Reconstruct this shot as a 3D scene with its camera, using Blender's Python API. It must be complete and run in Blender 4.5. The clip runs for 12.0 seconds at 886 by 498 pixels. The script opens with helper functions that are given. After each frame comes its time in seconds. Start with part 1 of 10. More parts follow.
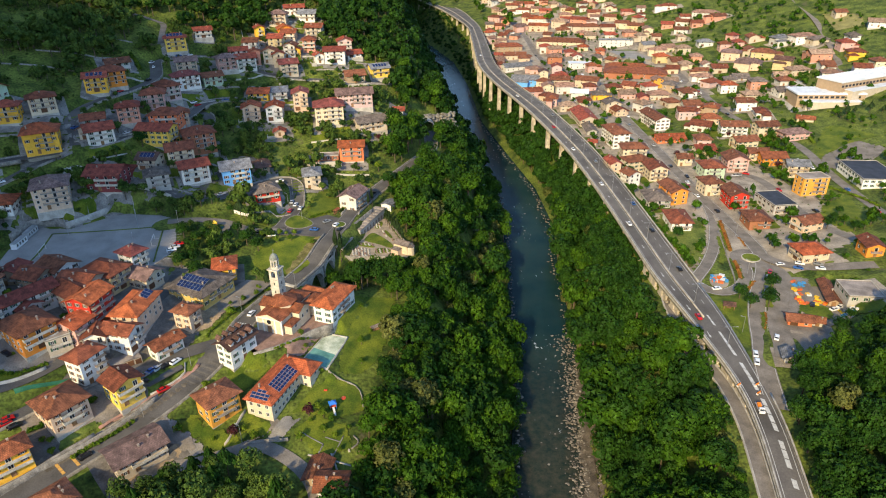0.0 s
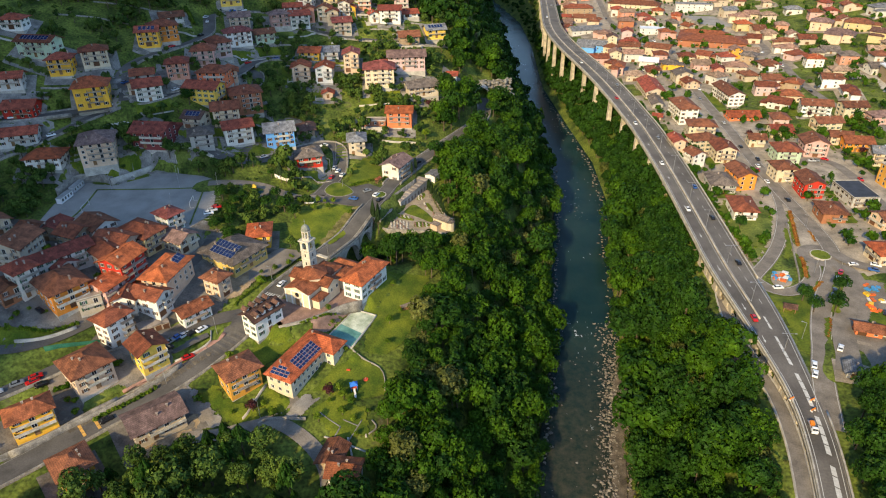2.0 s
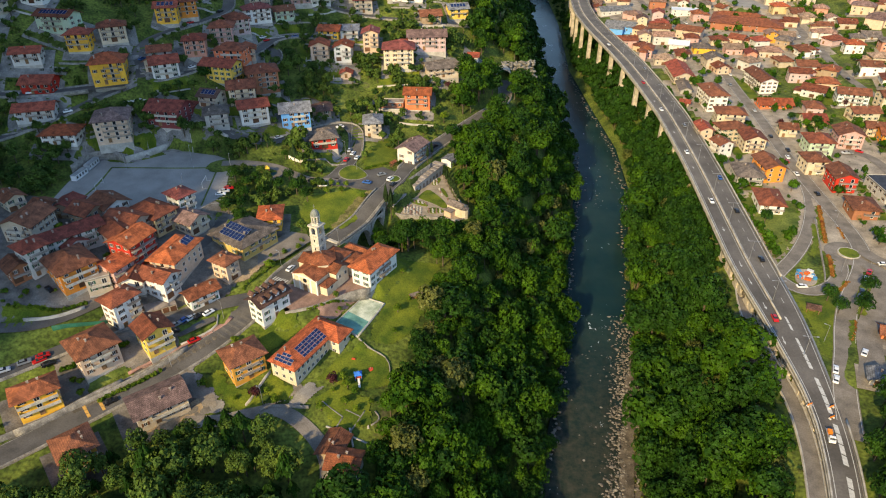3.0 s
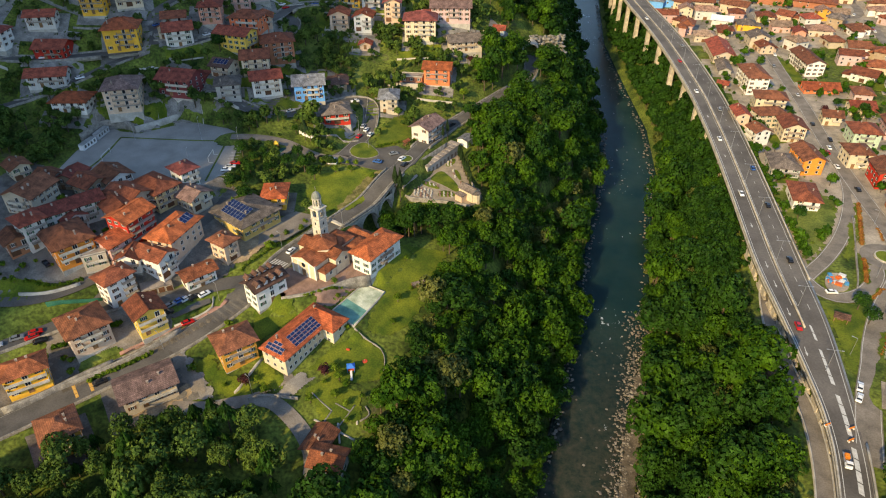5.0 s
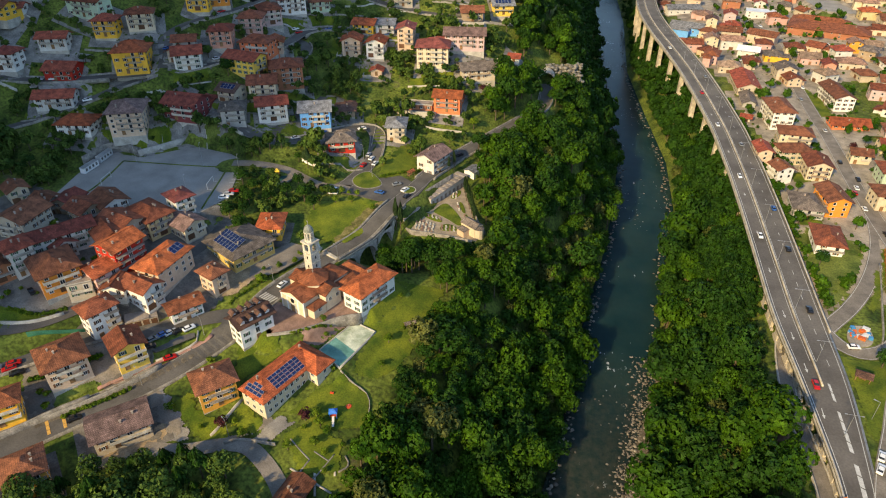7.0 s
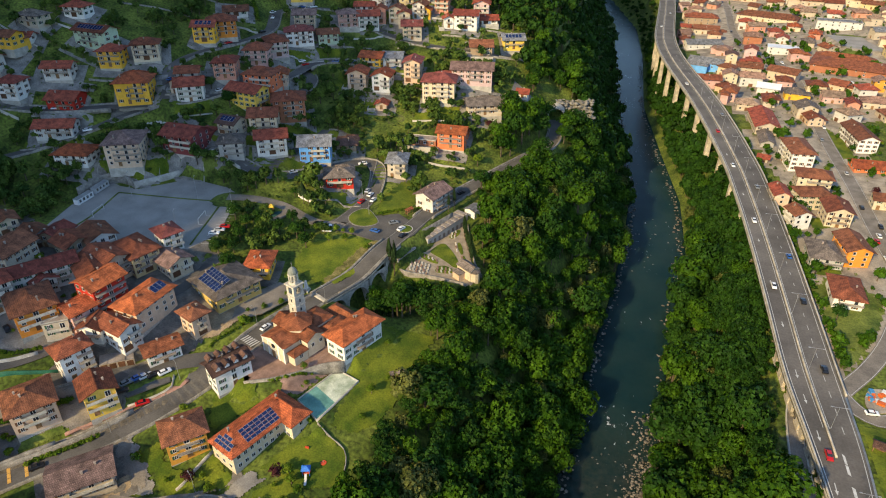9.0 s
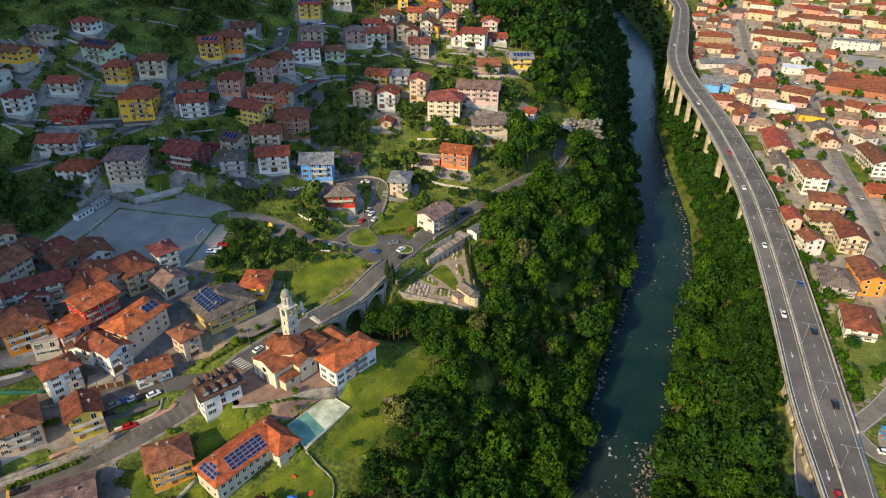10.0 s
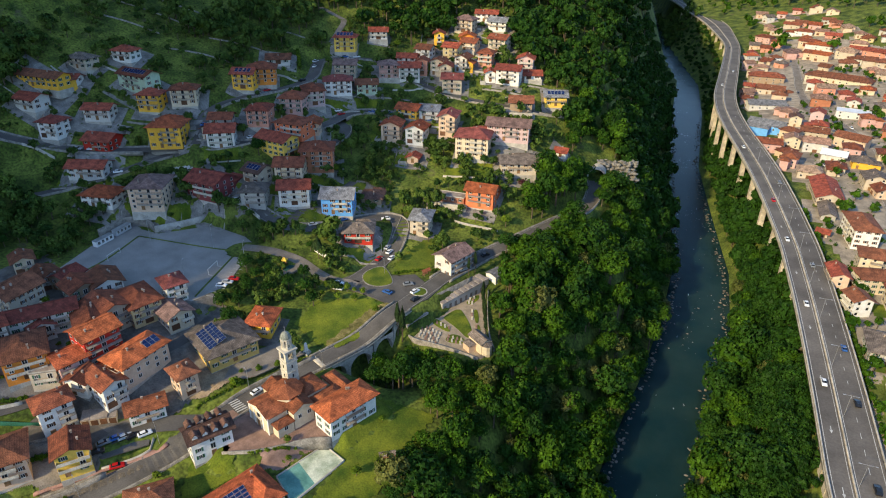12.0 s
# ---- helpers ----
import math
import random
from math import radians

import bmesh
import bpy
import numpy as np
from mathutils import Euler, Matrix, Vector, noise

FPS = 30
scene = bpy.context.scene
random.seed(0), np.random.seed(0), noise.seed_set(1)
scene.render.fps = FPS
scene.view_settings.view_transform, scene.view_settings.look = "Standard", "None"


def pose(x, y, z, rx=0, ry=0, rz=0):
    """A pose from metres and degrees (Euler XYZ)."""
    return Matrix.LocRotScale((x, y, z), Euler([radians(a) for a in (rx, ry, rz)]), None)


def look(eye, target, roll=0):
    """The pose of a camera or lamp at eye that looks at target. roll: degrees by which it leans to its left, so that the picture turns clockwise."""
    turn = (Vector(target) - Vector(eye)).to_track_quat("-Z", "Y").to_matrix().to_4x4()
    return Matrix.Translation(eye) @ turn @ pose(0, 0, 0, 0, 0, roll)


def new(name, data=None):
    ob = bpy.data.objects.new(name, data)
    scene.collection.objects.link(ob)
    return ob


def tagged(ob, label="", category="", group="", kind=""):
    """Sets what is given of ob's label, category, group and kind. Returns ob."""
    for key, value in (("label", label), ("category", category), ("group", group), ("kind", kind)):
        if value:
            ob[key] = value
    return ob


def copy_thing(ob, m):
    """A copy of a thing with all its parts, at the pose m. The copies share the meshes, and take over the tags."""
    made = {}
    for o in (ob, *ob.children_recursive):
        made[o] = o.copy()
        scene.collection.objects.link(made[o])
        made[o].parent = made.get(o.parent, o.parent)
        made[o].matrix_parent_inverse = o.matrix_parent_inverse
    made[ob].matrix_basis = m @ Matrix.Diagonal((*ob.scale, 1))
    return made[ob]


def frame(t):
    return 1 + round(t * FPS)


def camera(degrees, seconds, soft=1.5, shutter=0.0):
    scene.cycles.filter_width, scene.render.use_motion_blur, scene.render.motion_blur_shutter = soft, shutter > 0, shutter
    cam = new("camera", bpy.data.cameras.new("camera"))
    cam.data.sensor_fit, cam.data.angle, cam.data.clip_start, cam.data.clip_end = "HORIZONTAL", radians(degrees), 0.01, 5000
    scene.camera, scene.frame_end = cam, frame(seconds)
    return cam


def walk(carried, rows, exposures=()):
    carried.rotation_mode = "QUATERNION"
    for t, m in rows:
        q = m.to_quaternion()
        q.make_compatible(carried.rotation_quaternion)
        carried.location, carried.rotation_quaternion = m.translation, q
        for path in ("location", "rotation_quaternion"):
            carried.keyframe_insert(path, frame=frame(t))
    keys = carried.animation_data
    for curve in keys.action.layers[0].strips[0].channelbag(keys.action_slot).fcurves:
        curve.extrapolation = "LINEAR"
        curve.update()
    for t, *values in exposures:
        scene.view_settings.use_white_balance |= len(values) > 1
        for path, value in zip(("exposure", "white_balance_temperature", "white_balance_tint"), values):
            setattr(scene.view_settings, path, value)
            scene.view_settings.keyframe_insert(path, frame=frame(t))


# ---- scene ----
cam = camera(68.79, 12.0, soft=1.1)
PATH = [
    (0, (0.00, 2.81, 182.01), (-0.16, 180.46, 90.12), -1.04),
    (0.5, (1.96, 6.62, 182.03), (-2.24, 182.93, 87.70), -0.96),
    (1, (4.11, 10.21, 182.40), (-5.17, 184.85, 85.37), -0.85),
    (1.5, (6.20, 13.84, 182.50), (-7.91, 186.67, 82.86), -0.75),
    (2, (8.21, 17.42, 182.50), (-10.00, 188.32, 80.22), -0.66),
    (2.5, (10.34, 20.76, 182.66), (-11.75, 189.56, 77.69), -0.54),
    (3, (12.21, 24.33, 182.87), (-12.91, 190.94, 75.12), -0.43),
    (3.5, (14.40, 28.02, 183.00), (-13.91, 192.39, 72.64), -0.34),
    (4.5, (18.37, 35.18, 183.27), (-14.35, 195.31, 67.99), -0.19),
    (5.5, (21.94, 42.18, 183.49), (-13.52, 201.19, 67.48), -0.08),
    (6, (23.74, 45.70, 183.56), (-13.22, 205.52, 69.15), -0.04),
    (6.5, (25.49, 49.31, 183.58), (-13.93, 209.66, 70.75), 0.00),
    (7, (27.55, 52.87, 183.50), (-15.14, 213.56, 72.35), 0.03),
    (8, (31.22, 60.17, 183.67), (-15.94, 221.78, 75.70), 0.11),
    (9, (34.47, 67.61, 183.96), (-15.84, 230.41, 79.26), 0.19),
    (9.5, (36.11, 71.29, 184.01), (-16.18, 234.62, 81.11), 0.21),
    (10, (37.78, 75.01, 184.21), (-17.18, 238.58, 83.08), 0.32),
    (10.5, (39.54, 78.74, 184.15), (-18.87, 242.25, 84.90), 0.38),
    (11, (41.24, 82.40, 184.55), (-20.90, 245.57, 87.01), 0.47),
    (11.5, (42.77, 86.10, 184.40), (-23.19, 248.96, 88.87), 0.55),
    (12, (44.28, 89.84, 184.71), (-24.96, 252.42, 91.06), 0.64),
]
EXPOSURE = 1.25
walk(cam, [(t, look(eye, target, roll)) for t, eye, target, roll in PATH],
     [(0.0, EXPOSURE, 6650, 8), (2.5, EXPOSURE - 0.03, 7050, 8), (6.5, EXPOSURE - 0.09, 7450, 8), (9.5, EXPOSURE - 0.12, 6950, 8), (12.0, EXPOSURE - 0.14, 6500, 8)])

# ---- light ----
SUN_FROM = Vector((-0.40, -0.917, 0.0)).normalized()
SUN_ELEVATION = radians(29)
world = bpy.data.worlds.new("evening_sky")
scene.world = world
world.use_nodes = True
wn = world.node_tree.nodes
sky = wn.new("ShaderNodeTexSky")
sky.sky_type = 'NISHITA'
sky.sun_disc = False
sky.sun_elevation = SUN_ELEVATION
sky.sun_rotation = math.atan2(SUN_FROM.x, SUN_FROM.y)
world.node_tree.links.new(sky.outputs[0], wn["Background"].inputs[0])
sky.ozone_density = 4.0
sky.dust_density = 0.4
wn["Background"].inputs[1].default_value = 0.15
sun_data = bpy.data.lights.new("sun", 'SUN')
sun_data.energy = 2.7
sun_data.angle = radians(2.0)
sun_data.color = (1.0, 0.80, 0.47)
sun = new("sun", sun_data)
sun_dir = Vector((SUN_FROM.x * math.cos(SUN_ELEVATION), SUN_FROM.y * math.cos(SUN_ELEVATION), math.sin(SUN_ELEVATION)))
sun.matrix_world = look(sun_dir * 800, (0, 0, 0))
scene.view_settings.exposure = EXPOSURE


# ---- materials ----
def material(name, colour, rough=0.8, vary=0.25, size=3.0, fine=0.4, fine_size=0.25, bump=0.15, metal=0.0, island=0.0, tint=None, thing=0.0):
    """A surface with broad stains and fine grain, at sizes in metres; island varies single pieces, thing whole objects."""
    mat = bpy.data.materials.new(name)
    mat.use_nodes = True
    nt = mat.node_tree
    nodes, links = nt.nodes, nt.links
    b = nodes["Principled BSDF"]
    b.inputs["Roughness"].default_value = rough
    b.inputs["Metallic"].default_value = metal
    b.inputs["Specular IOR Level"].default_value = 0.3
    geo = nodes.new("ShaderNodeNewGeometry")
    big, small = nodes.new("ShaderNodeTexNoise"), nodes.new("ShaderNodeTexNoise")
    for n, s, d in ((big, size, 4), (small, fine_size, 2)):
        n.inputs["Scale"].default_value = 1 / s
        n.inputs["Detail"].default_value = d
        links.new(geo.outputs["Position"], n.inputs["Vector"])
    low = [c * (1 - vary) for c in colour[:3]]
    high = [min(1, c * (1 + vary)) for c in (tint or colour)[:3]]
    ramp = nodes.new("ShaderNodeValToRGB")
    ramp.color_ramp.elements[0].position, ramp.color_ramp.elements[1].position = 0.33, 0.67
    ramp.color_ramp.elements[0].color, ramp.color_ramp.elements[1].color = (*low, 1), (*high, 1)
    links.new(big.outputs[0], ramp.inputs[0])
    hsv = nodes.new("ShaderNodeHueSaturation")
    links.new(ramp.outputs[0], hsv.inputs["Color"])
    val = nodes.new("ShaderNodeMapRange")
    val.inputs["From Min"].default_value, val.inputs["From Max"].default_value = 0.3, 0.7
    val.inputs["To Min"].default_value, val.inputs["To Max"].default_value = 1 - fine * 0.6, 1 + fine * 0.6
    links.new(small.outputs[0], val.inputs["Value"])
    out = val.outputs[0]
    info = nodes.new("ShaderNodeObjectInfo")
    for amount, source in ((island, geo.outputs["Random Per Island"]), (thing, info.outputs["Random"])):
        if amount:
            r = nodes.new("ShaderNodeMapRange")
            r.inputs["To Min"].default_value, r.inputs["To Max"].default_value = 1 - amount, 1 + amount
            links.new(source, r.inputs["Value"])
            m = nodes.new("ShaderNodeMath")
            m.operation = 'MULTIPLY'
            links.new(out, m.inputs[0])
            links.new(r.outputs[0], m.inputs[1])
            out = m.outputs[0]
    links.new(out, hsv.inputs["Value"])
    links.new(hsv.outputs[0], b.inputs["Base Color"])
    if bump:
        bp = nodes.new("ShaderNodeBump")
        bp.inputs["Strength"].default_value, bp.inputs["Distance"].default_value = bump, fine_size * 0.4
        links.new(small.outputs[0], bp.inputs["Height"])
        links.new(bp.outputs[0], b.inputs["Normal"])
    return mat


def roof_material(name, colour, kind="tile"):
    """Clay pantiles: rows across the slope, single tiles told apart by a fine pattern, lichen and bleached patches."""
    mat = material(name, colour, 0.85, 0.42, 2.2, 0.6, 0.4, 0.3, thing=0.22)
    nt = mat.node_tree
    nodes, links = nt.nodes, nt.links
    b = nodes["Principled BSDF"]
    tc = nodes.new("ShaderNodeTexCoord")
    brick = nodes.new("ShaderNodeTexBrick")
    brick.inputs["Scale"].default_value = 1.0
    brick.inputs["Brick Width"].default_value, brick.inputs["Row Height"].default_value = 0.45, 0.55
    brick.inputs["Mortar Size"].default_value = 0.07
    brick.inputs["Color1"].default_value, brick.inputs["Color2"].default_value = (1.1, 1.08, 1.06, 1), (0.82, 0.80, 0.78, 1)
    brick.inputs["Mortar"].default_value = (0.58, 0.54, 0.5, 1)
    links.new(tc.outputs["Object"], brick.inputs["Vector"])
    old = b.inputs["Base Color"].links[0].from_socket
    mix = nodes.new("ShaderNodeMix")
    mix.data_type, mix.blend_type = 'RGBA', 'MULTIPLY'
    mix.inputs["Factor"].default_value = 0.95
    links.new(old, mix.inputs[6])
    links.new(brick.outputs["Color"], mix.inputs[7])
    links.new(mix.outputs[2], b.inputs["Base Color"])
    return mat


WALLS = {k: material("render_" + k, c, 0.9, 0.09, 2.2, 0.12, 0.5, 0.05, thing=0.06) for k, c in dict(
    white=(0.71, 0.685, 0.64), cream=(0.60, 0.50, 0.355), beige=(0.50, 0.42, 0.32), peach=(0.62, 0.45, 0.32), pink=(0.56, 0.34, 0.30),
    salmon=(0.58, 0.27, 0.19), coral=(0.70, 0.19, 0.08), red=(0.50, 0.035, 0.02), maroon=(0.22, 0.05, 0.05), orange=(0.70, 0.25, 0.04),
    ochre=(0.62, 0.30, 0.05), straw=(0.58, 0.45, 0.24), lemon=(0.74, 0.49, 0.09), yellow=(0.78, 0.43, 0.05), tan=(0.36, 0.26, 0.17),
    rust=(0.34, 0.14, 0.07), brick=(0.38, 0.15, 0.08), grey=(0.42, 0.40, 0.37), pale_grey=(0.58, 0.555, 0.51), pale_green=(0.45, 0.55, 0.40),
    blue=(0.15, 0.40, 0.78), mauve_wall=(0.56, 0.40, 0.38), maize=(0.60, 0.40, 0.12)).items()}
ROOFS = {k: roof_material("tiles_" + k, c) for k, c in dict(
    brown=(0.200, 0.076, 0.040), red=(0.30, 0.072, 0.042), red_orange=(0.37, 0.092, 0.036), orange=(0.38, 0.105, 0.038), red_brown=(0.215, 0.066, 0.034),
    rust=(0.26, 0.085, 0.038), dark_red=(0.21, 0.052, 0.036), crimson=(0.24, 0.07, 0.06), mauve=(0.21, 0.135, 0.12), dark_brown=(0.12, 0.065, 0.05),
    grey_brown=(0.17, 0.14, 0.12), slate=(0.20, 0.21, 0.23)).items()}
# two paler tile tones, given at random to brown roofs of distant houses
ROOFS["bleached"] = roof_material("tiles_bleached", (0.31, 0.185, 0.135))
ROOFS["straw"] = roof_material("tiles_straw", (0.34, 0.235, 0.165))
ROOFS["flat"] = material("flat_roof_gravel", (0.26, 0.22, 0.19), 0.95, 0.3, 4, 0.3, 0.4)
ROOFS["dark"] = material("bitumen_roof", (0.035, 0.037, 0.045), 0.7, 0.3, 4, 0.3, 0.4)
ROOFS["pale"] = material("pale_metal_roof", (0.62, 0.64, 0.66), 0.5, 0.12, 6, 0.15, 0.6)
STONE = material("pale_stone", (0.46, 0.42, 0.35), 0.9, 0.25, 1.6, 0.35, 0.25)
OLD_STONE = material("weathered_grey_stone", (0.23, 0.21, 0.18), 0.95, 0.35, 1.8, 0.45, 0.35, 0.3)
CONCRETE = material("concrete", (0.40, 0.37, 0.32), 0.9, 0.22, 3, 0.25, 0.4)
PIER = material("weathered_pier_concrete", (0.46, 0.40, 0.31), 0.9, 0.3, 4, 0.3, 0.5)
ASPHALT = material("asphalt", (0.094, 0.086, 0.077), 0.9, 0.22, 7, 0.25, 0.5)
DECK = material("viaduct_asphalt", (0.115, 0.102, 0.088), 0.85, 0.3, 14, 0.22, 0.7)
OLD_ASPHALT = material("old_asphalt", (0.185, 0.16, 0.132), 0.92, 0.25, 5, 0.3, 0.4)
GRAVEL = material("grey_gravel", (0.265, 0.247, 0.222), 0.95, 0.16, 9, 0.2, 0.5)
PAVING = material("porphyry_paving", (0.24, 0.15, 0.115), 0.9, 0.25, 3, 0.35, 0.3)
PAINT_WHITE = material("road_paint", (0.50, 0.49, 0.46), 0.8, 0.15, 1, 0.3, 0.2)
WORN_PAINT = material("worn_road_paint", (0.27, 0.255, 0.23), 0.85, 0.2, 2, 0.4, 0.3)
PAINT_ORANGE = material("orange_road_paint", (0.60, 0.33, 0.08), 0.8, 0.15, 1, 0.3, 0.2)
GLASS = material("window_glass", (0.020, 0.024, 0.030), 0.08, 0.3, 2, 0.0, 1.0, 0.0, thing=0.4)
FRAME_WHITE = material("window_frame_white", (0.62, 0.60, 0.56), 0.6, 0.1)
SHUTTER = {"brown": material("shutter_brown", (0.13, 0.06, 0.03), 0.7, 0.2, thing=0.3), "green": material("shutter_green", (0.03, 0.09, 0.05), 0.7, 0.2, thing=0.3)}
RAIL = material("railing_metal", (0.18, 0.15, 0.13), 0.6, 0.2)
METAL = material("galvanised_metal", (0.42, 0.42, 0.42), 0.45, 0.15, metal=0.6)
WOOD = material("weathered_wood", (0.24, 0.13, 0.06), 0.8, 0.3, 1.0, 0.4, 0.1)
SOLAR = material("solar_cells", (0.012, 0.025, 0.085), 0.25, 0.25, 1.2, 0.2, 0.5, 0.0)
TRUNK = material("bark", (0.10, 0.075, 0.05), 0.95, 0.3, 0.8, 0.4, 0.1)


def leaf_material(name, dark, light, crown=6.0):
    """Leaves: hue changes from crown to crown and from spray to spray."""
    mat = material(name, dark, 0.6, 0.15, crown, 0.85, 0.32, 0.0, island=0.30, tint=light)
    b = mat.node_tree.nodes["Principled BSDF"]
    b.inputs["Specular IOR Level"].default_value = 0.08
    b.inputs["Transmission Weight"].default_value = 0.0
    return mat


LEAF = leaf_material("leaves_broad", (0.012, 0.043, 0.003), (0.041, 0.090, 0.005), 7.0)
LEAF_DEEP = leaf_material("leaves_deep", (0.008, 0.030, 0.004), (0.022, 0.058, 0.006), 6.0)
LEAF_OLIVE = leaf_material("leaves_olive", (0.042, 0.057, 0.011), (0.095, 0.100, 0.026), 5.0)
LEAF_BRIGHT = leaf_material("leaves_garden", (0.035, 0.085, 0.006), (0.105, 0.15, 0.012), 3.0)
LEAF_DARK = leaf_material("leaves_hill", (0.021, 0.052, 0.010), (0.070, 0.108, 0.018), 8.0)
LEAF_CYPRESS = leaf_material("leaves_cypress", (0.016, 0.030, 0.010), (0.025, 0.045, 0.014), 2.0)
LEAF_PURPLE = leaf_material("leaves_purple", (0.040, 0.010, 0.014), (0.060, 0.018, 0.020), 2.0)
GRASS_MAT = material("meadow_grass", (0.060, 0.105, 0.012), 0.95, 0.35, 9, 0.55, 0.7, 0.5, tint=(0.12, 0.14, 0.026))
LAWN = material("mown_lawn", (0.060, 0.110, 0.006), 0.95, 0.28, 7, 0.45, 0.5, 0.3, tint=(0.115, 0.132, 0.010))
DRY_GRASS = material("dry_grass", (0.22, 0.20, 0.07), 0.95, 0.2, 6, 0.4, 0.5, 0.3)


def ground_material():
    """Meadow, rough grass and bare earth in patches."""
    mat = material("rough_ground", (0.040, 0.075, 0.008), 0.95, 0.35, 9, 0.9, 1.1, 0.4, tint=(0.098, 0.120, 0.018))
    nt = mat.node_tree
    nodes, links = nt.nodes, nt.links
    b = nodes["Principled BSDF"]
    geo = nodes.new("ShaderNodeNewGeometry")
    n = nodes.new("ShaderNodeTexNoise")
    n.inputs["Scale"].default_value, n.inputs["Detail"].default_value, n.inputs["Roughness"].default_value = 0.05, 6, 0.65
    links.new(geo.outputs["Position"], n.inputs["Vector"])
    r = nodes.new("ShaderNodeValToRGB")
    r.color_ramp.elements[0].position, r.color_ramp.elements[1].position = 0.62, 0.72
    r.color_ramp.elements[0].color, r.color_ramp.elements[1].color = (0, 0, 0, 1), (1, 1, 1, 1)
    links.new(n.outputs[0], r.inputs[0])
    old = b.inputs["Base Color"].links[0].from_socket
    mix = nodes.new("ShaderNodeMix")
    mix.data_type = 'RGBA'
    mix.inputs[7].default_value = (0.105, 0.088, 0.052, 1)
    links.new(r.outputs[0], mix.inputs["Factor"])
    links.new(old, mix.inputs[6])
    links.new(mix.outputs[2], b.inputs["Base Color"])
    return mat


def water_material():
    mat = bpy.data.materials.new("river_water")
    mat.use_nodes = True
    nt = mat.node_tree
    nodes, links = nt.nodes, nt.links
    b = nodes["Principled BSDF"]
    b.inputs["Roughness"].default_value = 0.2
    b.inputs["IOR"].default_value = 1.2
    b.inputs["Specular IOR Level"].default_value = 0.17
    # light spreads inside the cloudy water
    b.inputs["Subsurface Weight"].default_value = 0.85
    b.inputs["Subsurface Radius"].default_value = (0.6, 1.0, 1.0)
    b.inputs["Subsurface Scale"].default_value = 11.0
    geo = nodes.new("ShaderNodeNewGeometry")
    bed = nodes.new("ShaderNodeTexNoise")
    bed.inputs["Scale"].default_value, bed.inputs["Detail"].default_value = 0.035, 5
    links.new(geo.outputs["Position"], bed.inputs["Vector"])
    ramp = nodes.new("ShaderNodeValToRGB")
    ramp.color_ramp.elements[0].position, ramp.color_ramp.elements[1].position = 0.35, 0.7
    ramp.color_ramp.elements[0].color, ramp.color_ramp.elements[1].color = (0.006, 0.024, 0.026, 1), (0.018, 0.040, 0.034, 1)
    links.new(bed.outputs[0], ramp.inputs[0])
    # cobbles show through the shallow reach downstream
    cobble = nodes.new("ShaderNodeTexNoise")
    cobble.inputs["Scale"].default_value, cobble.inputs["Detail"].default_value, cobble.inputs["Roughness"].default_value = 0.32, 8, 0.72
    links.new(geo.outputs["Position"], cobble.inputs["Vector"])
    stones_ramp = nodes.new("ShaderNodeValToRGB")
    stones_ramp.color_ramp.elements[0].position, stones_ramp.color_ramp.elements[1].position = 0.38, 0.68
    stones_ramp.color_ramp.elements[0].color, stones_ramp.color_ramp.elements[1].color = (0.018, 0.030, 0.022, 1), (0.075, 0.066, 0.042, 1)
    links.new(cobble.outputs[0], stones_ramp.inputs[0])
    place = nodes.new("ShaderNodeSeparateXYZ")
    links.new(geo.outputs["Position"], place.inputs[0])
    shallow = nodes.new("ShaderNodeMapRange")
    shallow.inputs["From Min"].default_value, shallow.inputs["From Max"].default_value = 262, 175
    shallow.inputs["To Max"].default_value = 0.85
    links.new(place.outputs["Y"], shallow.inputs["Value"])
    bed_mix = nodes.new("ShaderNodeMix")
    bed_mix.data_type = 'RGBA'
    links.new(shallow.outputs[0], bed_mix.inputs["Factor"])
    links.new(ramp.outputs[0], bed_mix.inputs[6])
    links.new(stones_ramp.outputs[0], bed_mix.inputs[7])
    # riffles: white water in streaks along the current
    squeeze = nodes.new("ShaderNodeMapping")
    squeeze.inputs["Scale"].default_value = (0.55, 0.22, 1.0)
    links.new(geo.outputs["Position"], squeeze.inputs["Vector"])
    foam = nodes.new("ShaderNodeTexNoise")
    foam.inputs["Scale"].default_value, foam.inputs["Detail"].default_value, foam.inputs["Roughness"].default_value = 1.0, 5, 0.7
    links.new(squeeze.outputs[0], foam.inputs["Vector"])
    patch = nodes.new("ShaderNodeTexNoise")
    patch.inputs["Scale"].default_value = 0.022
    links.new(geo.outputs["Position"], patch.inputs["Vector"])
    add = nodes.new("ShaderNodeMath")
    add.operation = 'MULTIPLY_ADD'
    add.inputs[1].default_value = 0.55
    links.new(patch.outputs[0], add.inputs[0])
    links.new(foam.outputs[0], add.inputs[2])
    fr = nodes.new("ShaderNodeValToRGB")
    fr.color_ramp.elements[0].position, fr.color_ramp.elements[1].position = 0.965, 1.02
    fr.color_ramp.elements[0].color, fr.color_ramp.elements[1].color = (0, 0, 0, 1), (1, 1, 1, 1)
    links.new(add.outputs[0], fr.inputs[0])
    mix = nodes.new("ShaderNodeMix")
    mix.data_type = 'RGBA'
    mix.inputs[7].default_value = (0.5, 0.53, 0.53, 1)
    links.new(fr.outputs[0], mix.inputs["Factor"])
    links.new(bed_mix.outputs[2], mix.inputs[6])
    links.new(mix.outputs[2], b.inputs["Base Color"])
    bp = nodes.new("ShaderNodeBump")
    bp.inputs["Strength"].default_value, bp.inputs["Distance"].default_value = 0.35, 0.3
    links.new(foam.outputs[0], bp.inputs["Height"])
    links.new(bp.outputs[0], b.inputs["Normal"])
    return mat


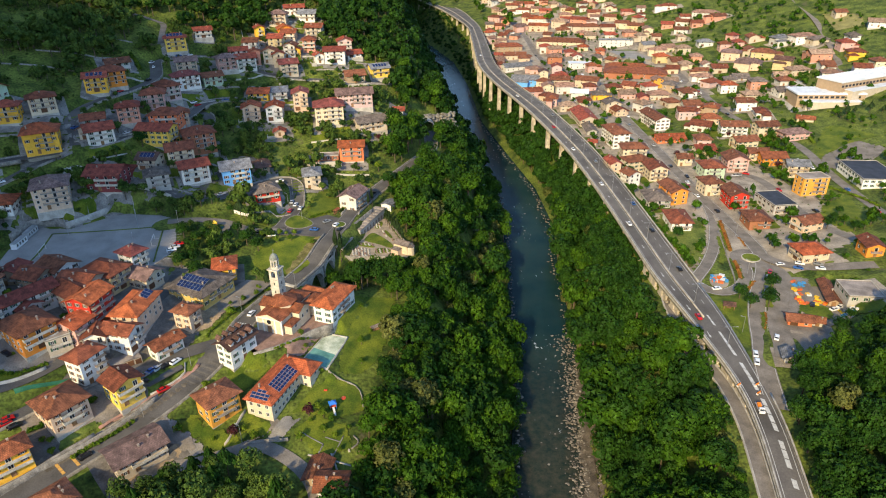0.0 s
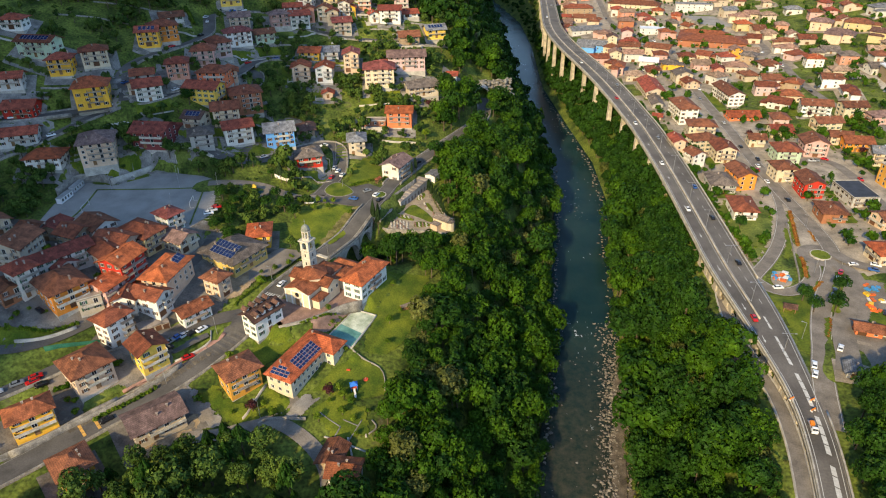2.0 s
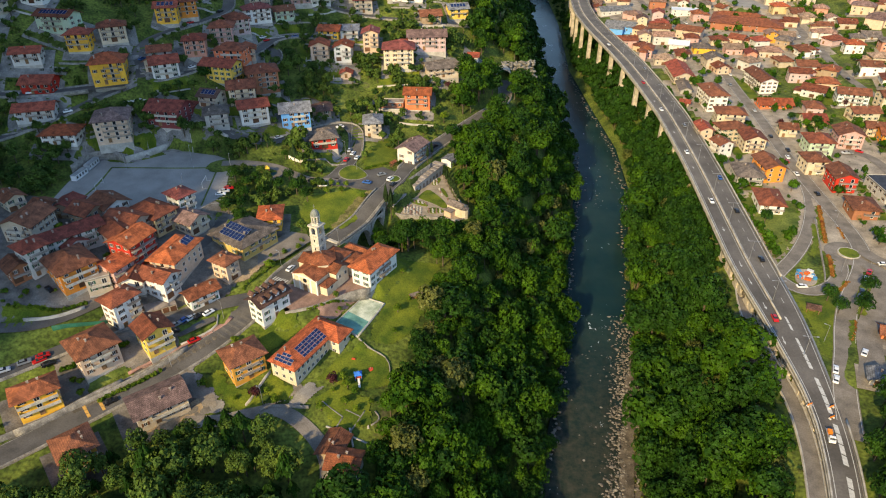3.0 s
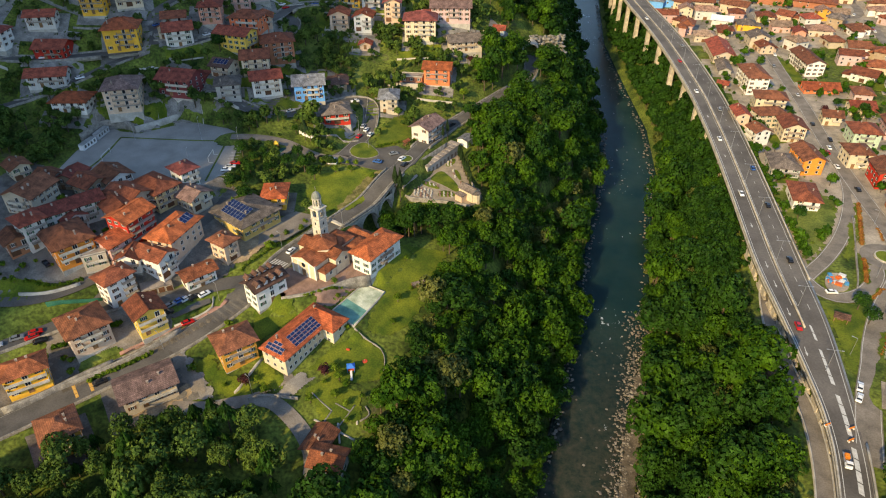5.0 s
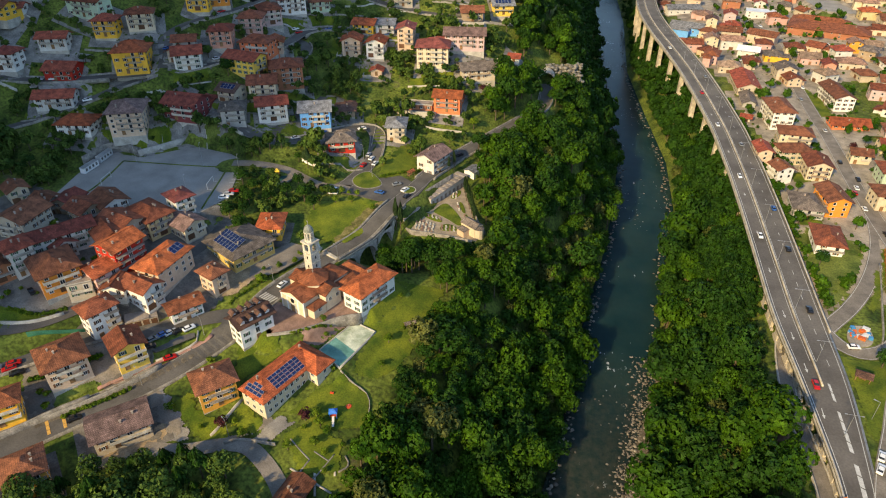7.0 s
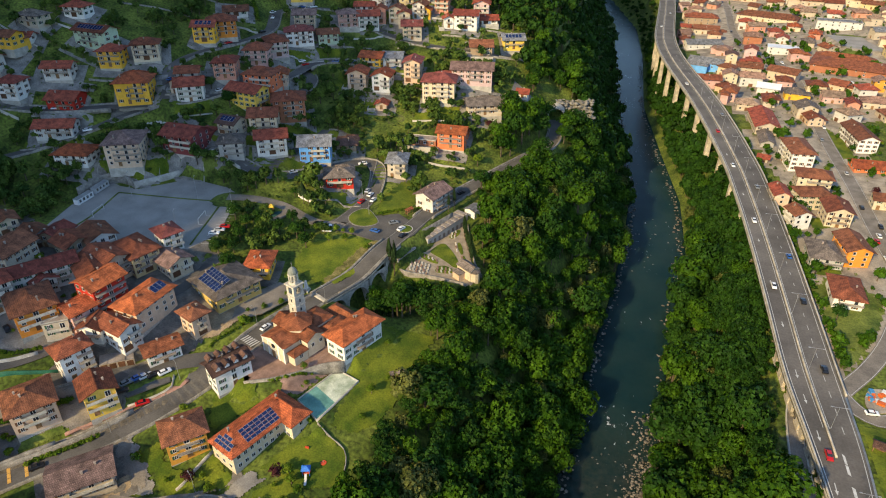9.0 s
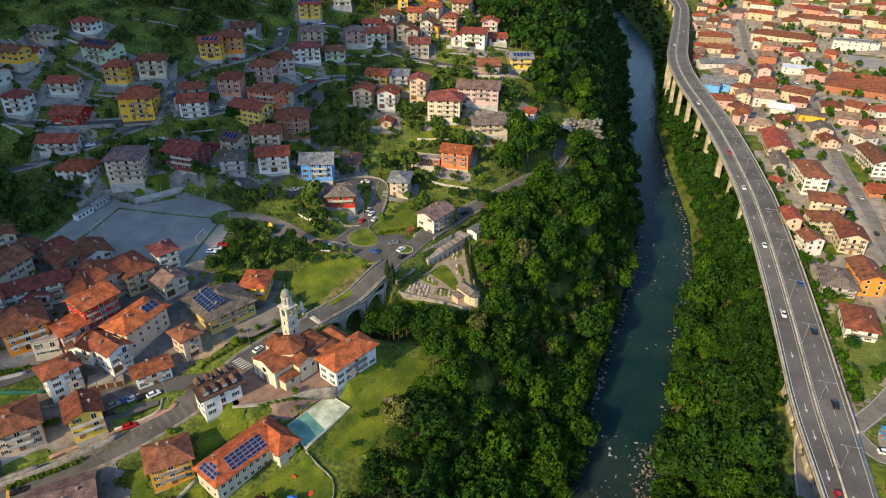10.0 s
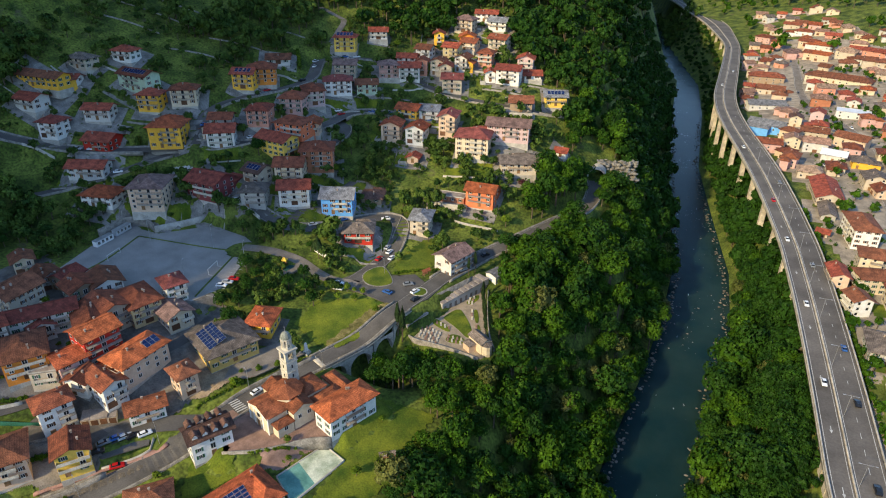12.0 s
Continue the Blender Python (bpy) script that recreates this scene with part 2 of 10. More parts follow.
def car_paint(name, colour):
    mat = material(name, colour, 0.3, 0.05, 2, 0.0, 1.0, 0.0)
    mat.node_tree.nodes["Principled BSDF"].inputs["Coat Weight"].default_value = 0.5
    return mat


PAINTS = {k: car_paint("paint_" + k, c) for k, c in dict(white=(0.75, 0.75, 0.74), black=(0.012, 0.012, 0.014), grey=(0.20, 0.21, 0.22),
          red=(0.45, 0.012, 0.012), blue=(0.03, 0.10, 0.30), silver=(0.45, 0.46, 0.47)).items()}
TYRE = material("rubber", (0.02, 0.02, 0.02), 0.9, 0.2)


# ---- mesh helpers ----
def part(name, mesh, mats, parent=None, at=(0, 0, 0), rz=0.0, label=""):
    """Links a bmesh or a shared mesh as one object, under a parent."""
    if isinstance(mesh, bmesh.types.BMesh):
        data = bpy.data.meshes.new(name)
        mesh.to_mesh(data)
        mesh.free()
    else:
        data = mesh
    if not data.materials:
        for m in (mats if isinstance(mats, (list, tuple)) else [mats]):
            data.materials.append(m)
    ob = new(name, data)
    ob.parent = parent
    ob.matrix_basis = Matrix.Translation(at) @ Matrix.Rotation(rz, 4, 'Z')
    if label:
        ob["label"] = label
    return ob


def add_box(bm, x0, x1, y0, y1, z0, z1, mat=0):
    v = [bm.verts.new(c) for c in ((x0, y0, z0), (x1, y0, z0), (x1, y1, z0), (x0, y1, z0), (x0, y0, z1), (x1, y0, z1), (x1, y1, z1), (x0, y1, z1))]
    for f in ((0, 3, 2, 1), (4, 5, 6, 7), (0, 1, 5, 4), (1, 2, 6, 5), (2, 3, 7, 6), (3, 0, 4, 7)):
        bm.faces.new([v[i] for i in f]).material_index = mat
    return v


def add_prism(bm, ring, z0, z1, mat=0, shrink=1.0, centre=(0, 0)):
    """An upright prism over a ring of (x, y), its top shrunk towards the centre."""
    lo = [bm.verts.new((x, y, z0)) for x, y in ring]
    hi = [bm.verts.new((centre[0] + (x - centre[0]) * shrink, centre[1] + (y - centre[1]) * shrink, z1)) for x, y in ring]
    n = len(ring)
    for i in range(n):
        bm.faces.new((lo[i], lo[(i + 1) % n], hi[(i + 1) % n], hi[i])).material_index = mat
    bm.faces.new(hi).material_index = mat
    bm.faces.new(lo[::-1]).material_index = mat


def circle(r, n, cx=0.0, cy=0.0, turn=0.0):
    return [(cx + r * math.cos(turn + 2 * math.pi * i / n), cy + r * math.sin(turn + 2 * math.pi * i / n)) for i in range(n)]


def boxes(*items):
    bm = bmesh.new()
    for it in items:
        add_box(bm, *it)
    return bm


def mesh_of(name, bm, mats):
    data = bpy.data.meshes.new(name)
    bm.to_mesh(data)
    bm.free()
    for m in mats:
        data.materials.append(m)
    return data


def thing(name, x, y, z, rot=0.0, label="", category="", group="", kind=""):
    e = new(name)
    e.empty_display_size = 0.5
    e.matrix_basis = pose(x, y, z, 0, 0, rot)
    return tagged(e, label, category, group, kind)


# ---- lie of the land: river gorge, terraces on both banks, hillsides ----
RIVER_Y = [-400, 100, 164, 198, 237, 280, 330, 386, 450, 525, 625, 785, 915, 1130, 1420, 2200]
RIVER_W = [20, 22, 25, 29, 32, 34, 39, 42, 42, 31, 20, 5, -3, -52, -105, -250]
RIVER_E = [48, 48, 50, 54, 58, 60, 63, 69, 66, 53, 37, 29, 16, -35, -88, -220]
# spot heights: x, y, z
WEST_TERRACE = [(-115, 148, 33), (-88, 185, 38), (-72, 205, 42), (-56, 216, 43), (-40, 170, 33.5), (-62, 165, 33), (-42, 208, 38),
                (-28, 190, 33), (-34, 148, 30.5), (-60, 120, 26), (-120, 100, 30), (-100, 205, 44), (-88, 245, 43.5), (-130, 195, 49),
                (-160, 195, 55), (-142, 165, 43), (-150, 270, 54), (-182, 262, 54), (-125, 278, 54), (-112, 238, 50), (-73, 286, 49.5), (-43, 220, 41)]
WEST_SLOPE = [(-52, 290, 47.5), (-58, 255, 45), (-41, 326, 47), (-30, 345, 47.5), (-38, 262, 40), (-18, 273, 39), (-22, 300, 41), (-55, 344, 48), (-44, 362, 56), (-15, 378, 48), (-5, 431, 49),
              (-118, 302, 59), (-103, 372, 62), (-140, 390, 78), (-165, 338, 80), (-197, 318, 79), (-172, 360, 88), (-176, 414, 96),
              (-171, 457, 108), (-124, 487, 103), (-42, 420, 79), (-64, 400, 72), (-263, 347, 107), (-245, 300, 79), (-30, 480, 86)]
WEST_FAR = [(-235, 255, 60), (-260, 200, 66), (-330, 400, 150), (-300, 500, 160), (-170, 620, 170), (-60, 620, 130), (-60, 900, 135),
            (-300, 900, 270), (-600, 500, 330), (-480, 330, 240), (-450, 150, 120), (-500, 0, 110), (-250, 0, 60), (-150, -200, 30)]
EAST = [(112, 230, 33), (149, 277, 32.5), (141, 345, 33), (170, 328, 33.5), (116, 480, 35), (170, 505, 36), (137, 628, 37), (277, 650, 46),
        (215, 325, 35), (257, 488, 40), (200, 800, 46), (420, 480, 66), (330, 330, 44), (150, 215, 33), (165, 165, 48), (230, 190, 62),
        (120, 110, 34), (330, 900, 84), (520, 900, 140), (80, 1000, 40), (60, 1500, 110), (600, 300, 110), (250, 0, 70), (120, -200, 30)]


def spline_surface(spots):
    """A thin-plate surface through spot heights."""
    p = np.array(spots, float)
    n = len(p)
    d = np.hypot(p[:, None, 0] - p[None, :, 0], p[:, None, 1] - p[None, :, 1]) / 100 + 1e-9
    a = np.zeros((n + 3, n + 3))
    a[:n, :n] = d * d * np.log(d) + 0.05 * np.eye(n)
    a[:n, n:] = np.c_[np.ones(n), p[:, :2] / 100]
    a[n:, :n] = a[:n, n:].T
    w = np.linalg.solve(a, np.r_[p[:, 2], 0, 0, 0])

    def height(x, y):
        out = w[n] + w[n + 1] * x / 100 + w[n + 2] * y / 100
        for i in range(n):
            r = np.hypot(x - p[i, 0], y - p[i, 1]) / 100 + 1e-9
            out = out + w[i] * r * r * np.log(r)
        return out
    return height


west_height, east_height = spline_surface(WEST_TERRACE + WEST_SLOPE + WEST_FAR), spline_surface(EAST)


def smooth_step(t):
    t = np.clip(t, 0, 1)
    return t * t * (3 - 2 * t)


def natural_ground(x, y):
    """Height of the ground at arrays x, y, before roads are cut into it."""
    x, y = np.asarray(x, float), np.asarray(y, float)
    rw, re = np.interp(y, RIVER_Y, RIVER_W), np.interp(y, RIVER_Y, RIVER_E)
    west, east = np.clip(west_height(x, y), 6, 330), np.clip(east_height(x, y), 6, 330)
    # steep slopes above the village; an unseen mountain added to shade the evening hillside
    west = west + (279 * smooth_step((-300 - x) / 249) + 87 * smooth_step((-333 - x) / 175)) * smooth_step((y - 100) / 150)
    west = west + 460 * smooth_step((-236 + 0.436 * (y + 300) - x) / 216) * smooth_step((y + 600) / 220) * smooth_step((-60 - y) / 200)
    dw, de = rw - x, x - re
    bank_w = np.interp(y, [100, 190, 260, 300, 335, 390, 430, 520, 620], [55, 50, 44, 36, 28, 29, 40, 60, 70])
    bank_e = np.interp(y, [100, 200, 300, 420, 560], [44, 46, 44, 36, 34])
    zw = -1.6 + (west + 1.6) * (0.35 * np.clip(dw / bank_w, 0, 1) + 0.65 * smooth_step(dw / bank_w))
    ze = -1.6 + (east + 1.6) * (0.35 * np.clip(de / bank_e, 0, 1) + 0.65 * smooth_step(de / bank_e))
    return np.where(dw > 0, zw, np.where(de > 0, ze, -1.6))


# ---- roads and levelled places, cut into the ground ----
ROADS = {
    "main_road": (9.0, [(-160, 92), (-134, 125), (-118, 147), (-106, 160.5), (-96, 172), (-87, 186), (-82, 197), (-79, 210), (-73, 226), (-66, 240)]),
    "station_road": (7.0, [(-107, 183), (-103, 189), (-98, 194), (-90, 198.5), (-82, 202)]),
    "upper_lane": (6.0, [(-165, 132), (-149, 150), (-140, 160), (-134, 166.5), (-127, 174), (-117, 184), (-107, 183)]),
    "old_town_lane": (5.0, [(-175, 160), (-159, 166), (-147, 169.5), (-138, 177.5), (-131, 187), (-124, 200), (-112, 222), (-112, 240)]),
    "hill_road_low": (7.6, [(-330, 262), (-274, 283), (-261, 289), (-246, 295), (-222, 306), (-201, 315), (-186, 321), (-172, 329), (-163, 346), (-150, 366), (-147, 380), (-146, 394), (-138, 406), (-122, 410), (-105, 411), (-86, 416)]),
    "hill_road_high": (7.0, [(-186, 322), (-191, 333), (-198, 341), (-197, 353), (-191, 363), (-184, 377), (-178, 395), (-175, 407), (-179, 418), (-184, 430), (-170, 438), (-160, 448), (-146, 452), (-126, 442), (-100, 436), (-76, 434), (-60, 435), (-41, 442), (-30, 458)]),
    "hill_road_link": (6.6, [(-238, 267), (-228, 279), (-219, 288), (-211, 297.5), (-204, 306), (-197, 314)]),
    "hairpin_road": (6.2, [(-141, 347), (-139, 360), (-136, 373), (-138, 383), (-145, 387), (-150, 383)]),
    "garden_road": (7.4, [(-160, 303), (-146, 305), (-131, 301), (-118, 299), (-108, 307), (-99, 321), (-93, 331), (-86, 337), (-80, 332), (-76.6, 320), (-76, 309), (-77, 297), (-79, 286)]),
    "garden_lane": (4.5, [(-118, 299), (-123, 309), (-120, 320), (-115, 338), (-115, 349)]),
    "tunnel_road": (7.5, [(-66, 240), (-60, 252), (-54, 270), (-50, 286), (-46, 306), (-41, 326), (-32, 344), (-23, 361), (-16, 377), (-9, 392), (-6, 408), (-9, 427)]),
    "pitch_lane": (5.5, [(-76, 284), (-90, 282), (-106, 285), (-119, 284.5), (-130, 281)]),
    "top_lane": (4.0, [(-212, 478), (-200, 474), (-190, 474), (-188, 460), (-184, 445)]),
    "parish_drive": (5.0, [(-88, 150), (-76, 152), (-69, 156), (-60, 159), (-52, 155), (-44, 149), (-39, 142), (-37, 130)]),
    "slip_road": (6.0, [(110.5, 268), (113.3, 257.2), (115.3, 252.1), (118.4, 247.9), (123.2, 245.9), (130.5, 249.1), (136.5, 255.5), (141, 264), (142, 270)]),
    "loop_road": (6.0, [(110, 252), (117.6, 262.3), (124.4, 271), (132.5, 284.3), (139.2, 298.7), (144, 312), (147.9, 326.4), (150, 342), (151, 354)]),
    "valley_road": (7.5, [(111, 170), (117, 194), (123.4, 210), (126.2, 219), (130.9, 231.3), (136.7, 243.2), (143.3, 254.4), (149.8, 266.5), (154, 278.5), (154.9, 291.7), (154.4, 304.7), (153.2, 318), (152, 336), (151, 354), (150, 385), (150, 427), (147, 470), (146, 538), (148, 613), (138, 667), (121, 704), (112, 771), (114, 868), (105, 980)]),
    "depot_road": (6.5, [(154, 278), (157, 270), (164, 264), (178, 259.5), (195, 257)]),
    "depot_lane": (8.0, [(126, 196), (130, 205), (131.8, 212), (135.5, 222.7), (140, 231), (146, 241.4), (152.9, 252.4), (154.4, 261), (152.5, 268)]),
    "roundabout": (5.0, [(147.8 + 7.2 * math.cos(a * 0.3927), 276.3 + 7.2 * math.sin(a * 0.3927)) for a in range(17)]),
    "east_street": (6.0, [(151, 354), (166, 372), (180, 384), (194, 382), (197, 360), (196, 337), (195, 306), (203, 284)]),
    "factory_road": (6.5, [(228, 290), (234, 313), (238, 349), (241, 386), (246, 416), (244, 444), (230, 470), (225, 520), (230, 594)]),
    "meadow_road": (6.0, [(330, 525), (336, 538), (364, 609), (384, 672), (397, 723), (405, 790)]),
    "school_road": (6.5, [(148, 613), (190, 610), (231, 593), (230, 671), (224, 721), (228, 782), (222, 850)]),
}
LOWER_ROAD = [(81, 80), (91, 128), (97.4, 156.5), (99.8, 169.5), (101.2, 186), (99.8, 201.5), (97.6, 219), (98.2, 237), (100, 252), (104, 262)]
# corners and height of each levelled place
PADS = {
    "gravel_pitch": (54.0, [(-187, 238), (-191, 256), (-192.5, 273), (-192, 278.5), (-183.4, 280), (-176, 277), (-169.5, 285), (-163.5, 295), (-137, 291), (-121, 283), (-124, 275), (-117, 255), (-121, 240), (-172, 232)]),
    "church_square": (42.4, [(-80, 206), (-72, 222), (-62, 232), (-48, 232), (-37, 229), (-43, 211), (-49, 208.5), (-58, 199), (-69, 193)]),
    "sports_court": (38.2, [(-46.1, 211), (-37.2, 208), (-42.4, 188.8), (-52, 194.8)]),
    "car_park": (40.8, [(-112, 180), (-105, 190), (-97, 193), (-93, 188), (-101, 178)]),
    "school_yard": (45.2, [(-88, 216), (-80, 223), (-72, 240), (-84, 242), (-93, 228)]),
    "roundabout_square": (48.3, [(-52, 273), (-57.1, 276.1), (-68.3, 278.3), (-77.2, 279.4), (-83, 280), (-84, 286), (-82, 290), (-80.5, 298.3), (-80, 309), (-74, 309), (-72, 300), (-66.9, 296.0), (-58.1, 301.0), (-51.7, 296.8), (-45, 301), (-44, 296), (-45.5, 286)]),
    "cemetery": (41.0, [(-44, 269), (-42.5, 282), (-38.8, 294), (-32.8, 311), (-30, 311), (-25, 296), (-18.5, 280), (-14, 274), (-16, 267.5), (-22, 268.3), (-28, 269), (-37, 269.2)]),
    "depot_yard": (33.0, [(155.8, 256.5), (159, 257), (166, 256), (176, 247), (166, 232), (164.3, 224.5), (154.3, 217.3), (150, 222.2), (140.5, 224.6), (146.5, 236), (153, 248)]),
    "depot_apron": (32.9, [(127, 198), (133, 214), (139, 224), (150, 221.5), (154, 216), (146, 205), (137, 197)]),
    "school_pitch": (44.2, [(186, 742), (232, 738), (220, 690), (196, 697)]),
}


def resample(pts, step):
    p = np.array(pts, float)
    # rounded bends: corner cutting
    for _ in range(2):
        q = [p[0]]
        for a, b in zip(p[:-1], p[1:]):
            q += [a * 0.75 + b * 0.25, a * 0.25 + b * 0.75]
        p = np.array(q + [p[-1]])
    s = np.r_[0, np.cumsum(np.hypot(*np.diff(p, axis=0).T))]
    t = np.linspace(0, s[-1], max(2, int(s[-1] / step) + 1))
    return np.c_[np.interp(t, s, p[:, 0]), np.interp(t, s, p[:, 1])]


def inside(poly, x, y):
    hit = np.zeros(np.shape(x), bool)
    n = len(poly)
    for i in range(n):
        (x0, y0), (x1, y1) = poly[i], poly[(i + 1) % n]
        if y0 == y1:
            continue
        c = (y0 > y) != (y1 > y)
        hit ^= c & (x < (x1 - x0) * (y - y0) / (y1 - y0) + x0)
    return hit


def edge_distance(poly, x, y):
    best = np.full(np.shape(x), 1e9)
    for (x0, y0), (x1, y1) in zip(poly, poly[1:] + poly[:1]):
        dx, dy = x1 - x0, y1 - y0
        t = np.clip(((x - x0) * dx + (y - y0) * dy) / (dx * dx + dy * dy), 0, 1)
        best = np.minimum(best, np.hypot(x - x0 - t * dx, y - y0 - t * dy))
    return best


ROAD_LINES = {}
for key, (width, pts) in ROADS.items():
    line = resample(pts, 2.5)
    z = natural_ground(line[:, 0], line[:, 1])
    k = np.ones(13) / 13
    zz = np.convolve(np.pad(z, 6, mode='edge'), k, mode='valid')
    zp, poly = PADS["roundabout_square"]
    near = np.where(inside(poly, line[:, 0], line[:, 1]), 0, edge_distance(poly, line[:, 0], line[:, 1]))
    w = 1 - smooth_step(near / 22)
    zz = zz * (1 - w) + (zp - 0.02) * w
    ROAD_LINES[key] = (width, line, zz)
lower = resample(LOWER_ROAD, 2.5)
ROAD_LINES["lower_road"] = (4.6, lower, np.interp(lower[:, 1], [80, 150, 200, 262], [31, 30, 28.2, 27.0]))


def ground(x, y):
    """Height of the finished ground."""
    x, y = np.atleast_1d(np.asarray(x, float)), np.atleast_1d(np.asarray(y, float))
    z = natural_ground(x, y)
    for zp, poly in PADS.values():
        xs, ys = [p[0] for p in poly], [p[1] for p in poly]
        near = np.where((x > min(xs) - 6) & (x < max(xs) + 6) & (y > min(ys) - 6) & (y < max(ys) + 6))[0]
        if len(near):
            d = np.where(inside(poly, x[near], y[near]), 0, edge_distance(poly, x[near], y[near]))
            w = 1 - smooth_step((d - 1.0) / 4.0)
            z[near] = z[near] * (1 - w) + (zp - 0.25) * w
    for width, line, zz in ROAD_LINES.values():
        lo, hi = line.min(0) - 12, line.max(0) + 12
        near = np.where((x > lo[0]) & (x < hi[0]) & (y > lo[1]) & (y < hi[1]))[0]
        if not len(near):
            continue
        d2 = (x[near, None] - line[None, :, 0]) ** 2 + (y[near, None] - line[None, :, 1]) ** 2
        j = d2.argmin(1)
        d = np.sqrt(d2[np.arange(len(near)), j])
        w = 1 - smooth_step((d - width / 2 - 1.0) / 4.5)
        if width == 7.5:
            w = w * ((line[j, 1] < 243) | (line[j, 1] > 275))
        z[near] = z[near] * (1 - w) + (zz[j] - 0.25) * w
    # the gully under the arched bridge
    off = x - np.interp(y, [238, 257, 277], [-66, -57.5, -52])
    cut = smooth_step((off + 2.0) / 5.5) * (1 - smooth_step((off - 10) / 24)) * smooth_step((y - 238) / 8) * (1 - smooth_step((y - 261) / 9))
    return z - 12.5 * cut


def gz(x, y):
    return float(ground(x, y)[0])


def grid_mesh(name, xs, ys, height, mat):
    gx, gy = np.meshgrid(xs, ys)
    co = np.c_[gx.ravel(), gy.ravel(), height(gx.ravel(), gy.ravel())]
    nx, ny = len(xs), len(ys)
    i = (np.arange(ny - 1)[:, None] * nx + np.arange(nx - 1)).ravel()
    return quad_mesh(name, co, np.stack([i, i + 1, i + nx + 1, i + nx], 1), mat, True)


def quad_mesh(name, co, faces, mats, smooth=False, index=None):
    me = bpy.data.meshes.new(name)
    me.vertices.add(len(co))
    me.vertices.foreach_set("co", np.asarray(co, np.float32).ravel())
    nf = len(faces)
    k = faces.shape[1]
    me.loops.add(nf * k)
    me.loops.foreach_set("vertex_index", faces.astype(np.int32).ravel())
    me.polygons.add(nf)
    me.polygons.foreach_set("loop_start", np.arange(0, nf * k, k, dtype=np.int32))
    if index is not None:
        me.polygons.foreach_set("material_index", index.astype(np.int32))
    if smooth:
        me.polygons.foreach_set("use_smooth", np.ones(nf, bool))
    for m in (mats if isinstance(mats, (list, tuple)) else [mats]):
        me.materials.append(m)
    me.update(calc_edges=True)
    me.validate()
    return me


def spread(a, b, step, far, ratio):
    """Grid lines, even from a to b, then ever wider to far on both sides."""
    mid = list(np.arange(a, b + 0.01, step))
    out, s = [], step
    v = b
    while v < far[1]:
        s *= ratio
        v += s
        out.append(v)
    low, s, v = [], step, a
    while v > far[0]:
        s *= ratio
        v -= s
        low.append(v)
    return np.array(low[::-1] + mid + out)


XS = spread(-330, 260, 2.6, (-4200, 4200), 1.13)
YS = spread(88, 560, 2.6, (-3800, 4600), 1.07)
ob = new("ground", grid_mesh("ground", XS, YS, ground, ground_material()))
tagged(ob, "grassy valley floor and hillsides with bare earth patches", "ground", kind="structure")

# the river
ry = np.arange(-420, 2300, 6.0)
rw, re = np.interp(ry, RIVER_Y, RIVER_W) - 3, np.interp(ry, RIVER_Y, RIVER_E) + 3
u = np.linspace(0, 1, 9)
co = np.stack([(rw[:, None] * (1 - u) + re[:, None] * u).ravel(), np.repeat(ry, 9), np.zeros(len(ry) * 9)], 1)
i = (np.arange(len(ry) - 1)[:, None] * 9 + np.arange(8)).ravel()
ob = new("water", quad_mesh("water", co, np.stack([i, i + 1, i + 10, i + 9], 1), water_material(), True))
tagged(ob, "dark green river with riffles between wooded banks", "river", kind="structure")


def ribbon(name, line, z, half_l, half_r, mat, lift, label, category="road", kind="structure", thick=0.0, parent=None):
    """A strip along a line; half widths may vary along it; with thickness it gets sides and an underside."""
    line = np.asarray(line)
    d = np.gradient(line, axis=0)
    d /= np.linalg.norm(d, axis=1)[:, None]
    nrm = np.c_[d[:, 1], -d[:, 0]]
    hl, hr = np.broadcast_to(half_l, len(line)), np.broadcast_to(half_r, len(line))
    L, R = line - nrm * hl[:, None], line + nrm * hr[:, None]
    n = len(line)
    top = np.concatenate([np.c_[L, z + lift], np.c_[R, z + lift]])
    i = np.arange(n - 1)
    faces = [np.stack([i, i + n, i + n + 1, i + 1], 1)]
    co = top
    if thick:
        co = np.concatenate([top, top - [0, 0, thick]])
        faces += [np.stack([i + 2 * n + 1, i + 3 * n + 1, i + 3 * n, i + 2 * n], 1), np.stack([i, i + 1, i + 2 * n + 1, i + 2 * n], 1),
                  np.stack([i + n + 1, i + n, i + 3 * n, i + 3 * n + 1], 1)]
        faces.append(np.array([[0, 2 * n, 3 * n, n], [n - 1, 2 * n - 1, 4 * n - 1, 3 * n - 1]]))
    o = new(name, quad_mesh(name, co, np.concatenate(faces), mat))
    if parent is not None:
        o.parent = parent
        return o
    return tagged(o, label, category, kind=kind)


for key, (width, line, zz) in ROAD_LINES.items():
    east = line[:, 0].mean() > 60
    ribbon(key, line, zz, width / 2, width / 2, OLD_ASPHALT if east or key in ("parish_drive", "top_lane", "pitch_lane") else ASPHALT, 0.06,
           "grey asphalt road with worn surface", "road")
    if key in ("main_road", "tunnel_road", "valley_road", "loop_road", "slip_road", "hill_road_low", "garden_road"):
        for s in (-1, 1):
            d = np.gradient(line, axis=0)
            d /= np.linalg.norm(d, axis=1)[:, None]
            ribbon("edge_line", line + np.c_[d[:, 1], -d[:, 0]] * s * (width / 2 - 0.45), zz, 0.08, 0.08, PAINT_WHITE if east else WORN_PAINT, 0.085, "", parent=bpy.data.objects[key])


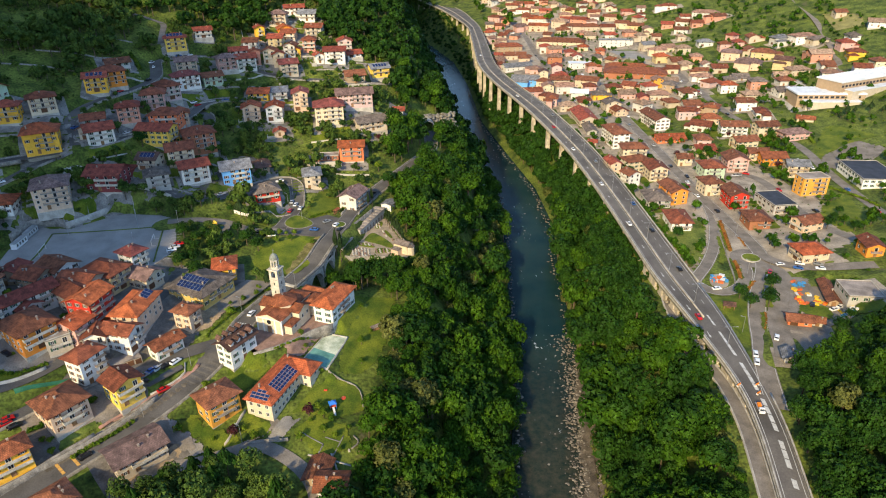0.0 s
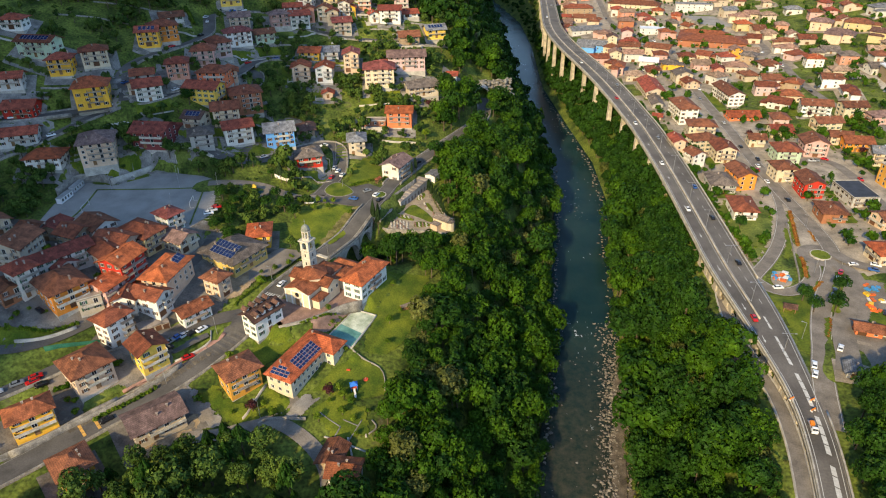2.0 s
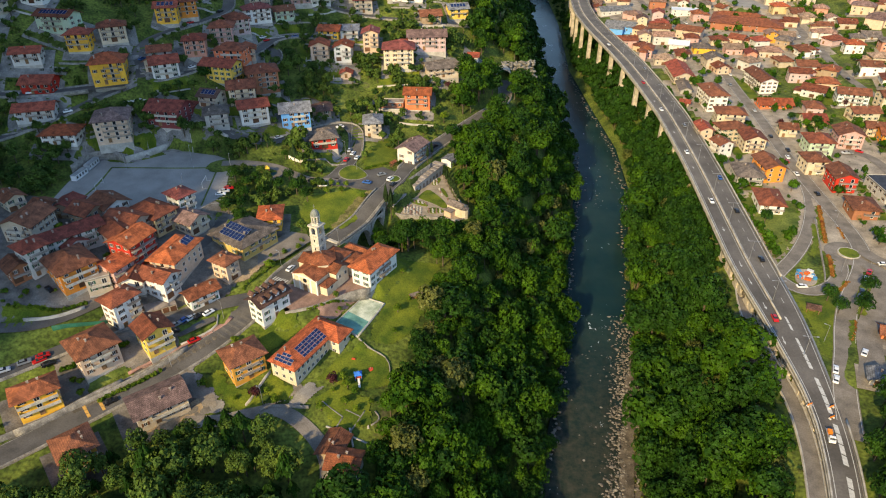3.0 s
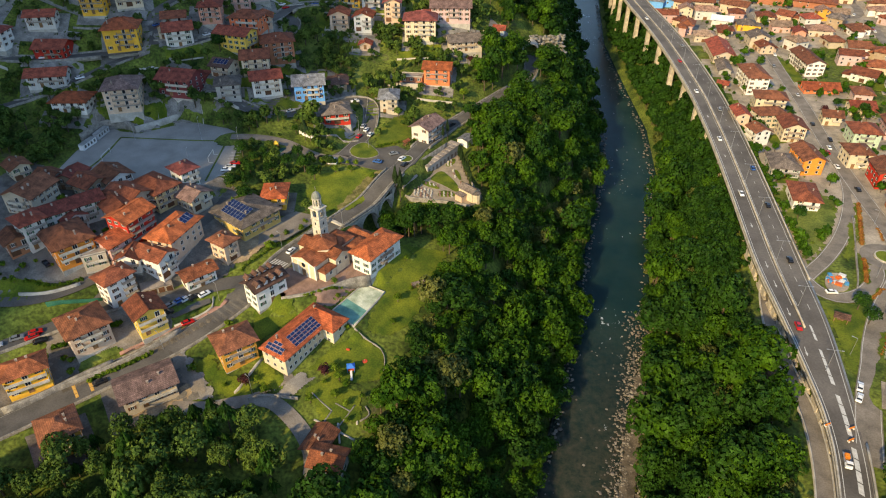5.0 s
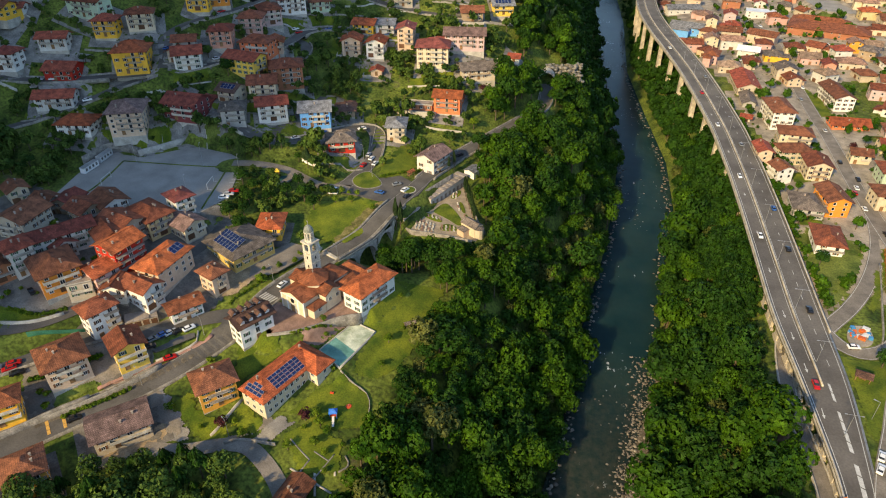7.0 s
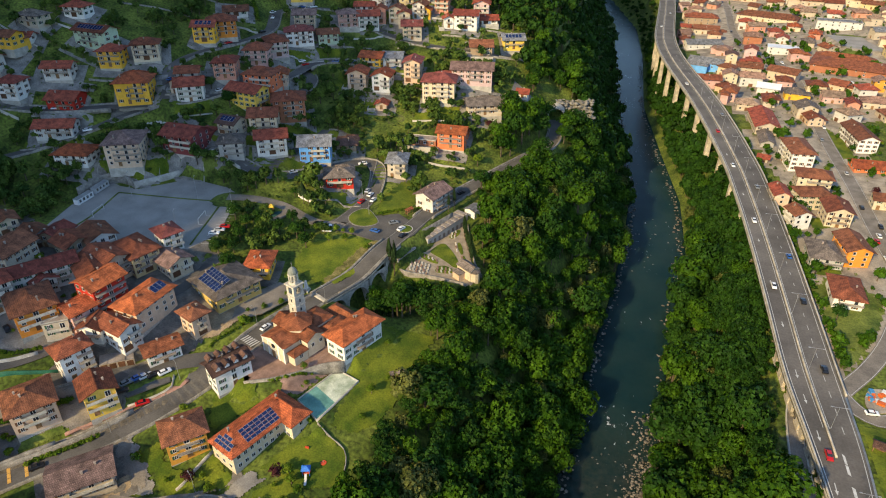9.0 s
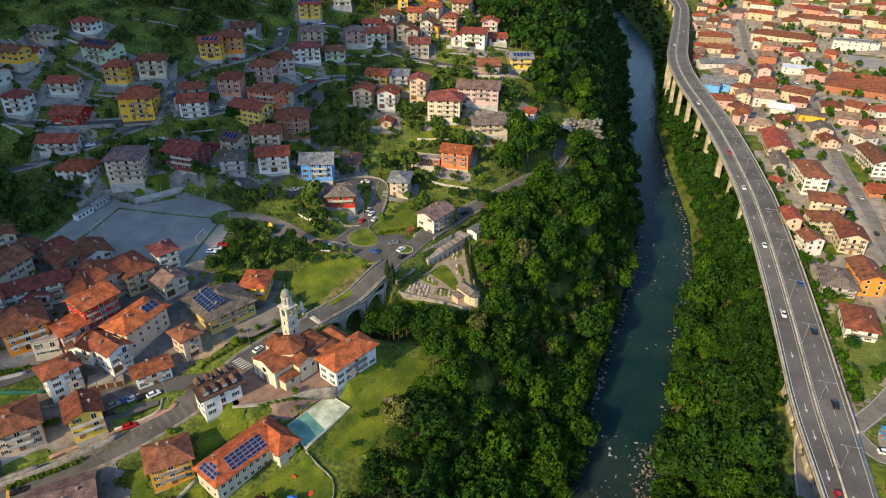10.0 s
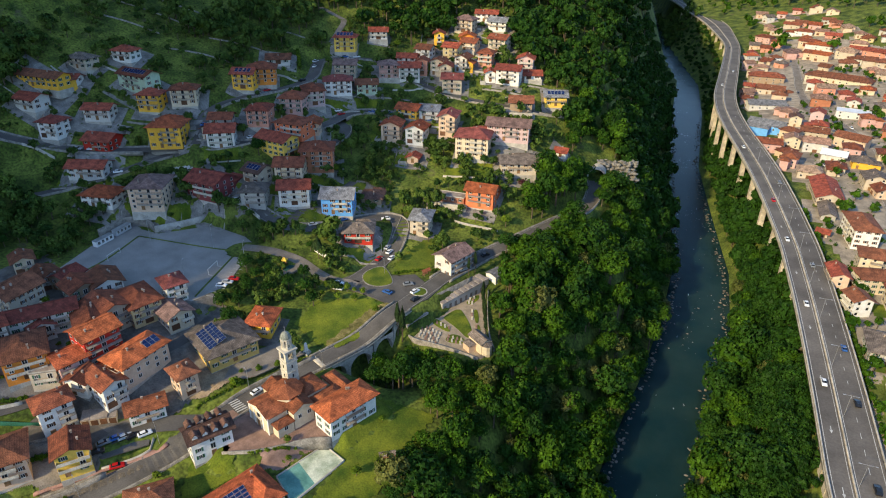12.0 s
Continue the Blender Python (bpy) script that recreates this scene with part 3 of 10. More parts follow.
def pad(name, key, mat, lift, label, category="pavement"):
    zp, poly = PADS[key]
    bm = bmesh.new()
    f = bm.faces.new([bm.verts.new((x, y, zp + lift)) for x, y in poly])
    if f.normal.z < 0:
        f.normal_flip()
    bmesh.ops.triangulate(bm, faces=[f])
    r = bmesh.ops.extrude_face_region(bm, geom=bm.faces[:])
    bmesh.ops.translate(bm, verts=[v for v in r["geom"] if isinstance(v, bmesh.types.BMVert)], vec=(0, 0, -0.4))
    return tagged(part(name, bm, mat), label, category, kind="structure")


pad("pitch_ground", "gravel_pitch", GRAVEL, 0.02, "grey gravel football ground beside the old town")
pad("church_square", "church_square", PAVING, 0.03, "reddish stone paving in front of the church")
pad("car_park", "car_park", ASPHALT, 0.02, "small asphalt car park below the old town")
pad("school_yard", "school_yard", OLD_ASPHALT, 0.02, "pale paved yard beside the school")
pad("roundabout_square", "roundabout_square", ASPHALT, 0.03, "asphalt junction at the end of the bridge")
pad("depot_yard", "depot_yard", OLD_ASPHALT, 0.03, "dusty asphalt yard of a builders' depot")
pad("depot_apron", "depot_apron", OLD_ASPHALT, 0.02, "worn asphalt forecourt")
pad("school_pitch", "school_pitch", GRAVEL, 0.05, "grey school sports ground")


# ---- viaduct ----
DECK_Y = [60, 132, 150, 165, 182, 200, 215, 228, 245, 262, 300, 335, 370, 420, 482, 542, 612, 686, 815, 945, 1090, 1300, 1500]
DECK_L = [78, 94, 98.4, 101.3, 103.3, 102.3, 101, 100, 98, 96.3, 95, 93, 90.5, 86, 76.5, 65, 49, 39, 40, 40, 9, -57, -130]
DECK_R = [88, 103.3, 107.6, 110.8, 112.6, 114, 114.8, 115.5, 115, 114.3, 113, 111, 108.5, 104.5, 95.5, 84.5, 67, 57, 57.5, 56, 38, -32, -108]
DECK_Z = [33, 33, 33, 33, 33, 33, 33, 33, 33, 33, 33.5, 35, 36.5, 38, 40, 41.5, 42, 42, 42, 43, 45, 48, 50]


def deck_line(step=4.0):
    ys = np.arange(60, 1500, 1.0)
    l, r, z = (np.interp(ys, DECK_Y, v) for v in (DECK_L, DECK_R, DECK_Z))
    k = np.ones(25) / 25
    wide = np.ones(81) / 81
    far = smooth_step((ys - 420) / 80)
    l, r, z = (np.convolve(np.pad(v, 12, mode='reflect', reflect_type='odd'), k, mode='valid') * (1 - far)
               + np.convolve(np.pad(v, 40, mode='reflect', reflect_type='odd'), wide, mode='valid') * far for v in (l, r, z))
    c = np.c_[(l + r) / 2, ys]
    s = np.r_[0, np.cumsum(np.hypot(*np.diff(c, axis=0).T))]
    t = np.arange(0, s[-1], step)
    c = np.c_[np.interp(t, s, c[:, 0]), np.interp(t, s, c[:, 1])]
    d = np.gradient(c, axis=0)
    cos = np.abs(d[:, 1]) / np.hypot(d[:, 0], d[:, 1])
    half = (np.interp(c[:, 1], ys, r) - np.interp(c[:, 1], ys, l)) / 2 * cos
    return c, np.interp(c[:, 1], ys, z), half


DC, DZ, DH = deck_line()
viaduct = thing("viaduct", 0, 0, 0, 0, "long concrete road viaduct on tall piers beside the river", "viaduct", kind="structure")
ribbon("deck", DC, DZ, DH, DH, CONCRETE, -0.1, "", thick=1.5, parent=viaduct)
ribbon("carriageway", DC, DZ, DH - 0.7, DH - 0.7, DECK, 0.0, "", parent=viaduct)


# ---- houses ----
def window_mesh(name, w, h, shutter):
    """A window in one piece: open shutters, proud frame with mullion, pane set back."""
    t, e = 0.1, 0.012
    W = w / 2 + (w / 2 if shutter else 0.06)
    a = w / 2
    xs = [-W, -a, -a + e, -a + t, -a + t + e, -e - t / 2, -t / 2, t / 2, t / 2 + e, a - t - e, a - t, a - e, a, W]
    cols = [2, 2, 1, 1, 0, 0, 1, 0, 0, 1, 1, 2, 2]
    zs = [0, t, t + e, h - t - e, h - t, h]
    rows = [1, 1, 0, 1, 1]
    depth = {2: -0.06, 1: -0.1, 0: -0.02}
    bm = bmesh.new()
    grid = []
    for r, z in enumerate(zs):
        line = []
        for c, x in enumerate(xs):
            kind_l, kind_r = cols[max(c - 1, 0)], cols[min(c, len(cols) - 1)]
            pane = abs(x) < a - t and t < z < h - t and kind_l == 0 and kind_r == 0 or (abs(x) in (a - t - e,) and t < z < h - t) or (abs(x) == t / 2 + e and t < z < h - t)
            k = 0 if pane else 2 if abs(x) >= a else 1
            line.append(bm.verts.new((x, depth[k], z)))
        grid.append(line)
    for r in range(len(zs) - 1):
        for c in range(len(xs) - 1):
            f = bm.faces.new((grid[r][c], grid[r][c + 1], grid[r + 1][c + 1], grid[r + 1][c]))
            m = cols[c] if rows[r] == 0 else (2 if cols[c] == 2 else 1)
            f.material_index = (m if shutter else min(m, 1))
    # sides back to the wall, and a sill
    rim = [(grid[0][c], grid[0][c + 1]) for c in range(len(xs) - 1)] + [(grid[-1][c + 1], grid[-1][c]) for c in range(len(xs) - 1)]
    rim += [(grid[r + 1][0], grid[r][0]) for r in range(len(zs) - 1)] + [(grid[r][-1], grid[r + 1][-1]) for r in range(len(zs) - 1)]
    back = {}
    for p, q in rim:
        for v in (p, q):
            if v not in back:
                back[v] = bm.verts.new((v.co.x, 0.02, v.co.z))
        bm.faces.new((q, p, back[p], back[q])).material_index = 1
    return mesh_of(name, bm, [GLASS, FRAME_WHITE] + ([SHUTTER[shutter]] if shutter else []))


def plain_window_mesh(name, w, h, shutter):
    """A simpler window for distant houses: proud frame, pane set back, shutters either side."""
    bm = boxes((-w / 2, w / 2, -0.02, 0.02, 0, h))
    W = w / 2 + 0.5 * w
    back = [bm.verts.new(v) for v in ((-w / 2, -0.09, 0), (w / 2, -0.09, 0), (w / 2, -0.09, h), (-w / 2, -0.09, h))]
    inner = [bm.verts.new(v) for v in ((-w / 2 + 0.14, -0.03, 0.14), (w / 2 - 0.14, -0.03, 0.14), (w / 2 - 0.14, -0.03, h - 0.14), (-w / 2 + 0.14, -0.03, h - 0.14))]
    for i in range(4):
        bm.faces.new((back[i], back[(i + 1) % 4], inner[(i + 1) % 4], inner[i])).material_index = 1
    bm.faces.new(inner)
    if shutter:
        for s in (-1, 1):
            v = [bm.verts.new((s * a, -0.06, z)) for a, z in ((w / 2, 0), (W, 0), (W, h), (w / 2, h))]
            bm.faces.new(v if s > 0 else v[::-1]).material_index = 2
    return mesh_of(name, bm, [GLASS, FRAME_WHITE] + ([SHUTTER[shutter]] if shutter else []))


FAR_WINDOWS = [plain_window_mesh("window", 1.15, 1.45, "brown"), plain_window_mesh("window", 1.15, 1.45, "green"), plain_window_mesh("window", 1.3, 1.5, None), plain_window_mesh("window", 1.5, 2.1, None)]
WINDOWS = [window_mesh("window", 1.15, 1.45, "brown"), window_mesh("window", 1.15, 1.45, "green"), window_mesh("window", 1.3, 1.5, None),
           window_mesh("window", 1.5, 2.1, None)]
DOORS = [mesh_of("door", boxes((-0.6, 0.6, -0.08, 0.02, 0, 2.2), (-0.75, -0.6, -0.14, 0.02, 0, 2.35), (0.6, 0.75, -0.14, 0.02, 0, 2.35), (-0.75, 0.75, -0.14, 0.02, 2.2, 2.35)), [WOOD]),
         mesh_of("garage_door", boxes((-1.3, 1.3, -0.08, 0.02, 0, 2.2), (-1.45, -1.3, -0.14, 0.02, 0, 2.35), (1.3, 1.45, -0.14, 0.02, 0, 2.35), (-1.45, 1.45, -0.14, 0.02, 2.2, 2.35)), [SHUTTER["brown"]])]


CHIMNEY_MAT = material("chimney_render", (0.33, 0.26, 0.21), 0.9, 0.3)


def chimney_mesh():
    bm = boxes((-0.26, 0.26, -0.22, 0.22, -1.2, 0.5), (-0.34, 0.34, -0.3, 0.3, 0.5, 0.58), (-0.22, 0.22, -0.18, 0.18, 0.58, 0.74), (-0.36, 0.36, -0.32, 0.32, 0.74, 0.82))
    return mesh_of("chimney", bm, [CHIMNEY_MAT])


CHIMNEY = chimney_mesh()


def balcony_mesh(w, kind):
    """A balcony slab with a barred, boarded or solid front."""
    bm = boxes((-w / 2, w / 2, -1.3, 0.0, -0.16, 0.0))
    if kind == "solid":
        add_box(bm, -w / 2, w / 2, -1.3, -1.2, 0.0, 0.95, 1)
        for s in (-1, 1):
            add_box(bm, s * (w / 2 - 0.05) - 0.05, s * (w / 2 - 0.05) + 0.05, -1.2, 0.0, 0.0, 0.95, 1)
        return mesh_of("balcony", bm, [CONCRETE, STONE])
    add_box(bm, -w / 2, w / 2, -1.3, -1.24, 0.95, 1.02, 1)
    for s in (-1, 1):
        add_box(bm, s * w / 2 - 0.03, s * w / 2 + 0.03, -1.3, 0.0, 0.95, 1.02, 1)
    n = int(w / 0.28)
    for i in range(n + 1):
        x = -w / 2 + w * i / n
        add_box(bm, x - 0.035, x + 0.035, -1.3, -1.25, 0, 0.95, 1)
    for i in range(1, 4):
        for s in (-1, 1):
            add_box(bm, s * w / 2 - 0.03, s * w / 2 + 0.03, -1.3 * i / 4 - 0.03, -1.3 * i / 4 + 0.03, 0, 0.95, 1)
    return mesh_of("balcony", bm, [CONCRETE, WOOD if kind == "wood" else RAIL])


BALCONIES = {(w, k): balcony_mesh(w, k) for w in (3.0, 4.5, 6.5, 8.5, 11.0) for k in ("rail", "solid", "wood")}


def roof_bmesh(w, d, rise, over, kind):
    """A tiled roof with overhanging eaves, about the middle of the house, eaves at z = 0."""
    bm = bmesh.new()
    X, Y, t = w / 2 + over, d / 2 + over, 0.22
    drop = rise * over / (d / 2)
    if kind == "flat":
        add_box(bm, -w / 2 - 0.15, w / 2 + 0.15, -d / 2 - 0.15, d / 2 + 0.15, -0.15, 0.15)
        for a in ((-w / 2 - 0.15, w / 2 + 0.15, -d / 2 - 0.15, -d / 2 + 0.1), (-w / 2 - 0.15, w / 2 + 0.15, d / 2 - 0.1, d / 2 + 0.15),
                  (-w / 2 - 0.15, -w / 2 + 0.1, -d / 2 + 0.1, d / 2 - 0.1), (w / 2 - 0.1, w / 2 + 0.15, -d / 2 + 0.1, d / 2 - 0.1)):
            add_box(bm, *a, 0.15, 0.45, 1)
        return bm
    ridge = max(X - (0.9 * Y if kind == "hip" else 0), 0.3)
    ev = [(-X, -Y, -drop), (X, -Y, -drop), (X, Y, -drop), (-X, Y, -drop)]
    lo = [bm.verts.new(v) for v in ev]
    hi = [bm.verts.new((x, y, z + t)) for x, y, z in ev]
    r0, r1 = bm.verts.new((-ridge, 0, rise + t)), bm.verts.new((ridge, 0, rise + t))
    closed = kind == "hip"
    for i in (range(4) if closed else (0, 2)):
        bm.faces.new((lo[i], lo[(i + 1) % 4], hi[(i + 1) % 4], hi[i]))
    bm.faces.new((hi[0], hi[1], r1, r0))
    bm.faces.new((hi[2], hi[3], r0, r1))
    if closed:
        bm.faces.new((hi[1], hi[2], r1))
        bm.faces.new((hi[3], hi[0], r0))
    q0, q1 = bm.verts.new((-ridge, 0, rise)), bm.verts.new((ridge, 0, rise))
    bm.faces.new((lo[1], lo[0], q0, q1))
    bm.faces.new((lo[3], lo[2], q1, q0))
    if closed:
        bm.faces.new((lo[2], lo[1], q1))
        bm.faces.new((lo[0], lo[3], q0))
    else:
        # verges, and the gable under them
        for a, b, c, e in ((lo[1], hi[1], r1, q1), (hi[2], lo[2], q1, r1), (hi[0], lo[0], q0, r0), (lo[3], hi[3], r0, q0)):
            bm.faces.new((a, b, c, e))
        for s in (-1, 1):
            g = [bm.verts.new((s * (w / 2 - 0.03), y, z)) for y, z in ((-d / 2 + 0.03, -0.02), (d / 2 - 0.03, -0.02), (0, rise - 0.06))]
            bm.faces.new(g if s > 0 else g[::-1]).material_index = 1
    # ridge tiles
    add_box(bm, -ridge, ridge, -0.16, 0.16, rise + t - 0.06, rise + t + 0.1)
    return bm


COLOUR_WORDS = {"pale_grey": "pale grey", "pale_green": "pale green", "mauve_wall": "mauve", "straw": "straw-yellow", "lemon": "lemon-yellow", "maize": "maize-yellow"}
ROOF_WORDS = {"red_orange": "orange-red tiled", "red_brown": "red-brown tiled", "dark_red": "dark red tiled", "dark_brown": "dark brown tiled",
              "grey_brown": "grey-brown tiled", "flat": "flat gravel", "dark": "flat black", "pale": "pale metal", "slate": "grey slate",
              "bleached": "light tan tiled", "straw": "straw-coloured tiled"}
COUNT_WORDS = ["", "one", "two", "three", "four", "five"]
house_rng = random.Random(7)
wing_rng = random.Random(23)


def house(x, y, w, d, storeys, rot, wall, roof, kind, zone, solar=False):
    """A rendered house with tiled roof, chimneys, windows, balconies and door."""
    rng = house_rng
    if kind != "flat" and d > w:
        w, d, rot = d, w, rot + 90
    H = storeys * 2.6 + 0.4
    if zone in ("near", "hill"):
        w, d = max(w, 5.0) + 0.6, max(d, 5.0) + 0.8
    if zone == "near" and x < -108 and y > 178:
        w, d = w + 1.2, d + 1.2
    if zone == "far":
        # distant houses: wide eaves, and some brown roofs swapped for paler tiles
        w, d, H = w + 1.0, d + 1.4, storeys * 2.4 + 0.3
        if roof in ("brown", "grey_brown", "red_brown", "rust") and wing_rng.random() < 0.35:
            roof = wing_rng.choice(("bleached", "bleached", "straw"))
        if kind == "gable" and wing_rng.random() < 0.4:
            kind = "hip"
    z0 = max(gz(x, y), 1.0)
    label = f"{COUNT_WORDS[storeys]}-storey {COLOUR_WORDS.get(wall, wall)} house with a {ROOF_WORDS.get(roof, roof + ' tiled')} roof"
    group = {"near": "houses of the old town", "hill": "houses on the hillside", "east": "houses by the viaduct", "far": "houses of the valley town"}[zone]
    h = thing("house", x, y, z0, rot, label, "house", group)
    rise = min(0.36 * d / 2 + 0.3, 3.2)
    # walls turned to the river and down the valley are the ones with balconies
    facing = [radians(rot + (-90, 0, 90, 180)[k]) for k in range(4)]
    towards = sorted(range(4), key=lambda k: 0.78 * math.sin(facing[k]) - math.copysign(0.62, -x) * math.cos(facing[k]))
    balc = towards[0]
    # a lower wing against one wall
    wing = None
    if kind != "flat" and (zone == "far" and wing_rng.random() < 0.65 or zone == "hill" and w > 9.5 and wing_rng.random() < 0.45):
        back = wing_rng.choice((0, 1, 2, 3)) if zone == "far" else (balc + 2) % 4
        along, deep = (w, d) if back in (0, 2) else (d, w)
        ww, wd = along * wing_rng.uniform(0.5, 0.75), deep * wing_rng.uniform(0.35, 0.55)
        shift = wing_rng.choice((-1, 1)) * (along - ww) / 2
        cy = -(deep / 2 + wd / 2 - 0.4)
        wing = (Matrix.Rotation((0, radians(90), radians(180), radians(-90))[back], 4, 'Z') @ Matrix.Translation((shift, cy, 0)), ww, wd, H - wing_rng.choice((0.7, 1.3, 2.6)) if storeys > 1 else H - 0.5)
    bm = bmesh.new()
    add_box(bm, -w / 2, w / 2, -d / 2, d / 2, -5.0, H)
    if wing:
        v = add_box(bm, -wing[1] / 2, wing[1] / 2, -wing[2] / 2, wing[2] / 2, -5.0, wing[3])
        bmesh.ops.transform(bm, matrix=wing[0], verts=v)
    # a plinth and a string course
    add_box(bm, -w / 2 - 0.06, w / 2 + 0.06, -d / 2 - 0.06, d / 2 + 0.06, -5.0, -0.9, 1)
    if kind in ("gable", "dormer"):
        for s in (-1, 1):
            a, b, c = (bm.verts.new(v) for v in ((s * w / 2, -d / 2, H), (s * w / 2, d / 2, H), (s * w / 2, 0, H + rise)))
            bm.faces.new((a, b, c) if s > 0 else (b, a, c))
    part("wall", bm, [WALLS[wall], CONCRETE], h)
    over = 0.15 if kind == "flat" else {"near": 1.15, "hill": 1.2, "east": 1.15, "far": 1.25}[zone]
    roof_bm = roof_bmesh(w, d, rise, over, kind)
    if wing:
        m, ww, wd, wh = wing
        turned = wd > ww
        a, b = max(ww, wd), min(ww, wd)
        more = roof_bmesh(a, b, 0.36 * b / 2 + 0.2, 0.8, "hip")
        bmesh.ops.transform(more, matrix=Matrix.Translation((0, 0, wh - H)) @ m @ (Matrix.Rotation(radians(90), 4, 'Z') if turned else Matrix.Identity(4)), verts=more.verts)
        joined = bpy.data.meshes.new("wing_roof")
        more.to_mesh(joined)
        more.free()
        roof_bm.from_mesh(joined)
        bpy.data.meshes.remove(joined)
    part("roof", roof_bm, [ROOFS[roof], CONCRETE], h, (0, 0, H))
    if kind != "flat":
        for _ in range(2 if zone == "near" else 1):
            cx, cy = rng.uniform(-0.35, 0.35) * w, rng.choice((-1, 1)) * rng.uniform(0.1, 0.28) * d
            part("chimney", CHIMNEY, CONCRETE, h, (cx, cy, H + rise * (1 - abs(cy) / (d / 2)) + 0.3))
    if kind == "dormer":
        for s in (-1, 1):
            for k in range(4):
                bm = roof_bmesh(2.4, 1.7, 0.8, 0.25, "gable")
                bmesh.ops.rotate(bm, verts=bm.verts, matrix=Matrix.Rotation(radians(90), 3, 'Z'))
                dm = part("dormer", bm, [ROOFS[roof], WALLS[wall]], h, (-w / 2 + w * (k + 0.5) / 4, s * (d / 2 - 0.9), H + 1.5))
                part("dormer_wall", boxes((-0.75, 0.75, -0.7, 0.7, -1.4, 0.0)), WALLS[wall], dm)
    if solar:
        # columns, rows and the stretch of the ridge that they lie along
        n, rows, u0, u1 = solar if isinstance(solar, tuple) else (max(2, int(w / 2.4)), 1, -0.4, 0.4)
        side = -1 if math.cos(radians(rot)) > 0 else 1
        pitch = math.atan2(rise, d / 2)
        for k in range(n):
            for j in range(rows):
                dy = 0.24 if rows == 1 else 0.14 + 0.187 * j
                bm = boxes((-0.85, 0.85, -1.6, 1.6, 0.0, 0.05, 1), (-0.79, 0.79, 0.03, 1.54, 0.04, 0.07), (-0.79, 0.79, -1.54, -0.03, 0.04, 0.07))
                p = part("solar_panel", bm, [SOLAR, METAL], h)
                p.matrix_basis = Matrix.Translation((w * (u0 + (u1 - u0) * (k + 0.5) / n), side * d * dy, H + rise * (1 - 2 * dy) + 0.28)) @ Matrix.Rotation(-side * pitch, 4, 'X')
    win = rng.choice((0, 0, 1, 2)) if zone != "far" else 2
    gap = {"near": 2.9, "hill": 3.3, "east": 3.3, "far": 3.9 if y < 640 else 5.2}[zone]
    sides = [(0, w, d), (1, d, w), (3, d, w), (2, w, d)]
    shown = towards[:3] if zone == "near" else towards[:2]
    rail = wing_rng.choice(("rail", "rail", "solid", "wood"))
    long_balconies = wing_rng.random() < 0.55
    for side in shown:
        span, depth = (w, d) if side in (0, 2) else (d, w)
        turn = (0, radians(90), radians(180), radians(-90))[side]
        n = max(1, int((span - 0.8) / gap))
        for s in range(storeys):
            for k in range(n):
                px = -span / 2 + span * (k + 0.5) / n
                m = Matrix.Rotation(turn, 3, 'Z')
                big = side == balc and s > 0 and storeys > 1 and zone != "far" and k == n // 2
                if s == 0 and k == (n - 1) // 2 and side == balc and kind != "flat":
                    part(*(("garage_door", DOORS[1]) if rng.random() < 0.4 and n < 4 else ("door", DOORS[0])), WOOD, h, m @ Vector((px, -depth / 2, 0.05)), turn)
                    continue
                if rng.random() < (0.3 if zone == "far" else 0.08) and not big:
                    continue
                part("window", (WINDOWS if zone == "near" else FAR_WINDOWS)[3 if big else win], GLASS, h, m @ Vector((px, -depth / 2, s * 2.6 + (0.35 if big else 1.0))), turn)
            if side == balc and s > 0 and zone != "far" and kind != "dormer" and span > 5:
                bw = 3.0 if span < 7 else 4.5 if span < 10 else 6.5
                if long_balconies and span > 6.8:
                    bw = max(k for k in (4.5, 6.5, 8.5, 11.0) if k < span + 0.2) if span > 4.6 else bw
                px = -span / 2 + span * (n // 2 + 0.5) / n
                px = max(-span / 2 + bw / 2, min(span / 2 - bw / 2, px))
                m = Matrix.Rotation(turn, 3, 'Z')
                part("balcony", BALCONIES[bw, rail], CONCRETE, h, m @ Vector((px, -depth / 2, s * 2.6 + 0.2)), turn)
    return h


# x, y, width, depth, storeys, turn, wall, roof, roof form, quarter, solar panels
house(-174.5, 211.3, 10.0, 11.8, 3, -0, "beige", "brown", "gable", "near")
house(-158.8, 191.8, 6.4, 5.4, 4, -26, "pale_grey", "red", "hip", "near")
house(-145.4, 191.7, 13.5, 10.3, 3, -34, "orange", "brown", "hip", "near")
house(-136.2, 191.2, 5.1, 5.7, 2, -52, "beige", "flat", "flat", "near")
house(-131.9, 196.5, 6.6, 6.9, 3, -18, "pink", "red_orange", "gable", "near")
house(-130.3, 206.3, 7.8, 10.1, 4, -13, "red", "orange", "gable", "near")
house(-139.1, 212.3, 10.3, 7.6, 3, -34, "beige", "red_brown", "gable", "near")
house(-139.5, 219.2, 11.6, 9.4, 3, -15, "beige", "red_brown", "gable", "near")
house(-153.8, 206.1, 6.0, 18.3, 3, -37, "pale_grey", "dark_red", "gable", "near")
house(-152.3, 203.3, 5.9, 3.3, 2, -28, "pale_grey", "dark_red", "gable", "near")
house(-156.3, 233.5, 10.5, 8.0, 2, -28, "white", "brown", "gable", "near")
house(-161.6, 226.7, 8.2, 7.7, 2, -17, "tan", "red_brown", "gable", "near")
house(-134.7, 228.6, 13.6, 8.5, 3, -21, "straw", "red_brown", "hip", "near")
house(-128.4, 239.7, 6.8, 4.3, 3, -28, "white", "crimson", "hip", "near")
house(-121.1, 231.3, 8.1, 6.9, 2, -20, "cream", "mauve", "gable", "near")
house(-114.8, 207.7, 8.0, 15.1, 3, -6, "peach", "orange", "hip", "near", (3, 1, 0.1, 0.42))
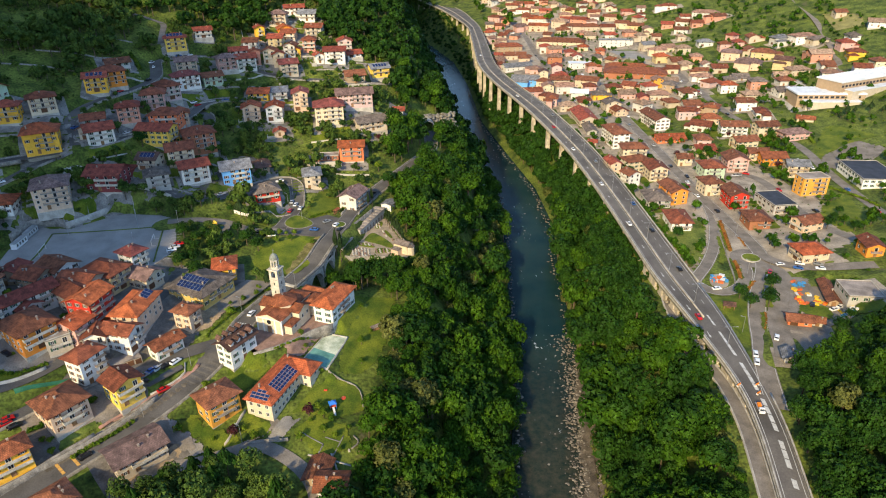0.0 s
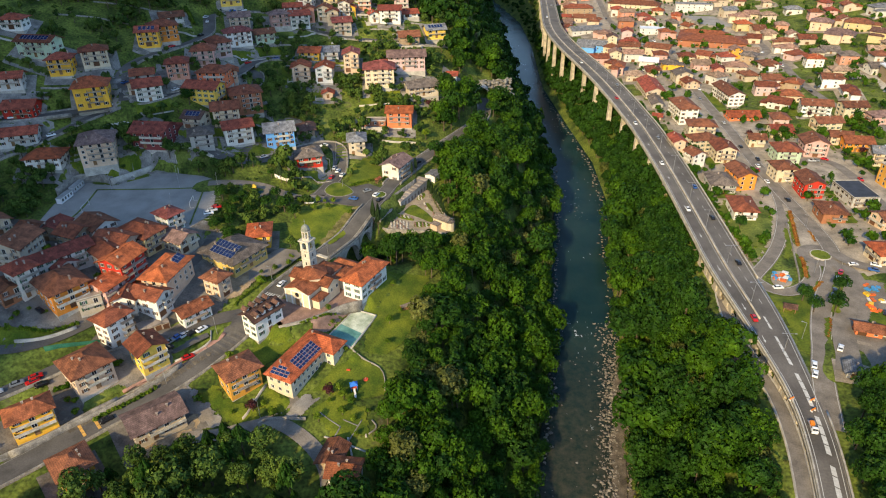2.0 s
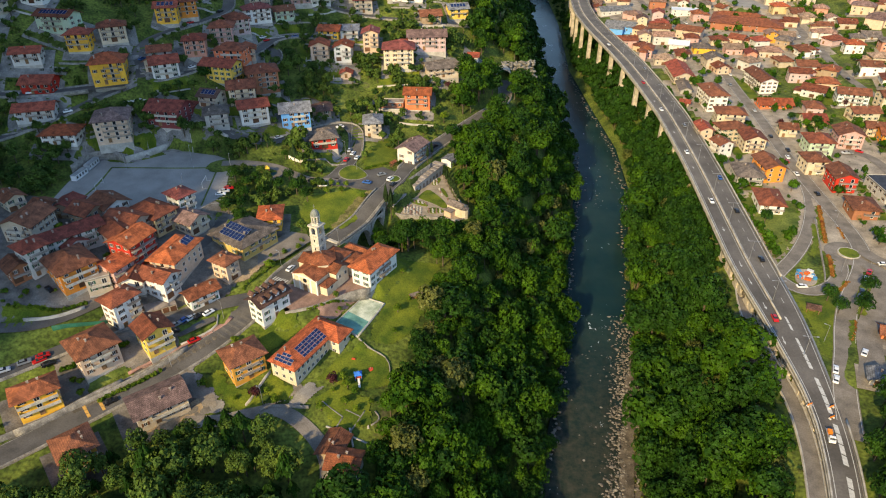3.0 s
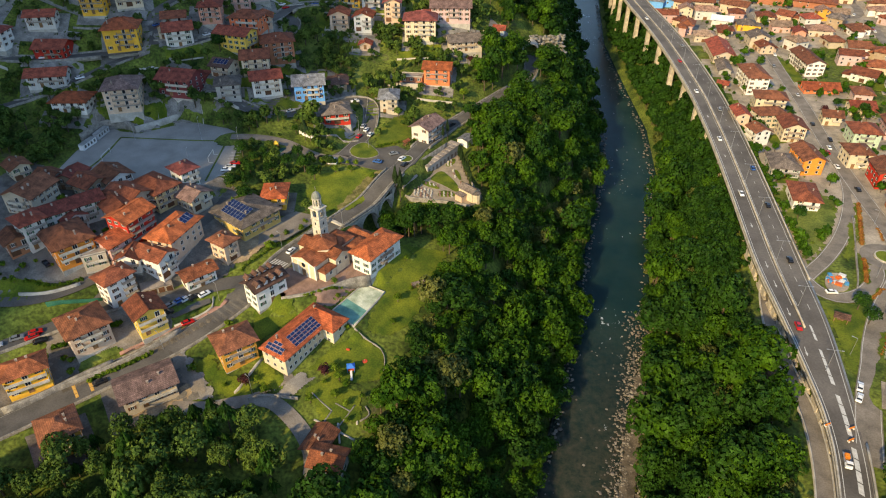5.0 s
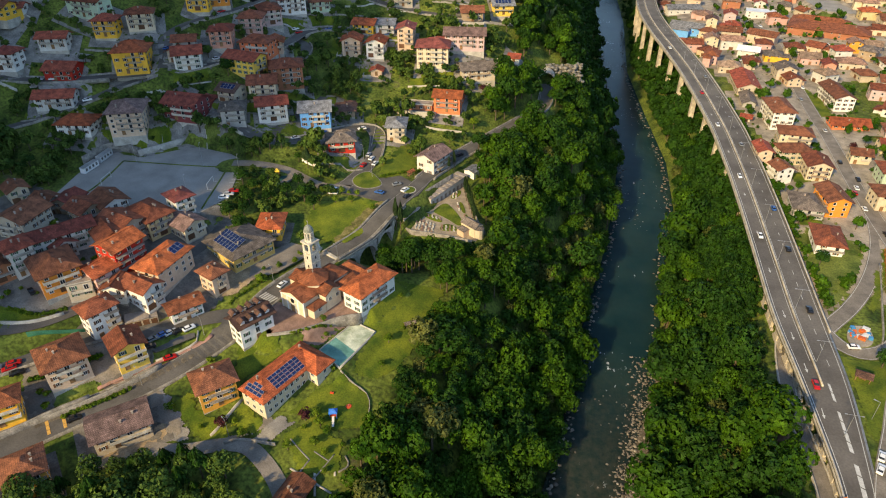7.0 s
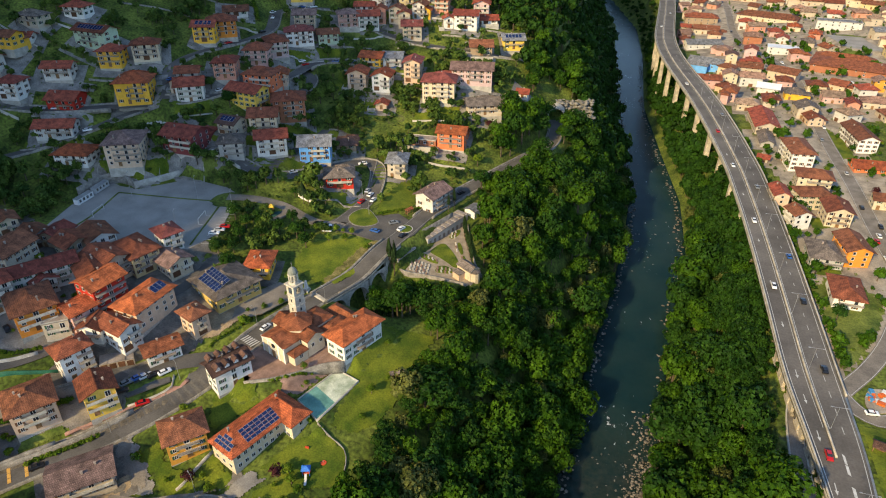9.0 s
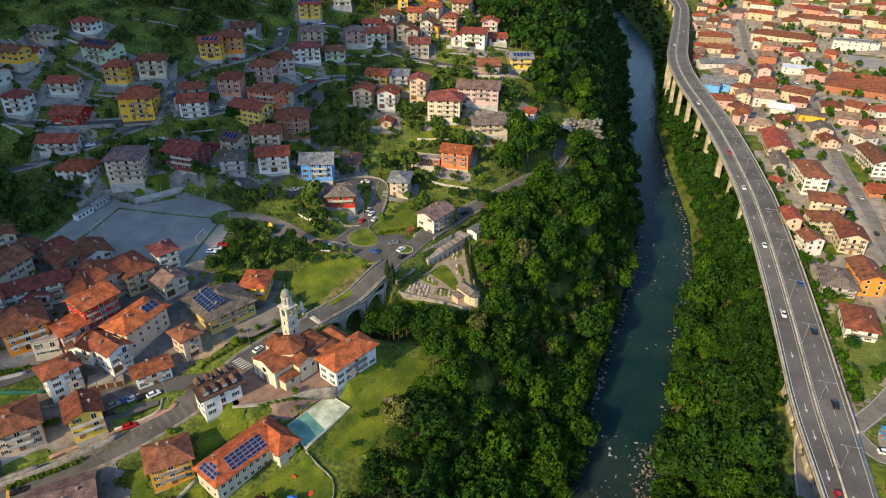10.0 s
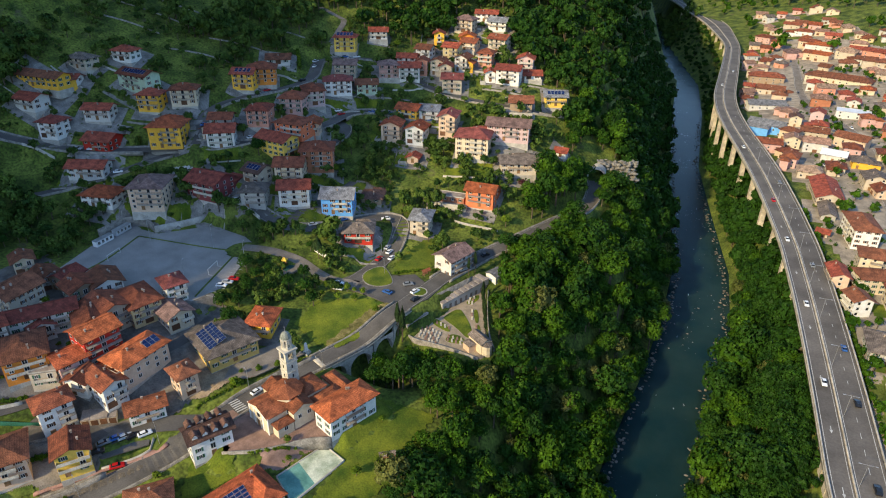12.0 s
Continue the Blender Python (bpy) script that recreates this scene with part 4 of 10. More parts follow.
house(-115.4, 195.3, 9.0, 3.9, 3, -14, "white", "red_brown", "gable", "near")
house(-123.6, 193.7, 4.1, 4.3, 2, 13, "white", "red_brown", "gable", "near")
house(-101.6, 196.5, 3.5, 9.9, 2, -37, "white", "rust", "gable", "near")
house(-122.6, 182.0, 5.4, 7.5, 4, -25, "white", "red_brown", "hip", "near")
house(-97.1, 209.2, 6.9, 5.3, 3, -22, "peach", "brown", "hip", "near")
house(-179.5, 226.9, 7.3, 6.2, 2, -13, "grey", "brown", "gable", "near")
house(-171.7, 229.8, 6.4, 7.0, 2, 6, "tan", "dark_red", "gable", "near")
house(-162.7, 187.5, 6.0, 4.7, 2, -33, "rust", "brown", "gable", "near")
house(-198.1, 231.1, 6.5, 4.2, 2, -29, "cream", "brown", "gable", "near")
house(-123.3, 164.7, 11.5, 11.0, 3, -36, "peach", "brown", "hip", "near")
house(-108.0, 174.8, 8.5, 7.9, 3, -37, "lemon", "red_brown", "gable", "near")
house(-130.6, 145.7, 6.3, 10.8, 3, -46, "yellow", "rust", "hip", "near")
house(-110.4, 132.4, 8.8, 8.1, 3, -41, "ochre", "brown", "hip", "near")
house(-96.5, 153.0, 14.5, 9.5, 2, 45, "beige", "mauve", "gable", "near")
house(-75.9, 171.4, 8.4, 10.3, 3, -44, "ochre", "brown", "hip", "near")
house(-34.0, 141.1, 7.7, 5.7, 2, -2, "white", "rust", "gable", "near")
house(-39.3, 147.4, 3.5, 7.6, 1, -10, "tan", "brown", "gable", "near")
house(-75.1, 194.6, 6.3, 11.3, 3, -31, "white", "dark_brown", "dormer", "near")
house(-98.3, 229.6, 17.3, 16.5, 2, -26, "maize", "grey_brown", "hip", "near", (7, 2, -0.32, 0.36))
house(-93.7, 246.1, 7.9, 10.4, 2, 16, "yellow", "red_orange", "hip", "near")
house(-46.4, 314.0, 8.5, 12.5, 3, -19, "pale_grey", "mauve", "gable", "near")
house(-279.6, 317.6, 29.8, 8.0, 2, 3, "yellow", "brown", "gable", "hill")
house(-272.1, 338.4, 12.3, 8.0, 2, -3, "beige", "grey_brown", "hip", "hill")
house(-259.2, 355.6, 11.0, 8.0, 2, 8, "white", "red", "hip", "hill")
house(-239.0, 342.6, 19.2, 9.0, 3, -3, "pale_green", "red_brown", "gable", "hill", True)
house(-269.0, 327.6, 6.2, 6.0, 1, 17, "white", "red", "gable", "hill")
house(-273.5, 305.0, 12.0, 9.0, 2, 3, "pale_grey", "red", "gable", "hill")
house(-255.2, 299.9, 9.2, 9.0, 3, 11, "white", "dark_red", "hip", "hill")
house(-243.0, 318.2, 12.5, 8.0, 2, 21, "pale_grey", "red", "gable", "hill")
house(-224.1, 334.8, 10.5, 9.0, 3, 17, "yellow", "red", "hip", "hill")
house(-211.8, 345.4, 12.1, 9.0, 3, 32, "cream", "red_brown", "hip", "hill")
house(-202.2, 321.4, 15.0, 13.0, 4, 24, "yellow", "red_orange", "hip", "hill")
house(-231.7, 306.8, 13.5, 11.0, 2, 11, "red", "red", "gable", "hill")
house(-178.1, 331.1, 12.3, 11.0, 3, 32, "white", "red", "gable", "hill")
house(-183.7, 330.5, 4.3, 7.0, 2, 6, "beige", "red_brown", "gable", "hill")
house(-225.2, 290.9, 16.4, 9.0, 2, 22, "pale_grey", "red", "gable", "hill")
house(-206.0, 280.1, 14.5, 11.0, 2, 13, "white", "red_orange", "hip", "hill")
house(-184.3, 287.9, 13.9, 15.0, 4, 25, "peach", "mauve", "hip", "hill")
house(-164.6, 304.5, 15.8, 13.0, 3, -1, "maroon", "dark_red", "gable", "hill")
house(-195.3, 374.1, 10.7, 9.0, 3, 19, "yellow", "red", "gable", "hill", True)
house(-192.3, 385.2, 14.3, 11.0, 3, 33, "orange", "red_brown", "hip", "hill")
house(-197.5, 408.1, 12.2, 9.0, 1, 32, "pale_grey", "brown", "gable", "hill")
house(-174.6, 446.7, 12.3, 9.0, 3, 21, "lemon", "red", "hip", "hill", True)
house(-163.5, 469.0, 10.3, 7.0, 2, 24, "white", "red", "gable", "hill")
house(-161.7, 424.1, 11.6, 9.0, 3, 23, "beige", "mauve", "gable", "hill")
house(-157.8, 408.2, 14.6, 9.0, 3, 32, "white", "crimson", "hip", "hill")
house(-145.4, 419.4, 11.0, 8.0, 2, 30, "pale_green", "brown", "gable", "hill")
house(-141.0, 438.8, 10.9, 8.0, 3, 29, "pink", "mauve", "hip", "hill")
house(-129.2, 443.1, 11.5, 9.0, 3, 23, "white", "red", "gable", "hill")
house(-165.0, 374.7, 11.5, 11.0, 3, 17, "pink", "red_brown", "hip", "hill")
house(-162.8, 390.0, 10.0, 13.0, 3, 40, "mauve_wall", "red_brown", "hip", "hill")
house(-170.4, 351.8, 10.2, 9.0, 3, 23, "salmon", "red", "hip", "hill")
house(-151.6, 354.5, 14.5, 11.0, 3, 3, "coral", "red_brown", "hip", "hill")
house(-148.1, 365.2, 7.8, 8.0, 2, 22, "peach", "orange", "gable", "hill")
house(-151.9, 340.2, 17.3, 10.0, 3, -8, "lemon", "red", "gable", "hill")
house(-183.7, 339.0, 9.9, 8.0, 2, 26, "grey", "red_brown", "gable", "hill")
house(-149.2, 319.6, 9.0, 9.0, 2, -6, "beige", "dark_brown", "gable", "hill", True)
house(-137.6, 329.6, 12.3, 11.0, 3, 24, "cream", "red_brown", "gable", "hill")
house(-132.7, 345.8, 14.7, 12.0, 4, 29, "brick", "red_brown", "hip", "hill")
house(-127.6, 317.7, 13.0, 10.0, 3, 30, "white", "red", "gable", "hill")
house(-142.3, 307.6, 9.8, 10.0, 3, 25, "grey", "grey_brown", "hip", "hill")
house(-108.8, 325.1, 13.5, 12.0, 3, 22, "blue", "slate", "gable", "hill")
house(-90.4, 311.1, 11.6, 9.0, 2, 25, "red", "grey_brown", "hip", "hill")
house(-100.7, 342.9, 8.5, 9.0, 1, 18, "tan", "dark_brown", "hip", "hill")
house(-70.9, 334.8, 7.7, 11.0, 3, 13, "beige", "slate", "hip", "hill")
house(-119.3, 508.6, 11.8, 9.0, 3, -0, "beige", "mauve", "hip", "hill")
house(-110.3, 524.6, 13.5, 7.0, 2, 12, "white", "red", "gable", "hill")
house(-99.6, 519.5, 11.4, 9.0, 2, -0, "white", "slate", "gable", "hill")
house(-129.0, 486.7, 5.6, 7.0, 3, 22, "yellow", "red", "gable", "hill")
house(-113.0, 495.8, 8.5, 9.0, 2, 19, "orange", "orange", "gable", "hill")
house(-90.8, 495.4, 10.7, 9.0, 3, -5, "beige", "red_brown", "gable", "hill")
house(-115.1, 475.9, 9.0, 8.0, 3, -0, "straw", "red", "gable", "hill")
house(-108.7, 490.3, 8.9, 8.0, 2, -1, "peach", "red_brown", "gable", "hill")
house(-92.2, 475.8, 8.0, 8.0, 3, 5, "salmon", "red_brown", "hip", "hill")
house(-67.7, 478.3, 8.6, 9.0, 3, 11, "mauve_wall", "red", "gable", "hill")
house(-72.4, 460.9, 13.2, 9.0, 3, 5, "white", "dark_red", "gable", "hill")
house(-83.3, 458.3, 3.7, 6.0, 2, 21, "white", "red", "gable", "hill")
house(-61.4, 472.0, 9.1, 8.0, 1, 21, "white", "red", "gable", "hill")
house(-131.4, 470.6, 8.8, 8.0, 2, -0, "white", "brown", "gable", "hill")
house(-136.9, 456.0, 10.5, 7.0, 2, 16, "white", "red", "gable", "hill")
house(-125.1, 452.3, 5.7, 7.0, 3, 19, "salmon", "red_brown", "gable", "hill")
house(-115.7, 456.2, 7.3, 8.0, 3, 5, "beige", "brown", "gable", "hill")
house(-109.6, 452.6, 6.3, 7.0, 3, 18, "cream", "red", "gable", "hill")
house(-103.4, 465.4, 7.1, 8.0, 3, -2, "pale_grey", "brown", "gable", "hill")
house(-99.8, 465.2, 3.5, 5.0, 2, 11, "yellow", "orange", "gable", "hill")
house(-101.4, 443.3, 10.6, 9.0, 3, 19, "beige", "crimson", "gable", "hill")
house(-57.0, 437.0, 11.5, 10.0, 2, 17, "tan", "brown", "gable", "hill")
house(-42.6, 456.2, 11.6, 10.0, 2, 21, "lemon", "slate", "gable", "hill", True)
house(-114.7, 413.0, 11.5, 9.0, 2, 2, "yellow", "red_orange", "gable", "hill")
house(-103.8, 417.3, 10.0, 9.0, 2, 11, "white", "slate", "gable", "hill")
house(-115.5, 393.1, 9.3, 10.0, 3, 14, "peach", "red_orange", "gable", "hill")
house(-102.0, 395.8, 9.0, 10.0, 3, 8, "white", "red_orange", "gable", "hill")
house(-87.6, 405.5, 8.0, 10.0, 4, 11, "peach", "crimson", "gable", "hill")
house(-54.7, 409.9, 21.2, 11.0, 3, 11, "mauve_wall", "mauve", "gable", "hill")
house(-68.8, 394.8, 16.4, 13.0, 4, 11, "cream", "crimson", "hip", "hill")
house(-43.7, 392.6, 17.3, 10.0, 2, 24, "beige", "grey_brown", "gable", "hill")
house(-52.3, 364.4, 13.0, 9.0, 3, 4, "coral", "orange", "gable", "hill")
house(-67.5, 361.4, 14.5, 5.0, 1, 5, "brick", "flat", "flat", "hill")
house(-97.3, 381.6, 3.5, 4.0, 1, 11, "peach", "red", "gable", "hill")
house(-27.6, 419.7, 4.5, 4.0, 1, 0, "white", "red", "gable", "hill")
house(112.6, 504.0, 32.6, 13.4, 2, -87, "beige", "red", "gable", "east")
house(111.7, 479.5, 23.7, 7.2, 1, -90, "grey", "grey_brown", "gable", "east")
house(123.8, 448.1, 22.3, 11.7, 4, -82, "white", "brown", "hip", "east")
house(107.9, 447.6, 5.1, 4.0, 1, -15, "beige", "red", "gable", "east")
house(126.7, 412.7, 15.7, 11.0, 4, -2, "cream", "brown", "hip", "east")
house(124.1, 397.1, 14.7, 10.0, 3, 16, "cream", "brown", "hip", "east")
house(109.2, 395.0, 11.9, 6.7, 3, -83, "peach", "red", "gable", "east")
house(115.2, 374.1, 8.5, 7.9, 3, -68, "white", "brown", "gable", "east")
house(132.8, 382.6, 13.1, 10.9, 3, -87, "cream", "red_brown", "gable", "east")
house(122.0, 344.7, 15.6, 12.3, 2, -90, "grey", "grey_brown", "hip", "east")
house(133.1, 349.0, 15.8, 9.7, 3, -80, "orange", "brown", "gable", "east")
house(125.1, 316.2, 16.3, 10.4, 2, 88, "white", "red_brown", "hip", "east")
house(162.7, 449.8, 19.6, 11.0, 1, 4, "coral", "red_orange", "gable", "east")
house(157.8, 404.4, 9.0, 8.0, 2, -2, "cream", "brown", "gable", "east")
house(167.3, 382.7, 12.6, 13.0, 3, 1, "pale_green", "red_brown", "hip", "east")
house(157.3, 357.7, 10.2, 11.0, 3, 6, "cream", "brown", "hip", "east")
house(162.8, 485.8, 27.4, 11.0, 3, -81, "white", "brown", "gable", "east")
house(210.7, 457.2, 17.8, 11.0, 3, -9, "white", "brown", "gable", "east")
house(232.0, 452.9, 14.8, 10.0, 3, 6, "cream", "brown", "gable", "east")
house(248.3, 443.9, 18.3, 10.0, 2, 9, "pink", "mauve", "hip", "east")
house(209.1, 433.3, 15.7, 10.0, 2, 10, "cream", "brown", "gable", "east")
house(208.1, 409.9, 11.7, 9.0, 2, -7, "peach", "brown", "gable", "east")
house(186.8, 394.0, 12.9, 13.0, 3, -4, "pink", "brown", "gable", "east")
house(213.7, 401.0, 14.9, 11.0, 2, -2, "orange", "rust", "gable", "east")
house(218.7, 379.6, 12.1, 10.0, 3, -9, "cream", "slate", "gable", "east")
house(213.3, 351.4, 8.9, 15.5, 4, -84, "ochre", "flat", "flat", "east")
house(164.7, 339.5, 14.0, 9.9, 3, -90, "red", "brown", "gable", "east")
house(184.8, 332.9, 20.0, 13.2, 2, -84, "grey", "dark", "flat", "east")
house(164.9, 312.3, 12.6, 10.6, 2, 88, "rust", "brown", "hip", "east")
house(187.1, 303.3, 9.1, 12.1, 2, -74, "peach", "brown", "gable", "east")
house(172.2, 271.8, 10.8, 13.0, 2, -83, "cream", "red_orange", "hip", "east")
house(257.1, 367.9, 32.7, 22.1, 2, 84, "white", "dark", "flat", "east")
house(198.5, 269.0, 10.6, 7.3, 2, 82, "orange", "red_brown", "gable", "east")
house(142.9, 220.7, 8.7, 5.0, 1, -13, "coral", "brown", "gable", "east")
house(165.5, 240.6, 17.6, 3.7, 1, 75, "tan", "brown", "gable", "east")
house(173.5, 233.5, 13.2, 13.9, 1, 83, "grey", "flat", "flat", "east")
house(149.7, 219.3, 3.5, 3.0, 1, -24, "grey", "brown", "gable", "east")
house(126.9, 195.7, 4.0, 5.0, 1, -16, "grey", "slate", "gable", "east")
house(81.5, 1000.9, 17.1, 9.0, 3, -26, "pink", "red_brown", "gable", "far")
house(95.7, 1031.5, 13.4, 8.0, 2, -19, "beige", "brown", "gable", "far")
house(124.0, 1017.0, 19.2, 9.0, 2, -14, "white", "red_brown", "gable", "far")
house(127.3, 959.9, 19.0, 9.0, 3, -23, "peach", "red_brown", "gable", "far")
house(142.0, 936.2, 20.8, 10.0, 3, -20, "pale_grey", "orange", "gable", "far")
house(110.3, 923.6, 17.2, 9.0, 3, 15, "pink", "mauve", "hip", "far")
house(126.2, 911.3, 9.9, 9.0, 3, -19, "peach", "red_brown", "gable", "far")
house(136.9, 899.8, 15.3, 9.0, 3, -24, "peach", "orange", "gable", "far")
house(159.8, 906.4, 18.5, 11.0, 3, -21, "beige", "brown", "gable", "far")
house(173.5, 941.3, 15.8, 9.0, 2, -4, "peach", "rust", "gable", "far")
house(183.2, 894.9, 19.6, 9.0, 3, -31, "salmon", "red", "gable", "far")
house(174.3, 876.1, 16.9, 9.0, 2, -4, "pale_grey", "brown", "gable", "far")
house(158.4, 870.9, 15.4, 9.0, 2, -4, "beige", "brown", "hip", "far")
house(191.1, 859.0, 21.3, 11.0, 2, -4, "beige", "brown", "hip", "far")
house(206.3, 833.8, 15.2, 9.0, 3, -4, "beige", "red_brown", "gable", "far")
house(182.7, 819.8, 12.4, 8.0, 2, -3, "beige", "brown", "gable", "far")
house(225.7, 839.6, 14.6, 9.0, 3, -24, "cream", "brown", "gable", "far")
house(238.0, 823.3, 16.7, 9.0, 2, -20, "straw", "brown", "gable", "far")
house(242.9, 890.7, 11.8, 8.0, 2, -4, "pink", "red", "gable", "far")
house(261.2, 889.8, 8.9, 8.0, 2, -4, "pale_grey", "brown", "gable", "far")
house(255.1, 863.8, 7.3, 8.0, 2, -4, "white", "brown", "gable", "far")
house(224.2, 880.3, 22.4, 9.0, 2, -27, "beige", "brown", "gable", "far")
house(269.3, 802.7, 11.8, 9.0, 2, -15, "salmon", "red", "gable", "far")
house(285.8, 798.9, 13.2, 9.0, 2, -25, "pale_grey", "brown", "gable", "far")
house(290.1, 870.8, 18.2, 9.0, 2, -5, "white", "red_brown", "gable", "far")
house(230.9, 775.7, 9.8, 8.0, 3, 8, "beige", "brown", "hip", "far")
house(246.0, 766.5, 8.3, 8.0, 2, -3, "beige", "brown", "gable", "far")
house(227.3, 735.2, 12.9, 9.0, 3, 13, "beige", "slate", "gable", "far")
house(233.1, 707.6, 10.6, 9.0, 3, -3, "cream", "red_brown", "gable", "far")
house(226.9, 683.0, 12.3, 9.0, 3, 4, "straw", "red_orange", "gable", "far")
house(225.6, 802.1, 13.3, 9.0, 2, 6, "salmon", "brown", "gable", "far")
house(146.3, 812.6, 54.9, 15.0, 2, -17, "cream", "brown", "hip", "far")
house(83.9, 818.8, 30.6, 13.0, 3, 4, "tan", "red_brown", "gable", "far")
house(87.7, 774.7, 21.7, 11.0, 2, -3, "beige", "brown", "gable", "far")
house(82.5, 715.2, 29.2, 11.0, 2, 17, "pale_grey", "slate", "gable", "far")
house(82.5, 635.6, 23.8, 11.0, 3, -15, "blue", "slate", "gable", "far")
house(103.1, 658.8, 7.3, 9.0, 3, -3, "cream", "dark_brown", "gable", "far")
house(82.4, 585.8, 14.8, 9.0, 3, 6, "pink", "red_brown", "gable", "far")
house(98.4, 598.6, 8.7, 9.0, 3, -2, "cream", "brown", "gable", "far")
house(95.0, 574.2, 8.0, 8.0, 2, -17, "peach", "red_brown", "gable", "far")
house(131.4, 769.2, 14.0, 9.0, 3, 12, "salmon", "brown", "gable", "far")
house(123.7, 788.1, 10.8, 9.0, 3, -3, "pale_grey", "red", "gable", "far")
house(125.7, 729.6, 14.2, 11.0, 3, -3, "brick", "red_brown", "hip", "far")
house(146.1, 691.9, 23.7, 13.0, 2, -6, "pale_grey", "pale", "flat", "far")
house(114.4, 628.7, 16.6, 9.0, 2, -3, "beige", "brown", "gable", "far")
house(112.6, 593.1, 14.1, 9.0, 3, -2, "pale_grey", "brown", "gable", "far")
house(136.6, 608.0, 19.3, 10.0, 3, -26, "peach", "brown", "gable", "far")
house(134.0, 586.4, 8.9, 9.0, 3, -2, "pink", "red_brown", "gable", "far")
house(122.9, 575.3, 12.9, 8.0, 2, -12, "pale_grey", "pale", "gable", "far")
house(138.6, 566.7, 11.1, 10.0, 2, -2, "yellow", "grey_brown", "gable", "far")
house(140.5, 529.3, 10.7, 11.0, 3, 3, "beige", "grey_brown", "gable", "far")
house(105.9, 537.7, 12.0, 9.0, 2, -2, "beige", "brown", "gable", "far")
house(121.9, 551.6, 8.9, 9.0, 2, -2, "beige", "red_brown", "gable", "far")
house(189.6, 641.0, 56.2, 29.0, 2, -15, "brick", "rust", "hip", "far")
house(200.8, 768.2, 36.4, 11.0, 3, -6, "pale_grey", "slate", "flat", "far")
house(155.8, 587.5, 11.4, 9.0, 2, -2, "cream", "red_brown", "gable", "far")
house(171.3, 590.5, 9.8, 9.0, 2, -32, "peach", "red_brown", "gable", "far")
house(184.6, 576.9, 10.4, 9.0, 3, 10, "pale_grey", "red", "gable", "far")
house(197.3, 594.6, 7.5, 9.0, 3, -3, "ochre", "red_brown", "gable", "far")
house(210.5, 598.8, 9.8, 9.0, 2, -9, "peach", "red_brown", "gable", "far")
house(143.2, 516.1, 7.4, 9.0, 2, 11, "peach", "red_brown", "gable", "far")
house(186.8, 556.8, 15.5, 9.0, 2, -2, "beige", "red_brown", "gable", "far")
house(172.1, 550.7, 6.0, 9.0, 2, -2, "salmon", "red", "gable", "far")
house(190.9, 533.2, 9.2, 9.0, 2, 9, "beige", "brown", "gable", "far")
house(315.7, 810.8, 28.1, 10.0, 2, -28, "pale_grey", "red_brown", "gable", "far")
house(321.9, 789.2, 15.4, 8.0, 2, 15, "salmon", "brown", "gable", "far")
house(276.0, 772.7, 13.5, 9.0, 2, -22, "pale_grey", "brown", "gable", "far")
house(296.8, 784.1, 11.5, 8.0, 2, -4, "salmon", "red_brown", "gable", "far")
house(268.3, 750.0, 6.9, 8.0, 2, -3, "beige", "brown", "hip", "far")
house(255.5, 702.1, 12.2, 9.0, 3, -3, "beige", "red_brown", "hip", "far")
house(283.1, 716.6, 14.1, 9.0, 2, -3, "pale_grey", "slate", "gable", "far")
house(309.6, 696.2, 9.1, 8.0, 2, -3, "pink", "red", "hip", "far")
house(290.0, 662.9, 16.4, 11.0, 3, -27, "peach", "mauve", "hip", "far")
house(313.4, 645.5, 19.5, 11.0, 3, -28, "straw", "brown", "hip", "far")
house(291.5, 624.3, 20.5, 11.0, 3, -35, "peach", "mauve", "hip", "far")
house(318.0, 611.7, 13.5, 10.0, 3, -38, "straw", "dark_brown", "gable", "far")
house(341.8, 674.7, 15.2, 9.0, 3, 10, "pale_grey", "slate", "hip", "far")
house(358.8, 664.4, 20.0, 9.0, 3, 7, "white", "red_brown", "gable", "far")
house(367.7, 652.8, 15.8, 9.0, 2, 9, "beige", "grey_brown", "hip", "far")
house(347.9, 610.0, 17.6, 11.0, 3, -3, "salmon", "red_brown", "gable", "far")
house(318.0, 586.2, 16.8, 10.0, 2, 6, "beige", "brown", "gable", "far")
house(334.2, 562.6, 12.6, 10.0, 2, -19, "pale_grey", "red_brown", "gable", "far")
house(341.5, 584.8, 9.9, 9.0, 2, -3, "pale_grey", "brown", "gable", "far")
house(377.0, 622.3, 11.3, 10.0, 3, -3, "pink", "red", "hip", "far")
house(393.4, 640.5, 9.1, 9.0, 2, -3, "white", "grey_brown", "gable", "far")
house(374.7, 599.7, 13.0, 9.0, 2, -15, "yellow", "red_brown", "gable", "far")
house(354.8, 554.0, 11.3, 10.0, 3, -21, "white", "red_brown", "gable", "far")
house(372.2, 560.6, 9.4, 10.0, 3, -3, "cream", "brown", "hip", "far")
house(424.1, 655.4, 15.9, 11.0, 2, -26, "white", "brown", "gable", "far")
house(213.3, 561.5, 12.5, 9.0, 2, 7, "white", "brown", "hip", "far")
house(199.8, 514.9, 11.3, 10.0, 3, -2, "pale_grey", "brown", "gable", "far")
house(257.8, 536.6, 12.5, 9.0, 2, -2, "beige", "grey_brown", "gable", "far")
house(283.6, 536.5, 13.5, 11.0, 2, 6, "pale_grey", "grey_brown", "gable", "far")
house(272.4, 596.5, 11.9, 11.0, 1, -3, "grey", "grey_brown", "gable", "far")
house(265.1, 628.2, 12.5, 10.0, 2, -3, "beige", "red_brown", "gable", "far")
house(259.6, 644.1, 8.0, 9.0, 2, -3, "pale_grey", "red_brown", "gable", "far")
